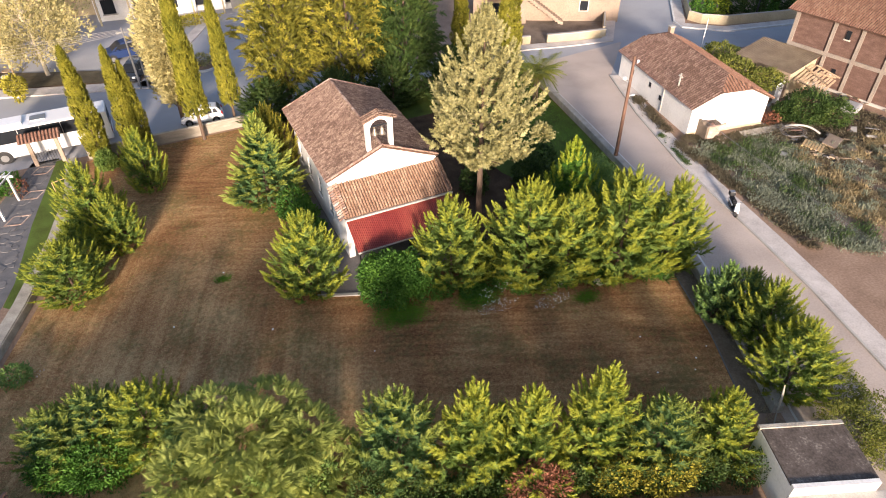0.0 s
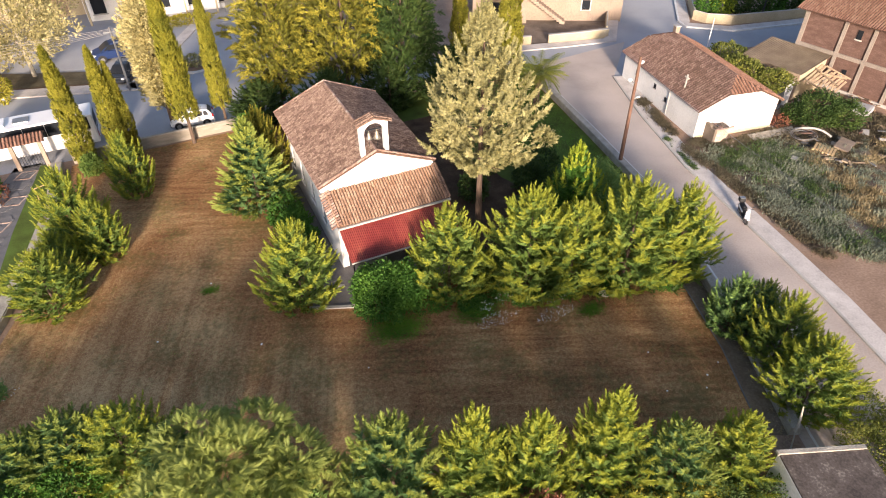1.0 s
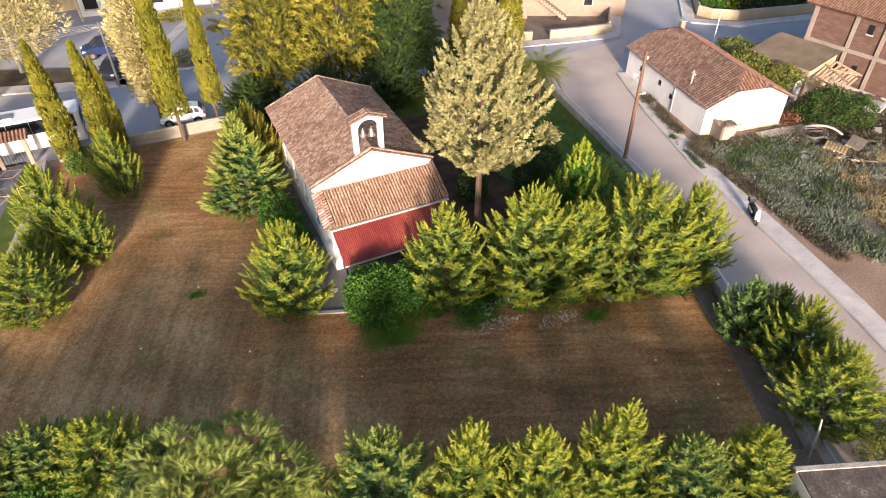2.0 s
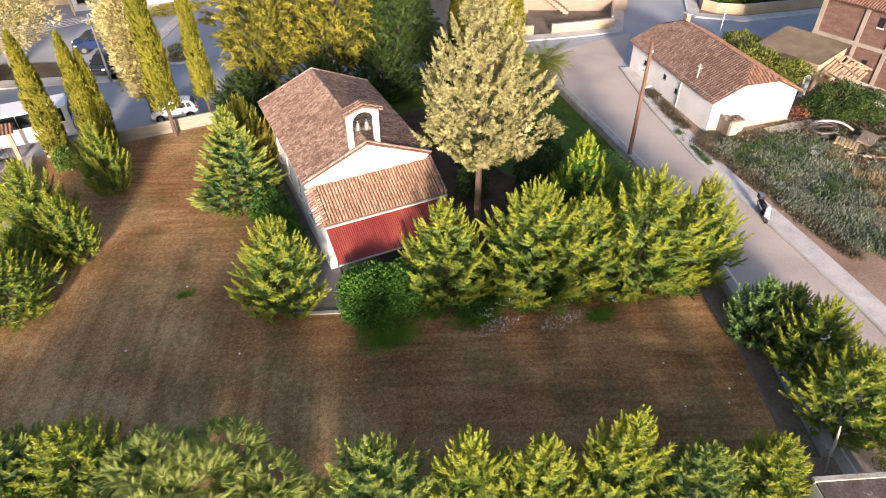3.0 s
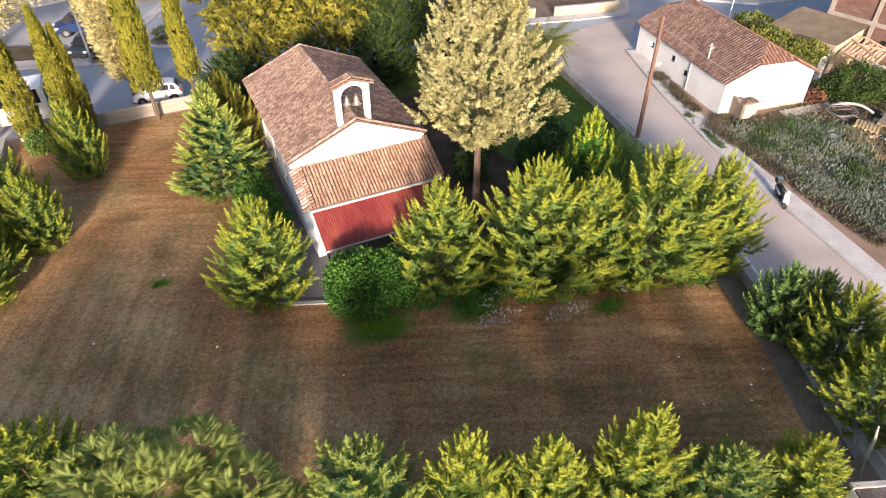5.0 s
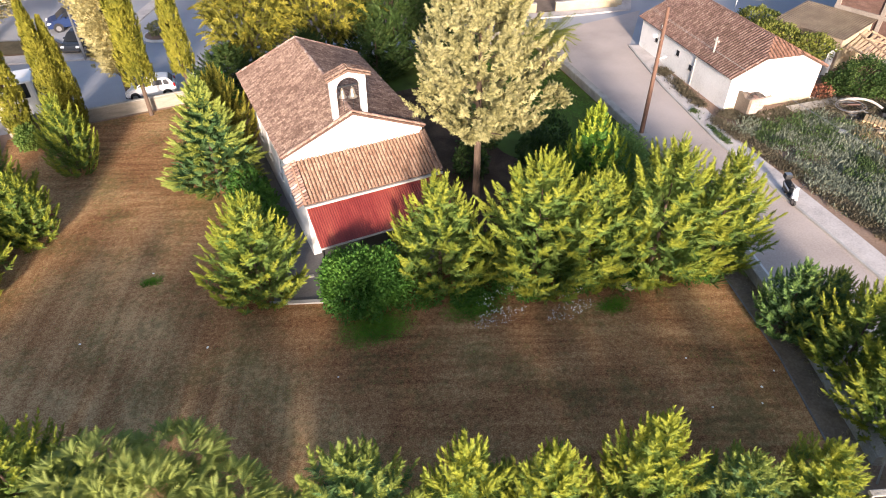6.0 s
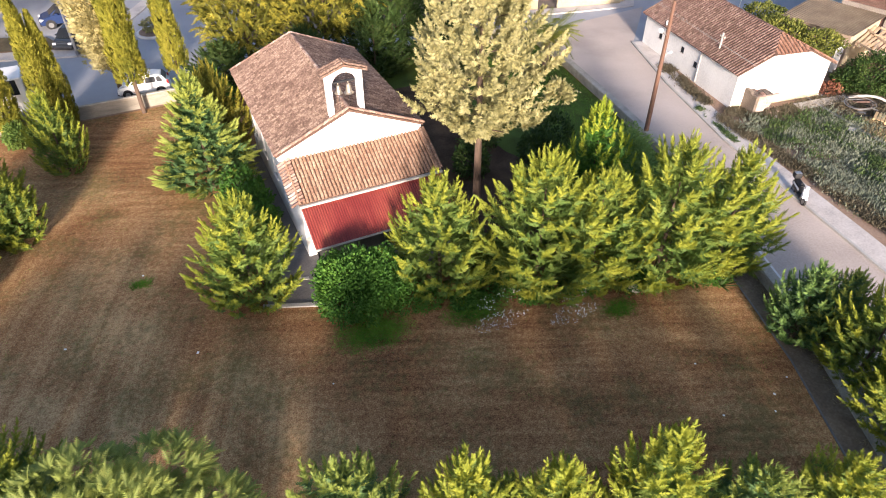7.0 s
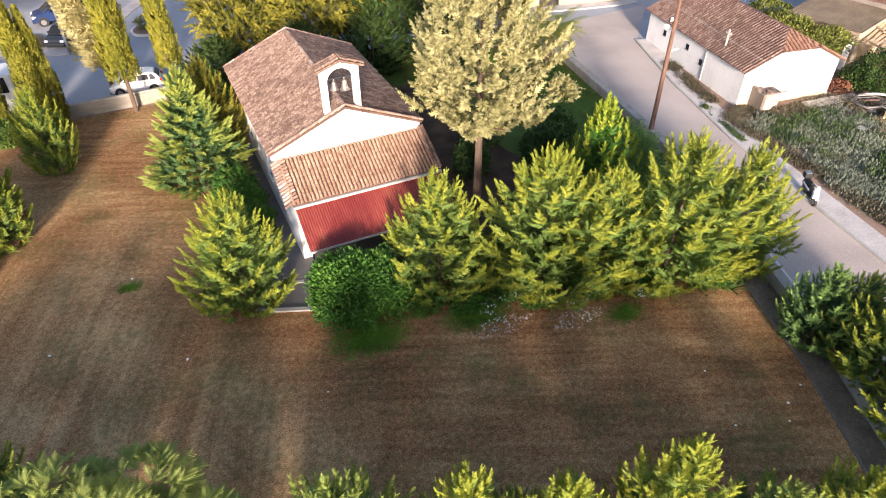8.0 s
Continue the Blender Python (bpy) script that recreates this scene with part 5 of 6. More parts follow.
def bus(label, at):
    """A midibus, nose towards -x, 9.6 m long."""
    b = thing("bus", label, "bus", at)
    part("body", box(-4.8, 4.8, -1.17, 1.17, 0.35, 2.72, bevel=0.12), M_WHITE, b)
    for s in (-1, 1):
        for k in range(6):
            x = -4.55 + k * 1.5
            part("side_window", box(x + 0.015, x + 1.485, s * 1.17 - 0.02, s * 1.17 + 0.02, 1.6, 2.6), M_GLASS, b)
        for k in range(5):
            x = -3.6 + k * 1.6
            part("panel", box(x + 0.02, x + 1.5, s * 1.172 - 0.012, s * 1.172 + 0.012, 0.5, 1.5), M_WHITE, b)
        for x in (-3.1, 2.9):
            part("wheel_arch", cyl((x, s * 1.1, 0.5), (x, s * 1.185, 0.5), 0.58, 0.58, 20), M_DARK, b)
            wheel(b, x, s * 1.04, 0.46, 0.32)
        part("tail_light", box(4.76, 4.83, s * 0.95 - 0.1, s * 0.95 + 0.1, 0.8, 1.3), M_TAIL, b)
        part("headlight", box(-4.84, -4.76, s * 0.9 - 0.16, s * 0.9 + 0.16, 0.75, 0.95), M_LAMP, b)
    part("windscreen", box(-4.84, -4.76, -1.05, 1.05, 1.1, 2.45, bevel=0.02), M_GLASS, b)
    part("rear_window", box(4.76, 4.83, -0.95, 0.95, 1.5, 2.35, bevel=0.02), M_GLASS, b)
    g = part("grille", box(4.78, 4.83, -0.85, 0.85, 0.6, 1.25), M_DARK, b)
    for k in range(5):
        part("slat", box(4.8, 4.86, -0.82, 0.82, 0.66 + k * 0.12, 0.7 + k * 0.12), M_WHITE, g)
    for x0, x1 in ((-0.6, 0.5), (2.6, 3.4), (-4.2, -2.9)):
        part("roof_hatch", box(x0, x1, -0.45, 0.45, 2.7, 2.8, bevel=0.03), M_METAL if x0 < -4 else M_DARKCAR if x0 > 2 else M_METAL, b)
    part("roof_unit", box(-2.6, -1.1, -0.7, 0.7, 2.7, 2.9, bevel=0.06), M_WHITE, b)
    return b


bus("white midibus with a dark window band parked in the street", pose(-20.3, 22.07, 0.012))


def scooter(label, at):
    """A step-through scooter, front towards -x."""
    s = thing("scooter", label, "scooter", at)
    for x in (-0.62, 0.62):
        w = wheel(s, x, 0, 0.23, 0.1)
    part("front_fork", cyl((-0.62, 0, 0.25), (-0.42, 0, 0.95), 0.05), M_METAL, s)
    sh = taper_prism([(-0.66, 0.42), (-0.60, 0.62), (-0.50, 0.95), (-0.42, 1.0), (-0.40, 0.6), (-0.44, 0.38)], 0.16, 0.11, 0.4, 1.0, 0.04)
    part("front_shield", sh, M_WHITE, s, "white leg shield")
    part("mudguard", box(-0.82, -0.45, -0.08, 0.08, 0.42, 0.5, bevel=0.03), M_WHITE, s)
    part("handlebar", cyl((-0.4, -0.33, 1.03), (-0.4, 0.33, 1.03), 0.025), M_DARK, s)
    part("headlight", box(-0.55, -0.4, -0.1, 0.1, 0.96, 1.1, bevel=0.03), M_LAMP, s)
    part("footboard", box(-0.42, 0.1, -0.17, 0.17, 0.27, 0.36, bevel=0.02), M_DARK, s)
    part("tail_body", taper_prism([(0.0, 0.35), (0.0, 0.72), (0.75, 0.8), (0.85, 0.62), (0.6, 0.38)], 0.17, 0.13, 0.35, 0.8, 0.03), M_DARKCAR, s)
    for y in (-0.165, 0.165):
        part("side_stripe", box(0.0, 0.72, y - 0.012, y + 0.012, 0.54, 0.66, bevel=0.01, m=pose(0, 0, 0, 0, -6, 0)), M_WHITE, s, "white side stripe")
    part("seat", box(-0.02, 0.72, -0.15, 0.15, 0.74, 0.86, bevel=0.05), M_DARK, s, "black padded seat")
    part("luggage_rack", box(0.7, 0.95, -0.12, 0.12, 0.8, 0.83), M_METAL, s)
    bx = part("top_box", box(0.62, 1.0, -0.2, 0.2, 0.86, 1.15, bevel=0.07), M_DARK, s, "black top box with a grey lid")
    part("lid_strip", box(0.66, 0.96, -0.17, 0.17, 1.15, 1.17, bevel=0.01), M_METAL, bx)
    for y in (-0.3, 0.3):
        part("mirror", box(-0.4, -0.37, y - 0.06, y + 0.06, 1.16, 1.24, bevel=0.01), M_DARK, s)
    part("stand", cyl((0.1, 0.18, 0.02), (0.1, 0.1, 0.35), 0.015), M_METAL, s)
    return s


scooter("white and black scooter parked at the kerb", pose(22.5, -8.4, 0.02, 0, 0, 63))

# ---- poles and wires ----
pole = thing("utility_pole", "reddish wooden utility pole with a street lamp", "pole", pose(19.3, 0.55, 0))
part("post", cyl((0, 0, -0.3), (0.02, 0.02, 8.5), 0.15, 0.1, 14), M_POLE, pole)
arm = part("lamp_arm", cyl((0, 0, 5.4), (0.3, -0.1, 5.55), 0.03), M_METAL, pole)
part("lamp_head", box(0.2, 0.5, -0.2, -0.04, 5.5, 5.62, bevel=0.04), M_LAMP, arm)
part("lamp_bracket", cyl((-0.05, 0, 6.6), (-0.45, 0.1, 6.85), 0.03), M_METAL, pole)
part("meter_lamp", box(-0.6, -0.35, 0.0, 0.2, 6.8, 7.0, bevel=0.04), M_WHITE, pole)
for x, y, h, lb in ((-12.7, 30.5, 5.85, "slim grey utility pole beside the street"), (-12.0, 30.3, 5.0, "slim grey street lamp post"), (52.4, 18.3, 4.5, "dark lamp post on the crossing footway"), (38.8, 12.6, 4.2, "thin pale post behind the house")):
    p2 = thing("street_pole", lb, "pole", pose(x, y, 0))
    part("post", cyl((0, 0, -0.2), (0, 0, h), 0.11 if h > 4.3 else 0.05, 0.07 if h > 4.3 else 0.04), M_METAL if x < 0 else M_DARK if x > 50 else M_LIME, p2)
    if x < 0:
        part("crossarm", box(-0.6, 0.6, -0.05, 0.05, h - 0.5, h - 0.4), M_METAL, p2)


def wire(a, b, sag, name="power_line", r=0.014):
    a, b = Vector(a), Vector(b)
    bm = bmesh.new()
    pts = [a.lerp(b, k / 14) - Vector((0, 0, sag * 4 * (k / 14) * (1 - k / 14))) for k in range(15)]
    s = (b - a).cross(Vector((0, 0, 1))).normalized()
    rings = [[bm.verts.new(p + s * (r * math.cos(t)) + Vector((0, 0, r * math.sin(t)))) for t in (0, 1.26, 2.51, 3.77, 5.03)] for p in pts]
    for u, w in zip(rings, rings[1:]):
        for i in range(5):
            bm.faces.new((u[i], u[(i + 1) % 5], w[(i + 1) % 5], w[i]))
    return tagged(part(name, bm, M_CONC if r > 0.006 else M_METAL), "thin pale overhead power line", "wire")


for k in range(5):
    wire((-45, 30.2, 3.4 + 0.65 * k), (-12.7, 30.5, 5.3 + 0.09 * k), 0.15, r=0.008)
    wire((-12.7, 30.5, 5.3 + 0.09 * k), (14.0, 29.0 + 0.3 * k, 5.2 + 0.35 * k), 0.4, r=0.008)
for k in range(3):
    wire((19.3, -0.1 + 0.5 * k, 7.85), (16.0 + k * 0.4, -45, 7.6), 0.9, r=0.004)
    wire((19.3, -0.1 + 0.5 * k, 7.85), (33, 42 + k, 8.2), 0.6, r=0.004)

# ---- the flat-roofed shed at the corner ----
shed_m = pose(7.75, -25.75, 0, 0, 0, -21.5)
shed = thing("shed", "small white shed with a dark flat roof", "shed", shed_m)
SW, SD, SH = 3.7, 2.75, 2.05
part("wall", box(0, 0.2, 0.2, SD, 0, SH), M_LIME, shed)
part("wall", box(SW - 0.2, SW, 0.2, SD, 0, SH), M_LIME, shed)
part("wall", box(0, SW, SD - 0.004, SD + 0.2, 0, SH), M_LIME, shed)
part("wall", box(0, SW, 0, 0.2, 0, SH + 0.18), M_LIME, shed, "white front wall with a raised edge")
part("roof_slab", box(0.02, SW - 0.02, 0.2, SD + 0.18, SH, SH + 0.1, bevel=0.015), M_TAR, shed, "dark stained concrete roof slab")
part("coping", box(-0.05, SW + 0.05, SD + 0.12, SD + 0.34, SH + 0.02, SH + 0.16, bevel=0.02), M_STONE, shed)
part("coping", box(SW - 0.12, SW + 0.06, 0.2, SD + 0.12, SH + 0.02, SH + 0.12, bevel=0.02), M_TAR, shed)
part("front_ledge", box(-0.1, SW + 1.2, -0.45, 0.0, 1.5, 1.62, bevel=0.02), M_CONC, shed)

# leaning bare trunk by the shed
bt = thing("dead_sapling", "bare pale leaning trunk beside the shed", "tree", pose(11.25, -22.4, 0))
bm = cyl((0, 0, -0.1), (0.22, 0.3, 0.8), 0.04, 0.035, 8)
cyl((0.22, 0.3, 0.8), (0.26, 0.4, 1.6), 0.07, 0.06, 8, bm)
cyl((0.26, 0.4, 1.6), (0.4, 0.6, 2.2), 0.06, 0.03, 8, bm)
part("trunk", bm, M_BIRCH, bt)

# ---- west side: gate, path, lawn, planting ----
gate = thing("gate", "tile-capped garden gate with two pale posts", "gate", pose(-20.3, 19.5, 0))
for x in (-0.95, 0.95):
    part("post", box(x - 0.14, x + 0.14, -0.14, 0.14, 0, 2.25, bevel=0.02), M_BEIGE, gate)
part("lintel", box(-1.3, 1.3, -0.14, 0.14, 2.2, 2.34), M_WOOD, gate)
for s in (-1, 1):
    tiled_slope("canopy_roof", [(-1.45, 0, 2.75), (1.45, 0, 2.75), (1.45, s * 0.75, 2.38), (-1.45, s * 0.75, 2.38)] if s > 0 else [(1.45, 0, 2.75), (-1.45, 0, 2.75), (-1.45, -0.75, 2.38), (1.45, -0.75, 2.38)], M_TILE_NEW, gate, 0.24, 0.36, 0.05)
lf = part("gate_leaf", box(-0.8, 0.8, -0.02, 0.02, 0.1, 0.16), M_DARK, gate, "dark metal gate leaf")
for k in range(9):
    part("bar", cyl((-0.76 + k * 0.19, 0, 0.1), (-0.76 + k * 0.19, 0, 1.2), 0.014, 0.014, 6), M_DARK, lf)
sheet("garden_path", [(-21.7, 20.1), (-19.9, 20.1), (-20.3, 17.7), (-21.5, 11.2), (-22.3, 5.1), (-22.9, 3.0), (-26.5, -6.0), (-29.0, -6.0), (-26.5, 8.0), (-23.6, 15.0)], 0.012, M_FLAG, "grey stone-flagged garden path")
sheet("side_lawn", [(-19.9, 20.0), (-18.7, 18.6), (-19.0, 13.0), (-20.1, 7.6), (-21.9, 2.2), (-22.85, 3.0), (-22.3, 5.1), (-21.5, 11.2), (-20.3, 17.7)], 0.016, M_LAWN, "dark green clipped lawn strip")


def flag(x, y, r, seed, name="flagstone"):
    rg = random.Random(seed)
    n = rg.choice((5, 6, 6, 7))
    pts = [(x + r * rg.uniform(0.75, 1.05) * math.cos(math.tau * k / n + rg.uniform(-0.2, 0.2)), y + r * rg.uniform(0.75, 1.05) * math.sin(math.tau * k / n)) for k in range(n)]
    return prism(pts, "z", 0.0, 0.035 + rg.uniform(0, 0.01))


rg = random.Random(9)
flags = thing("flagstones", "irregular grey and reddish flagstones of the garden path", "flagstones", kind="structure")
for k in range(150):
    y = rg.uniform(-3.5, 19.6)
    lo = np.interp(y, (-6, 2.5, 8.6, 13, 20), (-28.0, -25.6, -24.6, -22.9, -21.6))
    hi = np.interp(y, (-6, 3.0, 5.1, 11.2, 20), (-26.8, -23.3, -22.7, -21.9, -20.3))
    part("flagstone", flag(rg.uniform(lo, hi), y, rg.uniform(0.22, 0.42), k), M_FLAG, flags)
for x, y in ((-20.9, 18.6), (-21.5, 15.2), (-22.4, 12.2)):
    lay = bmesh.new()
    for a in range(4):
        box(-0.06, 0.06, -0.62, 0.62, 0.0, 0.05, lay, m=pose(x, y, 0) @ pose(0, 0, 0, 0, 0, 24) @ Matrix.Diagonal((1.0, 0.72, 1, 1)) @ pose(0, 0, 0, 0, 0, 45 + 90 * a) @ pose(0.62, 0, 0))
    part("stone_border", lay, M_TILE_VERGE, flags, "reddish stone border laid as a diamond")
perg = thing("pergola", "white-painted timber pergola frame beside the path", "pergola", pose(-23.2, 12.6, 0, 0, 0, -20))
for x in (0.0, -1.8):
    for y in (0.0, 2.4):
        part("post", box(x - 0.07, x + 0.07, y - 0.07, y + 0.07, 0, 2.0, bevel=0.01), M_LIME, perg)
for y in (0.0, 2.4):
    part("beam", box(-2.2, 0.4, y - 0.06, y + 0.06, 2.0, 2.14), M_LIME, perg)
for k in range(7):
    part("rafter", box(-2.0 + k * 0.35, -1.94 + k * 0.35, -0.3, 2.7, 2.14, 2.24), M_LIME, perg)
bush("flower_bed", "low planting with red and green leaves beside the path", -23.1, 17.0, [(0, 0, 0.3, 0.8, 1.6, 0.5), (-1.2, -0.6, 0.4, 1.0, 1.2, 0.6)], 1600, 0.2, M_LAUREL)
bush("red_flowers", "small patch of red flowers beside the path", -22.3, 16.2, [(0, 0, 0.25, 0.45, 1.2, 0.35)], 400, 0.15, M_RUST)["kind"] = "stuff"
fr = thing("goal_frame", "small yellow metal frame on the side lawn", "frame", pose(-19.5, 14.9, 0, 0, 0, 20))
for a, b2 in (((-0.5, 0, 0), (-0.5, 0, 0.9)), ((0.5, 0, 0), (0.5, 0, 0.9)), ((-0.5, 0, 0.9), (0.5, 0, 0.9))):
    part("tube", cyl(a, b2, 0.03, 0.03, 8), M_PALLET, fr)
bush("orange_shrub", "rust-orange dead shrub among the conifers", -15.2, 6.4, [(0, 0, 0.9, 0.5, 0.5, 0.5)], 300, 0.22, M_RUST)
bush("dead_shrub", "reddish dead branches among the front conifers", -1.3, -20.6, [(0, 0, 1.5, 1.2, 0.7, 1.0), (0.9, -0.3, 1.2, 0.8, 0.6, 0.8)], 2400, 0.15, M_RUST)
bush("yellow_bush", "yellow-green leafy bush along the front wall", 4.6, -22.6, [(0, 0, 0.8, 1.5, 0.8, 0.9), (-2.2, 0.9, 0.7, 1.1, 0.7, 0.8)], 4600, 0.14, M_OLIVE)
bush("dry_bush", "dry olive-brown bush behind the shed", 13.6, -24.4, [(0, 0, 0.9, 1.2, 1.5, 1.1), (0.9, -1.5, 0.7, 1.0, 1.3, 0.9)], 7000, 0.11, M_VINE)
bush("roadside_bush", "olive-green bush at the road's edge", 15.0, -22.6, [(0, 0, 0.9, 1.1, 1.3, 1.1), (0.4, -1.8, 0.8, 1.0, 1.3, 1.0)], 7000, 0.11, M_VINE)
bush("green_bush", "dark green bush in the corner of the yard", -17.9, -11.3, [(0, 0, 1.0, 1.6, 1.2, 1.2), (-1.8, 0.8, 0.8, 1.2, 1.2, 1.0)], 9000, 0.15, M_LAUREL)
# Only the roof corner is in view; the rest is added to shade the yard.
rr = thing("corner_cottage", "red-roofed house beyond the front wall, its unseen body added to cast shade", "house", pose(-21.2, -13.2, 0, 0, 0, -23))
part("wall", box(-9.6, 0.0, -0.05, 0.3, 0, 2.7), M_BEIGE, rr)
part("wall", box(-9.6, 0.0, -14.1, -13.75, 0, 2.7), M_BEIGE, rr)
for x in (-9.6, -0.3):
    part("wall", prism([(-13.74, 0), (-0.06, 0), (-0.06, 2.7), (-6.9, 4.2), (-13.74, 2.7)], "x", x, x + 0.3), M_BEIGE, rr)
tiled_slope("roof", [(-10.0, -6.9, 4.55), (0.2, -6.9, 4.55), (0.2, 0.6, 2.8), (-10.0, 0.6, 2.8)], M_TILE_NEW, rr, 0.3, 0.42)
tiled_slope("roof", [(0.2, -6.9, 4.55), (-10.0, -6.9, 4.55), (-10.0, -14.4, 2.8), (0.2, -14.4, 2.8)], M_TILE_NEW, rr, 0.3, 0.42)
bush("yard_shrub", "small round green tree beyond the bus", -22.8, 32.4, [(0, 0, 1.6, 0.9, 0.9, 0.9), (0, 0, 0.7, 0.4, 0.4, 0.7)], 1200, 0.25, M_OLIVE)


# ---- palm ----
palm = thing("palm", "short feather palm beside the road wall", "palm", pose(18.8, 11.5, 0, 0, 0, 0) @ Matrix.Scale(0.9, 4))
part("trunk", cyl((0, 0, -0.1), (0, 0, 3.3), 0.30, 0.22, 12), M_BARK, palm)
rg = random.Random(4)
for k in range(46):
    tilt = 0.05 + 1.15 * (k / 46)
    L = 2.7 * rg.uniform(0.85, 1.1)
    v, f = [], []
    n = 26
    for j in range(n):
        s = (j + 1) / n
        x = L * s * math.cos(tilt * 0.75)
        z = L * (1.0 * (1 - tilt * 0.72) * s - 0.62 * s * s * (0.35 + tilt))
        w = 0.62 * math.sin(math.pi * min(0.98, 0.12 + 0.86 * s)) ** 0.6
        for sd in (-1, 1):
            b0 = len(v)
            v += [(x - 0.05, 0.0, z), (x + 0.05, 0.0, z + 0.01), (x + 0.30, sd * w, z - 0.10)]
            f.append((b0, b0 + 1, b0 + 2))
    v += [(0, -0.03, -0.02), (0, 0.03, -0.02), (L * math.cos(tilt * 0.75), 0, L * (1.0 * (1 - tilt * 0.72) - 0.62 * (0.35 + tilt)))]
    f.append((len(v) - 3, len(v) - 2, len(v) - 1))
    fo = mesh_object("leaf", v, f, M_PALM, palm)
    fo.matrix_basis = pose(0, 0, 3.25, 0, 0, math.degrees(k * 2.4))

# ---- rubble lot beside the house ----
ruin = thing("ruined_box", "crumbling block and brick enclosure against the house", "ruin", pose(27.7, -0.1, 0, 0, 0, -8))
part("wall", prism([(0, 0), (1.5, 0), (1.5, 1.45), (0.7, 1.38), (0.5, 1.2), (0, 1.28)], "x", 0, 0.22), M_CONC_DARK, ruin)
part("wall", prism([(0.23, 0), (0.8, 0), (0.95, 0.35), (1.25, 0.45), (1.4, 0.8), (1.75, 0.95), (1.8, 1.3), (1.1, 1.22), (0.23, 1.26)], "y", 0.0, 0.2), M_TILE_VERGE, ruin, "torn pinkish brick front")
part("rubble_fill", box(0.22, 1.6, 0.2, 1.5, 0.0, 1.16), M_TAR, ruin)
rb = random.Random(31)
for k in range(26):
    s0 = rb.uniform(0.06, 0.16)
    part("chunk", box(-s0, s0, -s0 * 0.8, s0 * 0.8, 0, s0, bevel=0.02, m=pose(rb.uniform(0.25, 1.55), rb.uniform(0.15, 1.4), 1.12, rb.uniform(-20, 20), rb.uniform(-20, 20), rb.uniform(0, 90))), (M_TAR, M_CONC_DARK, M_TAR, M_TILE_HOUSE)[k % 4], ruin)
for k in range(9):
    s0 = rb.uniform(0.08, 0.2)
    tagged(part("fallen_block", box(-s0, s0, -s0 * 0.6, s0 * 0.6, 0, s0, bevel=0.02, m=pose(28.9 + rb.uniform(-0.5, 0.7), -0.6 + rb.uniform(-0.6, 0.3), 0, rb.uniform(-10, 10), rb.uniform(-10, 10), rb.uniform(0, 90))), (M_TILE_VERGE, M_STONE)[k % 2]), "fallen pinkish block at the foot of the ruin", "block", "fallen blocks")


def pallet(label, at, m=M_PALLET):
    p = thing("pallet", label, "pallet", at, "pallets in the rubble")
    for k in range(7):
        part("board", box(-0.6, 0.6, -0.5 + k * 0.145, -0.385 + k * 0.145, 0.1, 0.125), m, p)
    for y in (-0.45, 0.0, 0.45):
        part("bearer", box(-0.6, 0.6, y - 0.04, y + 0.04, 0.02, 0.1), m, p)
    return p


pallet("pale yellow wooden pallet on the rubble", pose(34.6, -4.75, 0.16, 6, 5, 28) @ Matrix.Diagonal((1.2, 1.55, 1.3, 1)))
board = thing("table_board", "grey weathered board lying on the rubble", "board", pose(36.5, -5.0, 0.34, 6, -4, 20))
part("top", box(-0.85, 0.85, -0.55, 0.55, 0, 0.05, bevel=0.01), M_CONC_DARK, board)
for x in (-0.7, 0.7):
    part("batten", box(x - 0.04, x + 0.04, -0.5, 0.5, -0.3, 0.0), M_WOOD, board)
pallet("grey weathered pallet lying flat", pose(37.0, -6.2, 0.1, -6, 8, 50), M_WOOD)
tagged(part("stone_slab", box(-2.2, 2.2, -0.42, 0.42, 0, 0.06, bevel=0.015, m=pose(33.3, -1.05, 0.12, 3, 0, -7)), M_STONE), "long pale stone slab lying in the weeds", "slab")
tagged(part("concrete_chunk", box(-0.3, 0.3, -0.25, 0.25, 0, 0.25, bevel=0.03, m=pose(31.6, -4.6, 0.0, 4, 3, 30)), M_CONC), "pale concrete block in the weeds", "block")
tagged(part("white_bag", box(-0.35, 0.35, -0.3, 0.3, 0, 0.4, bevel=0.12, m=pose(38.2, -9.6, 0)), M_WHITE), "white sack dumped in the weeds", "sack")
bm = bmesh.new()
pts = [Vector((35.3 + 0.35 * k - 0.02 * k * k, -1.4 - 0.38 * k, 0.25 + 0.35 * math.sin(k * 0.5))) for k in range(7)]
for p, q in zip(pts, pts[1:]):
    cyl(p, q, 0.085, 0.085, 8, bm)
coil = thing("cable_coil", "loose coil of grey cable on the rubble", "cable", pose(35.0, -2.5, 0.1))
for k in range(6):
    loop = bmesh.new()
    rr0 = 0.62 + 0.09 * k
    ring = [Vector((rr0 * math.cos(a) + 0.1 * math.sin(k * 2.1), rr0 * 0.85 * math.sin(a) + 0.1 * math.cos(k * 1.7), 0.06 * k + 0.05 * math.sin(2 * a + k))) for a in np.linspace(0, math.tau, 21)]
    for p, q in zip(ring, ring[1:]):
        cyl(p, q, 0.028, 0.028, 5, loop)
    part("loop", loop, M_METAL if k % 2 else M_CONC_DARK, coil)
bush("brushwood", "heap of reddish dry brushwood by the wall", 34.9, -0.1, [(0, 0, 0.35, 0.9, 0.7, 0.45)], 700, 0.16, M_RUST)
tagged(part("plastic_pipe", bm, M_CONC), "pale bent length of plastic pipe", "pipe")
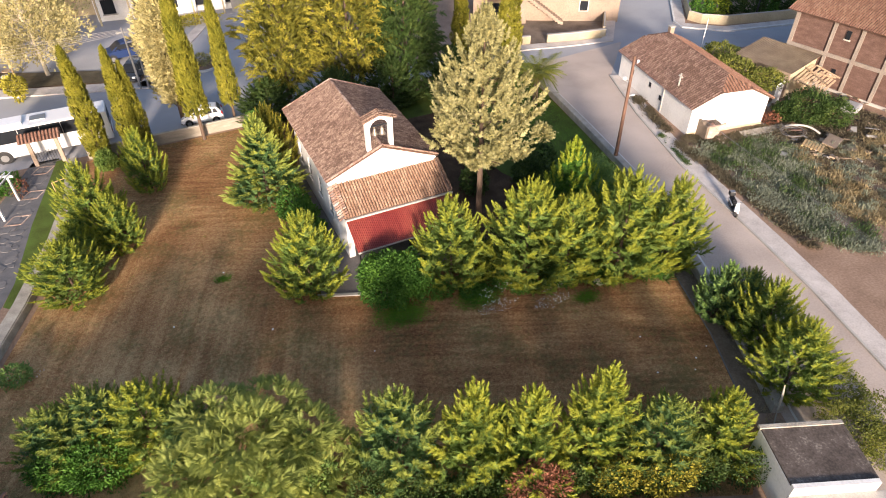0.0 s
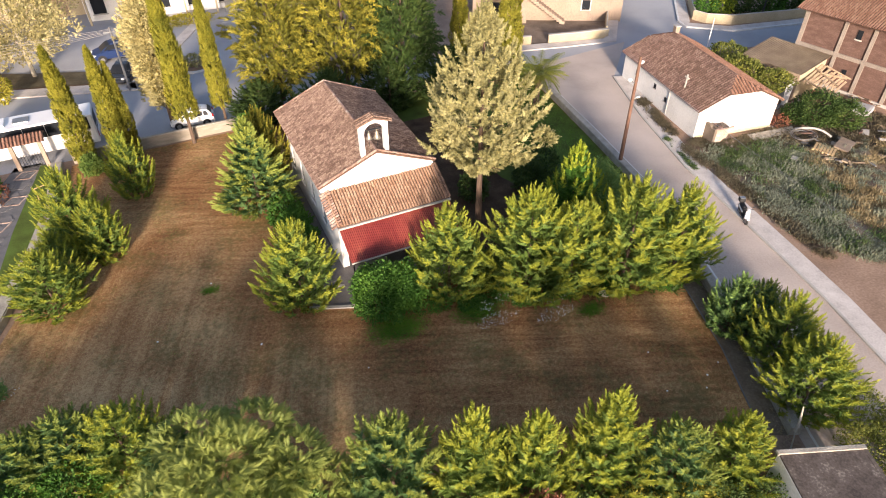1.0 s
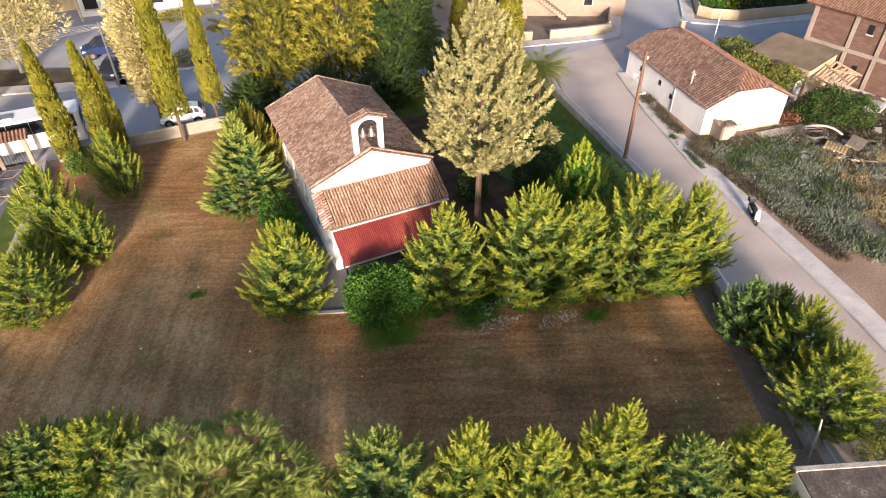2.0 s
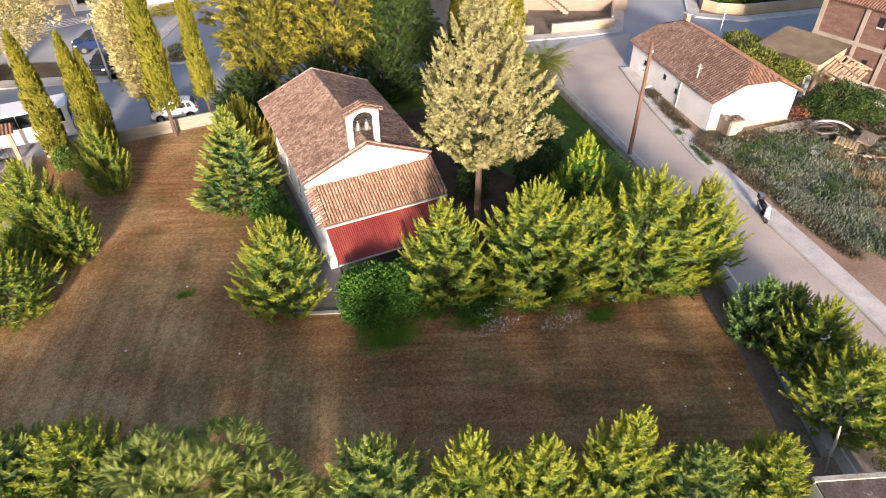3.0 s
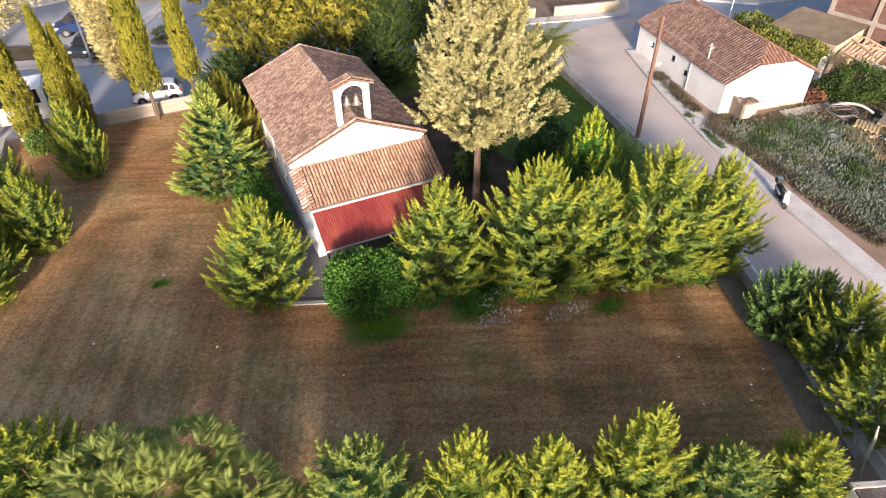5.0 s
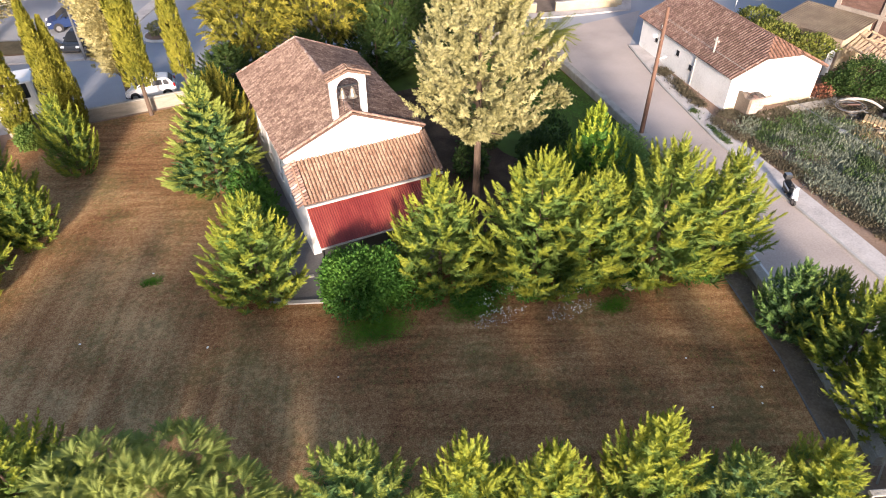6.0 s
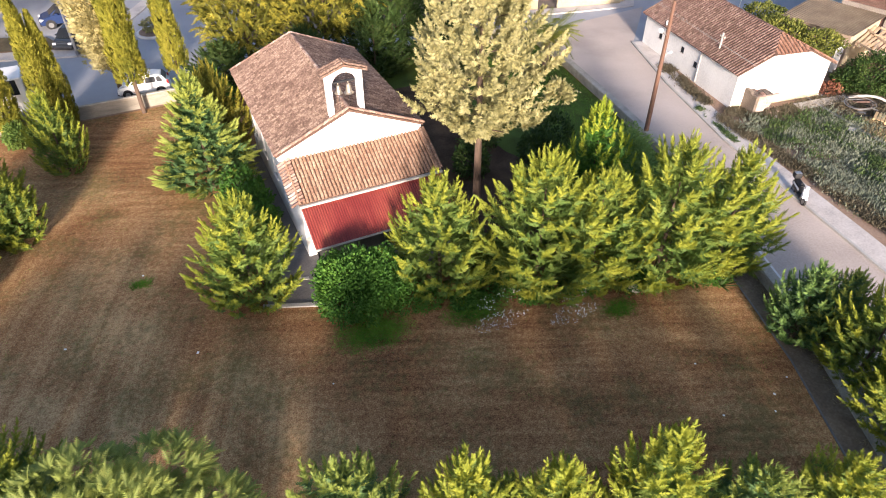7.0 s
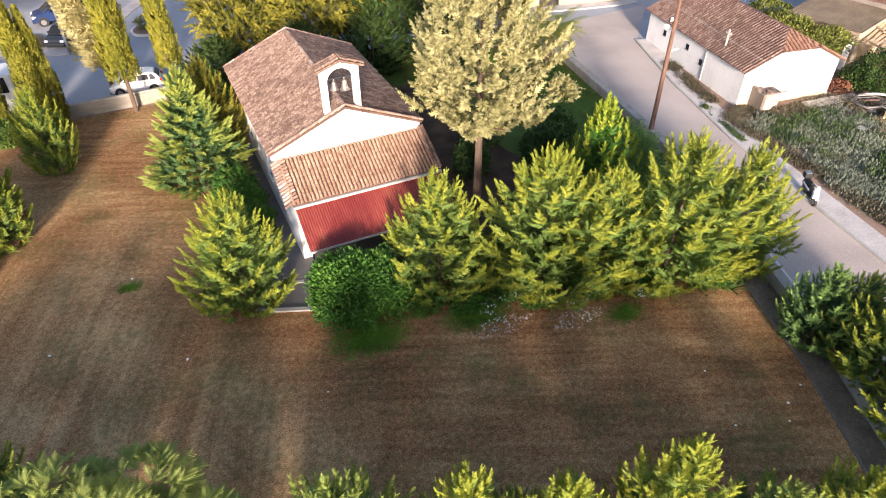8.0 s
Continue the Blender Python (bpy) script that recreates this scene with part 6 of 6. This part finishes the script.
for k in range(120):
    x, y = rg.uniform(33.5, 46.5), rg.uniform(-7.5, 2.5)
    if (x - 37.6) ** 2 + (y + 1) ** 2 < 5:
        continue
    L = rg.uniform(0.3, 1.3)
    w = rg.choice((0.05, 0.08, 0.12, 0.25))
    tagged(part("rubble", box(-L / 2, L / 2, -w, w, 0, rg.uniform(0.04, 0.14), bevel=0.01, m=pose(x, y, rg.uniform(0.0, 0.15), rg.uniform(-14, 14), rg.uniform(-14, 14), rg.uniform(0, 180))), rg.choice((M_WOOD, M_CONC, M_BRICK, M_WOOD, M_DARK, M_FIBRE))), "broken board or block in the rubble", "rubble", "rubble heap")

# lean-to shed with a fibre-cement roof between house and brick building
lean = thing("lean_to", "grey fibre-cement roofed shed with a yellow gable", "shed", pose(38.9, 2.3, 0, 0, 0, 11))
part("wall", box(0.5, 0.65, 0.2, 5.4, 0, 2.5), M_BEIGE, lean)
part("gable_wall", prism([(0.66, 0), (4.7, 0), (4.7, 3.0), (0.66, 2.52)], "y", 0.2, 0.35), M_CREAM, lean, "yellow rendered end wall")
part("wall", box(0.66, 4.7, 5.25, 5.4, 0, 2.5), M_BEIGE, lean)
n = 27
vs, fs = [], []
for i in range(n * 4 + 1):
    y = 0.0 + i * (5.7 / (n * 4))
    w = 0.024 * math.sin(i * math.pi / 2)
    vs += [(0.3, y, 2.55 + w), (4.9, y, 3.1 + w), (0.3, y, 2.53 + w), (4.9, y, 3.08 + w)]
for i in range(n * 4):
    a = i * 4
    fs += [(a, a + 1, a + 5, a + 4), (a + 2, a + 6, a + 7, a + 3), (a, a + 4, a + 6, a + 2)]
mesh_object("roof", vs, fs, M_FIBRE, lean, "corrugated grey fibre-cement roof")
part("door", box(0.1, 0.2, 0.4, 1.5, 0, 2.0, bevel=0.02), M_WHITE, lean)
part("door", box(-1.3, -0.15, 0.1, 0.16, 0, 2.0, bevel=0.02), M_LIME, lean)
stack = thing("timber_frame", "leaning timber frames and boards beside the shed", "timber", pose(41.9, 1.5, 0.5, 0, 0, 15) @ Matrix.Scale(1.15, 4))
rg = random.Random(31)
for k in range(9):
    lo, hi, slip = -1.4 + rg.uniform(-0.25, 0.3), 1.6 + rg.uniform(-0.5, 0.25), rg.uniform(-7, 7)
    part("board", box(lo, hi, -0.08, 0.08, 0, 0.05, m=pose(0, 0, 1.0, 20, -12, 0) @ pose(0, -0.81 + k * 0.26, 0, 0, 0, slip if k in (2, 5, 6) else slip * 0.2)), M_WOOD, stack)
for x, y0, y1, slip in ((-1.2, -1.0, 1.3, 4), (0.2, -0.7, 1.5, -6), (1.4, -1.0, 1.0, 9), (0.8, -0.9, 1.1, 34)):
    part("rail", box(-0.05, 0.05, y0, y1, 0, 0.07, m=pose(0, 0, 1.09, 20, -12, 0) @ pose(x, 0, 0.04 if slip > 20 else 0, 0, 0, slip)), M_WOOD if slip > 5 else M_FIBRE, stack)
part("leg", cyl((-1.1, -0.7, 0), (-1.1, -0.7, 1.5), 0.06), M_WOOD, stack)
part("leg", cyl((1.2, 0.9, 0), (1.2, 0.9, 0.8), 0.06), M_WOOD, stack)
tagged(part("tarpaulin", box(-0.9, 0.9, -0.7, 0.7, 0, 0.6, bevel=0.25, m=pose(43.0, -1.6, 0, 0, 0, 20)), M_STREET), "blue-grey tarpaulin over a heap", "tarpaulin")

# ---- far buildings and gardens ----
def window_set(parent, x, z, w, h, y, face=-1):
    wn2 = part("window", box(x - w / 2, x + w / 2, y - 0.05, y + 0.05, z, z + h), M_GLASS, parent)
    for a, b2 in ((x - w / 2 - 0.08, x - w / 2), (x + w / 2, x + w / 2 + 0.08)):
        part("frame", box(a, b2, y - 0.08, y + 0.06, z - 0.08, z + h + 0.08), M_LIME, wn2)
    part("sill", box(x - w / 2 - 0.12, x + w / 2 + 0.12, y - 0.14, y + 0.05, z - 0.12, z - 0.05), M_CONC, wn2)


h2 = thing("corner_house", "beige house with an outside stair and a walled terrace", "house", pose(27.2, 29.8, 0, 0, 0, -28))
part("wall", box(1.5, 12, 1.0, 9.0, 0, 6.2, bevel=0.02), M_BEIGE, h2)
part("wall", box(-4.5, 1.5, 0.0, 7.0, 0, 3.0, bevel=0.02), M_BEIGE, h2)
part("terrace_floor", box(-4.8, 1.5, -0.5, 7.2, 3.0, 3.2), M_CONC, h2)
part("roof", box(1.0, 12.5, 0.5, 9.5, 6.2, 6.45), M_TILE_NEW, h2)
for k in range(14):
    part("step", box(1.5 + k * 0.3, 1.8 + k * 0.3, -0.2, 1.0, max(0.0, 2.62 - k * 0.21), 3.1 - k * 0.21), M_BEIGE, h2)
window_set(h2, 8.0, 1.3, 0.9, 1.0, 0.98)
window_set(h2, 5.0, 4.2, 0.9, 1.0, 0.98)
window_set(h2, 9.5, 4.2, 0.9, 1.0, 0.98)
# Dark plate in place of the unlit garage inside.
part("garage_opening", box(-3.5, -1.2, -0.06, 0.05, 0.2, 2.3), M_GLASS, h2)
sheet("house_yard", [(24.0, 24.2), (34.0, 22.0), (38.0, 27.2), (36.0, 28.6), (24.0, 32.0)], 0.05, M_CONC_DARK, "stained concrete yard before the corner house", category="yard")
wall_line("wall_terrace", [(27.6, 23.3), (30.6, 22.6), (34.2, 22.0)], 0.25, 0.9, M_CREAM, "low cream wall before the corner house", M_CONC)
wall_line("wall_terrace", [(23.2, 24.4), (25.8, 23.8)], 0.25, 0.9, M_CREAM, "short low cream wall beside the yard entrance", M_CONC)
wall_line("wall_terrace", [(34.2, 22.0), (36.8, 25.4), (41.4, 31.9)], -0.25, 1.1, M_CREAM, "cream wall along the lane", M_CONC)
wall_line("wall_garden", [(49.4, 26.6), (45.9, 22.0), (46.4, 20.4), (48.6, 18.8), (55.5, 17.2), (90, 11.5)], -0.25, 1.0, M_CREAM, "cream garden wall at the crossing", M_CONC)
for k in range(11):
    bush("hedge", "clipped green garden hedge behind the wall", 48.0 + k * 2.0, 22.2 - k * 0.62 + (k % 3) * 0.3, [(0, 0, 1.2, 1.5, 1.1, 1.3)], 1200, 0.32, (M_LAUREL, M_GOLD, M_DARKLEAF)[k % 3 if k < 3 else k % 2 * 2])
h3 = thing("white_house", "white two-storey house with a balcony and outside stair", "house", pose(-8.5, 50.5, 0, 0, 0, -8))
part("wall", box(-7, 11, 0, 9, 0, 6.4, bevel=0.02), M_LIME, h3)
part("balcony", box(-7.2, 8, -1.6, 0, 3.0, 3.25, bevel=0.03), M_LIME, h3)
part("balcony_rail", box(-7.2, 8, -1.62, -1.5, 3.25, 4.1), M_LIME, h3)
for k in range(12):
    part("step", box(8 + k * 0.3, 8.3 + k * 0.3, -1.5, -0.3, 0, 3.1 - k * 0.25), M_CONC, h3)
for k in range(5):
    window_set(h3, -5.5 + k * 3.4, 0.8, 1.4, 1.6, -0.02)
    part("post", box(-6.6 + k * 3.4, -6.4 + k * 3.4, -1.6, -1.4, 0, 3.0), M_CREAM, h3)
part("roof", box(-7.4, 11.4, -0.4, 9.4, 6.4, 6.6), M_CONC, h3)
h4 = thing("white_house", "cream house front with tall doors", "house", pose(-21.0, 55.0, 0, 0, 0, -6))
part("wall", box(-9, 8, 0, 8, 0, 5.5, bevel=0.02), M_CREAM, h4)
for k in range(5):
    part("door", box(-1.5 + k * 1.9, -0.1 + k * 1.9, -0.05, 0.05, 0, 2.4), (M_WOOD, M_CREAM)[k % 2], h4)
part("roof", box(-9.4, 8.4, -1.2, 8.4, 5.5, 5.7), M_TILE_NEW, h4)
part("awning", box(-9, 8, -1.8, 0, 2.9, 3.05), M_LIME, h4)
h5 = thing("kiosk", "red-roofed pavilion with tables beneath", "pavilion", pose(-26.5, 42.0, 0, 0, 0, -15))
for x in (-3.4, 3.4):
    for y in (-1.8, 1.8):
        part("post", box(x - 0.08, x + 0.08, y - 0.08, y + 0.08, 0, 2.4), M_WOOD, h5)
for s in (-1, 1):
    tiled_slope("roof", [(-4 * s, 0, 3.1), (4 * s, 0, 3.1), (4 * s, s * 2.4, 2.3), (-4 * s, s * 2.4, 2.3)], M_TILE_NEW, h5, 0.3, 0.5)
for k in range(6):
    tb = thing("cafe_table", "small table before the pavilion", "table", pose(-27.5 + (k % 3) * 1.7, 38.8 - (k // 3) * 1.4, 0), "cafe tables")
    part("tabletop", cyl((0, 0, 0.7), (0, 0, 0.74), 0.4, 0.4, 14), M_WHITE if k % 2 else M_WOOD, tb)
    part("leg", cyl((0, 0, 0), (0, 0, 0.7), 0.04), M_DARK, tb)
isl = thing("traffic_island", "round planted island with a white kerb", "island", pose(-6.6, 33.2, 0))
part("kerb", cyl((0, 0, 0), (0, 0, 0.18), 1.5, 1.5, 24), M_LINE, isl)
part("soil", cyl((0, 0, 0.17), (0, 0, 0.2), 1.3, 1.3, 24), M_EARTH, isl)
bush("island_shrub", "dry pale shrub on the planted island", -6.6, 33.2, [(0, 0, 0.7, 0.9, 0.9, 0.5)], 500, 0.25, M_PALE)
bush("garden_hedge", "low hedge before the white house", -5.5, 45.8, [(0, 0, 0.5, 3.0, 0.6, 0.5)], 1200, 0.3, M_OLIVE)
sheet("verge_lawn", [(-60, 46), (-24.6, 36.0), (-13.6, 32.6), (-15.0, 36.0), (-24, 39.5), (-60, 50)], 0.15, M_BROWNWEED, "dry grass strip beyond the street")
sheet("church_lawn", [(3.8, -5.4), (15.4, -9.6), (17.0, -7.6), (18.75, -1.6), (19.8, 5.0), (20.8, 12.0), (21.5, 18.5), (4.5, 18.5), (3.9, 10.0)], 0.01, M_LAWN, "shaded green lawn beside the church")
# This sheet darkens the ground where the pale conifer shades it.
sheet("soil_bed", [(3.8, -5.5), (15.2, -9.7), (16.4, -7.6), (13.6, -5.0), (12.2, -1.0), (10.6, 3.0), (10.2, 8.0), (12.0, 14.0), (4.2, 14.0), (3.9, 10.0)], 0.022, M_SOIL_SHADE, "bare soil under the pale conifer, darkened for the tree's shade")

# ---- low growth, fallen leaves, flowers, litter ----
def inside(x, y, poly):
    c = np.zeros(len(x), bool)
    j = len(poly) - 1
    for i in range(len(poly)):
        (xi, yi), (xj, yj) = poly[i], poly[j]
        c ^= ((yi > y) != (yj > y)) & (x < (xj - xi) * (y - yi) / (yj - yi + 1e-12) + xi)
        j = i
    return c


def scatter(seed, poly, n):
    rng = np.random.default_rng(seed)
    p = np.array(poly)
    x, y = rng.uniform(p[:, 0].min(), p[:, 0].max(), n * 3), rng.uniform(p[:, 1].min(), p[:, 1].max(), n * 3)
    k = inside(x, y, poly)
    return x[k][:n], y[k][:n], rng


BLADE = (np.array([(0, -0.06, 0), (0, 0.06, 0), (1, 0, 0.1)]), np.array([(0, 1, 2)]))
TWIN = (np.array([(0, 0, 0), (0.5, 0.16, 0.05), (1, 0, 0), (0.5, -0.16, 0.05)]), np.array([(0, 1, 2), (0, 2, 3)]))


def tufts(name, label, seed, poly, plants, blades, size, spread, material, category, upright=1.0, template=BLADE, patch=0.0, z=0.0):
    """Many small plants, each of some blades that fan out from its foot; one object."""
    x, y, rng = scatter(seed, poly, plants)
    if patch:
        keep = np.array([noise.noise((a * patch, b * patch, seed)) for a, b in zip(x, y)]) > rng.uniform(-0.35, 0.25, len(x))
        x, y = x[keep], y[keep]
    n = len(x)
    big = rng.uniform(0.55, 1.3, n)
    ox, oy = np.repeat(x, blades), np.repeat(y, blades)
    bs = np.repeat(big, blades)
    m = n * blades
    phi = rng.uniform(0, math.tau, m)
    d = np.stack((np.cos(phi), np.sin(phi), upright * rng.uniform(0.4, 2.0, m)), 1)
    org = np.stack((ox + rng.normal(0, spread, m) * bs, oy + rng.normal(0, spread, m) * bs, z + rng.uniform(0, 0.45, m) * size * bs * upright), 1)
    up = rng.normal(0, 1, (m, 3))
    v, f = place_all(template, frames_from(d, up), org, size * bs * rng.uniform(0.5, 1.2, m))
    ob = mesh_object(name, v.tolist(), f.tolist(), material)
    return tagged(ob, label, category, "", "stuff")


SAGE = [(25.7, -0.8), (29.5, -1.0), (34.2, -2.4), (32.4, -6.0), (30.8, -10.4), (30.0, -13.4), (28.0, -15.8), (26.6, -15.2), (24.9, -13.0), (24.2, -11.0), (25.4, -5.6)]
LOT = [(25.6, -0.6), (29.5, -1.2), (35.0, -2.2), (38.0, -6.5), (44.0, -6.0), (44.0, -12.0), (34.0, -16.0), (27.5, -16.8), (24.6, -13.6), (24.9, -6.0)]
sheet("lot", [(25.0, 0.4), (35.0, 0.2), (44.5, 2.0), (44.5, -14.0), (30.0, -18.0), (24.0, -14.0)], 0.008, M_EARTH, "weedy vacant lot beside the house")
tufts("weeds", "sage-green weeds covering the vacant lot", 101, SAGE, 4700, 24, 0.12, 0.22, M_WEED, "weeds", 0.8, TWIN, 0.35)
tufts("weeds", "darker green weeds among the sage ones", 102, SAGE, 1200, 22, 0.10, 0.18, M_WEED2, "weeds", 1.3, TWIN, 0.22)
tufts("dry_weeds", "straw-coloured dry weeds in the lot", 103, [(33.6, -3.2), (36.5, -4.4), (44.0, -6.5), (44.0, -11.0), (36.0, -14.5), (30.4, -14.2), (29.2, -11.6), (30.6, -7.2)], 4600, 24, 0.16, 0.18, M_DRYWEED, "weeds", 1.2, BLADE, 0.4)
tufts("weed_clumps", "taller sage-green clumps of weeds", 108, SAGE, 400, 120, 0.18, 0.30, M_WEED, "weeds", 2.4, TWIN, 0.3)
tufts("weed_clumps", "taller dark green clumps of weeds", 109, SAGE, 150, 120, 0.19, 0.28, M_WEED2, "weeds", 2.4, TWIN, 0.22)
tufts("brown_weeds", "low brown dead weeds between the green clumps", 112, LOT, 900, 22, 0.14, 0.2, M_BROWNWEED, "weeds", 1.0, TWIN, 0.5)
tufts("straw_clumps", "tall straw-coloured clumps of dry weeds", 113, [(33.6, -3.2), (36.5, -4.4), (44.0, -6.5), (44.0, -11.0), (36.0, -14.5), (30.4, -14.2), (29.2, -11.6), (30.6, -7.2)], 420, 130, 0.18, 0.2, M_DRYWEED, "weeds", 3.0, TWIN, 0.3)
tufts("weed_clumps", "few sage-green clumps among the dry weeds", 114, [(33.6, -3.2), (36.5, -4.4), (44.0, -6.5), (44.0, -11.0), (36.0, -14.5), (30.4, -14.2), (29.2, -11.6), (30.6, -7.2)], 150, 130, 0.16, 0.18, M_WEED, "weeds", 3.2, TWIN)
tufts("dark_weeds", "dark weeds and litter round the rubble", 106, [(32.5, -2.0), (35.0, 0.0), (38.0, 1.8), (44.0, 2.0), (44.0, -8.0), (37.0, -7.6), (33.5, -5.8)], 2200, 20, 0.2, 0.18, M_BROWNWEED, "weeds", 1.0, TWIN, 0.4)
tufts("rust_weeds", "rusty brown dead weeds in the lot", 107, [(29.6, -10.6), (32.6, -9.6), (34.4, -12.0), (31.4, -14.0), (29.2, -13.0)], 900, 24, 0.12, 0.2, M_DRYWEED, "weeds", 1.2, TWIN, 0.3)
tufts("verge_weeds", "dark brown weeds along the footway's back edge", 104, [(24.9, -14.0), (25.4, -7.0), (25.8, 0.5), (28.2, 8.5), (27.4, 8.7), (25.0, 0.5), (24.5, -7.0), (23.8, -13.6)], 3400, 22, 0.16, 0.16, M_BROWNWEED, "weeds", 1.4, TWIN, 0.8, 0.06)
tufts("foot_weeds", "dark dry weeds along the foot of the house wall", 115, [(26.2, 0.9), (27.1, 1.2), (29.2, -0.2), (34.2, -0.4), (35.2, -1.6), (30.0, -1.2), (27.2, -1.2)], 950, 22, 0.15, 0.16, M_BROWNWEED, "weeds", 1.3, TWIN)
tufts("kerb_weeds", "small green weeds in the kerb joint", 105, [(25.3, 2.2), (24.9, 2.2), (24.3, -0.2), (23.7, -2.6), (24.05, -2.6), (24.7, 0.0)], 260, 14, 0.13, 0.08, M_WEED2, "weeds", 0.7, TWIN, 0.9, 0.12)
YARD = [(-22.0, -2.0), (-20.2, 3.0), (-18.6, 8.0), (-17.0, 18.0), (-6.0, 18.4), (-5.4, 4.0), (-6.1, -4.6), (-3.3, -5.6), (3.0, -7.0), (14.6, -12.8), (12.6, -18.4), (9.6, -22.6), (-2.5, -19.6), (-22.6, -10.6)]
tufts("stubble", "short dry stubble over the mown yard", 111, YARD, 26000, 3, 0.10, 0.05, M_STUBBLE, "grass", 0.6, BLADE, 0.25)
tufts("green_growth", "thin green regrowth in the mown yard", 112, YARD, 5200, 4, 0.09, 0.07, M_GRASS, "grass", 0.6, BLADE, 0.3)
for k, (x, y, r) in enumerate(((-1.9, -7.7, 1.0), (2.6, -8.3, 0.9), (8.4, -11.1, 0.5), (-10.8, -0.1, 0.3))):
    for j, q in enumerate((1.5, 1.1, 0.7)):
        tufts("grass_patch", "bright green patch of longer grass", 120 + k * 3 + j, [(x + q * r * math.cos(a) * 1.25, y + q * r * math.sin(a) * 0.8) for a in np.linspace(0, math.tau, 14)[:-1]], int(700 * r * r), 5, 0.15, 0.09, M_GRASS, "grass", 0.45)
tufts("church_grass", "blades of the shaded lawn beside the church", 130, [(13.5, -1.0), (16.8, -4.0), (18.6, -1.0), (20.6, 12.0), (21.0, 17.0), (15.6, 17.6)], 6000, 4, 0.14, 0.08, M_GRASS, "grass", 0.8)
for k, (x, y, n) in enumerate(((3.3, -9.5, 90), (6.4, -10.5, 80), (3.7, -8.7, 40), (6.7, -9.7, 40), (-21.7, -3.4, 40))):
    tufts("white_flowers", "scattered small white flowers", 140 + k, [(x + 1.3 * math.cos(a), y + 0.5 * math.sin(a)) for a in np.linspace(0, math.tau, 12)[:-1]], n, 3, 0.095, 0.05, M_PETAL, "flowers", 0.8, TWIN, 0, 0.04 if k not in (2, 3) else 0.5)
tufts("fallen_leaves", "reddish fallen leaves under the conifers", 150, [(-6.0, -5.4), (-3.6, -6.0), (3.0, -8.2), (9.0, -11.2), (13.6, -13.0), (13.2, -13.8), (8.0, -12.4), (2.0, -9.6), (-6.4, -6.2)], 1500, 2, 0.07, 0.1, M_RUST, "leaves", 0.15, TWIN, 0.8)
tufts("low_growth", "thin growth at the foot of the front conifers", 151, [(-20.0, -11.6), (-2.6, -19.4), (8.5, -23.6), (7.8, -24.4), (-2.8, -20.2), (-20.4, -12.4)], 900, 10, 0.3, 0.12, M_LAUREL, "weeds", 0.9, TWIN, 0.5)
tufts("wall_weeds", "dry weeds along the road wall", 152, [(15.6, -12.5), (13.6, -18.0), (11.4, -22.6), (10.9, -22.4), (13.1, -18.0), (15.0, -12.5)], 420, 8, 0.2, 0.08, M_DRYWEED, "weeds", 0.9, BLADE, 0.5)
yuc = thing("yucca", "grey-green spiky yucca at the end of the conifer row", "plant", pose(13.6, -11.9, 0))
for k in range(34):
    a, tl = k * 2.4, 0.25 + 0.9 * (k % 7) / 7
    L = 0.75 + 0.2 * (k % 3)
    e = Vector((math.cos(a) * math.cos(tl), math.sin(a) * math.cos(tl), math.sin(tl) + 0.15)) * L
    sd = Vector((-math.sin(a), math.cos(a), 0)) * 0.035
    up = Vector((0, 0, 0.02))
    mesh_object("blade", [tuple(-sd), tuple(sd), tuple(e * 0.55 + sd * 1.2 + up), tuple(e * 0.55 - sd * 1.2 + up), tuple(e)], [(0, 1, 2, 3), (3, 2, 4)], M_WEED2, yuc)
rg = random.Random(77)
for x, y in ((-9.0, -5.6), (8.4, -17.4), (10.3, -18.1), (10.9, -17.5), (12.0, -17.1), (-10.6, 0.5), (-4.4, -9.6), (9.2, -15.0), (-14.0, -3.0)):
    s = rg.uniform(0.035, 0.065)
    tagged(part("litter", box(-s, s, -s * 0.7, s * 0.7, 0.006, 0.05, bevel=0.015, m=pose(x, y, 0, 0, 0, rg.uniform(0, 180))), M_PETAL), "small white scrap of litter on the dry grass", "litter", "litter in the yard")
bm = bmesh.new()
bmesh.ops.create_icosphere(bm, subdivisions=2, radius=0.38)
for v in bm.verts:
    v.co *= 1 + 0.25 * noise.noise(v.co * 2.3)
    v.co.z *= 0.5
rk = tagged(part("boulder", bm, M_STONE), "pale rounded boulder at the foot of the conifers", "rock")
rk.location = (9.8, -10.3, 0.1)

# ---- single roof tiles ----
for places, roof, data in TILE_JOBS:
    for m in places:
        t = new("tile", data)
        t.parent = roof
        t.matrix_basis = m
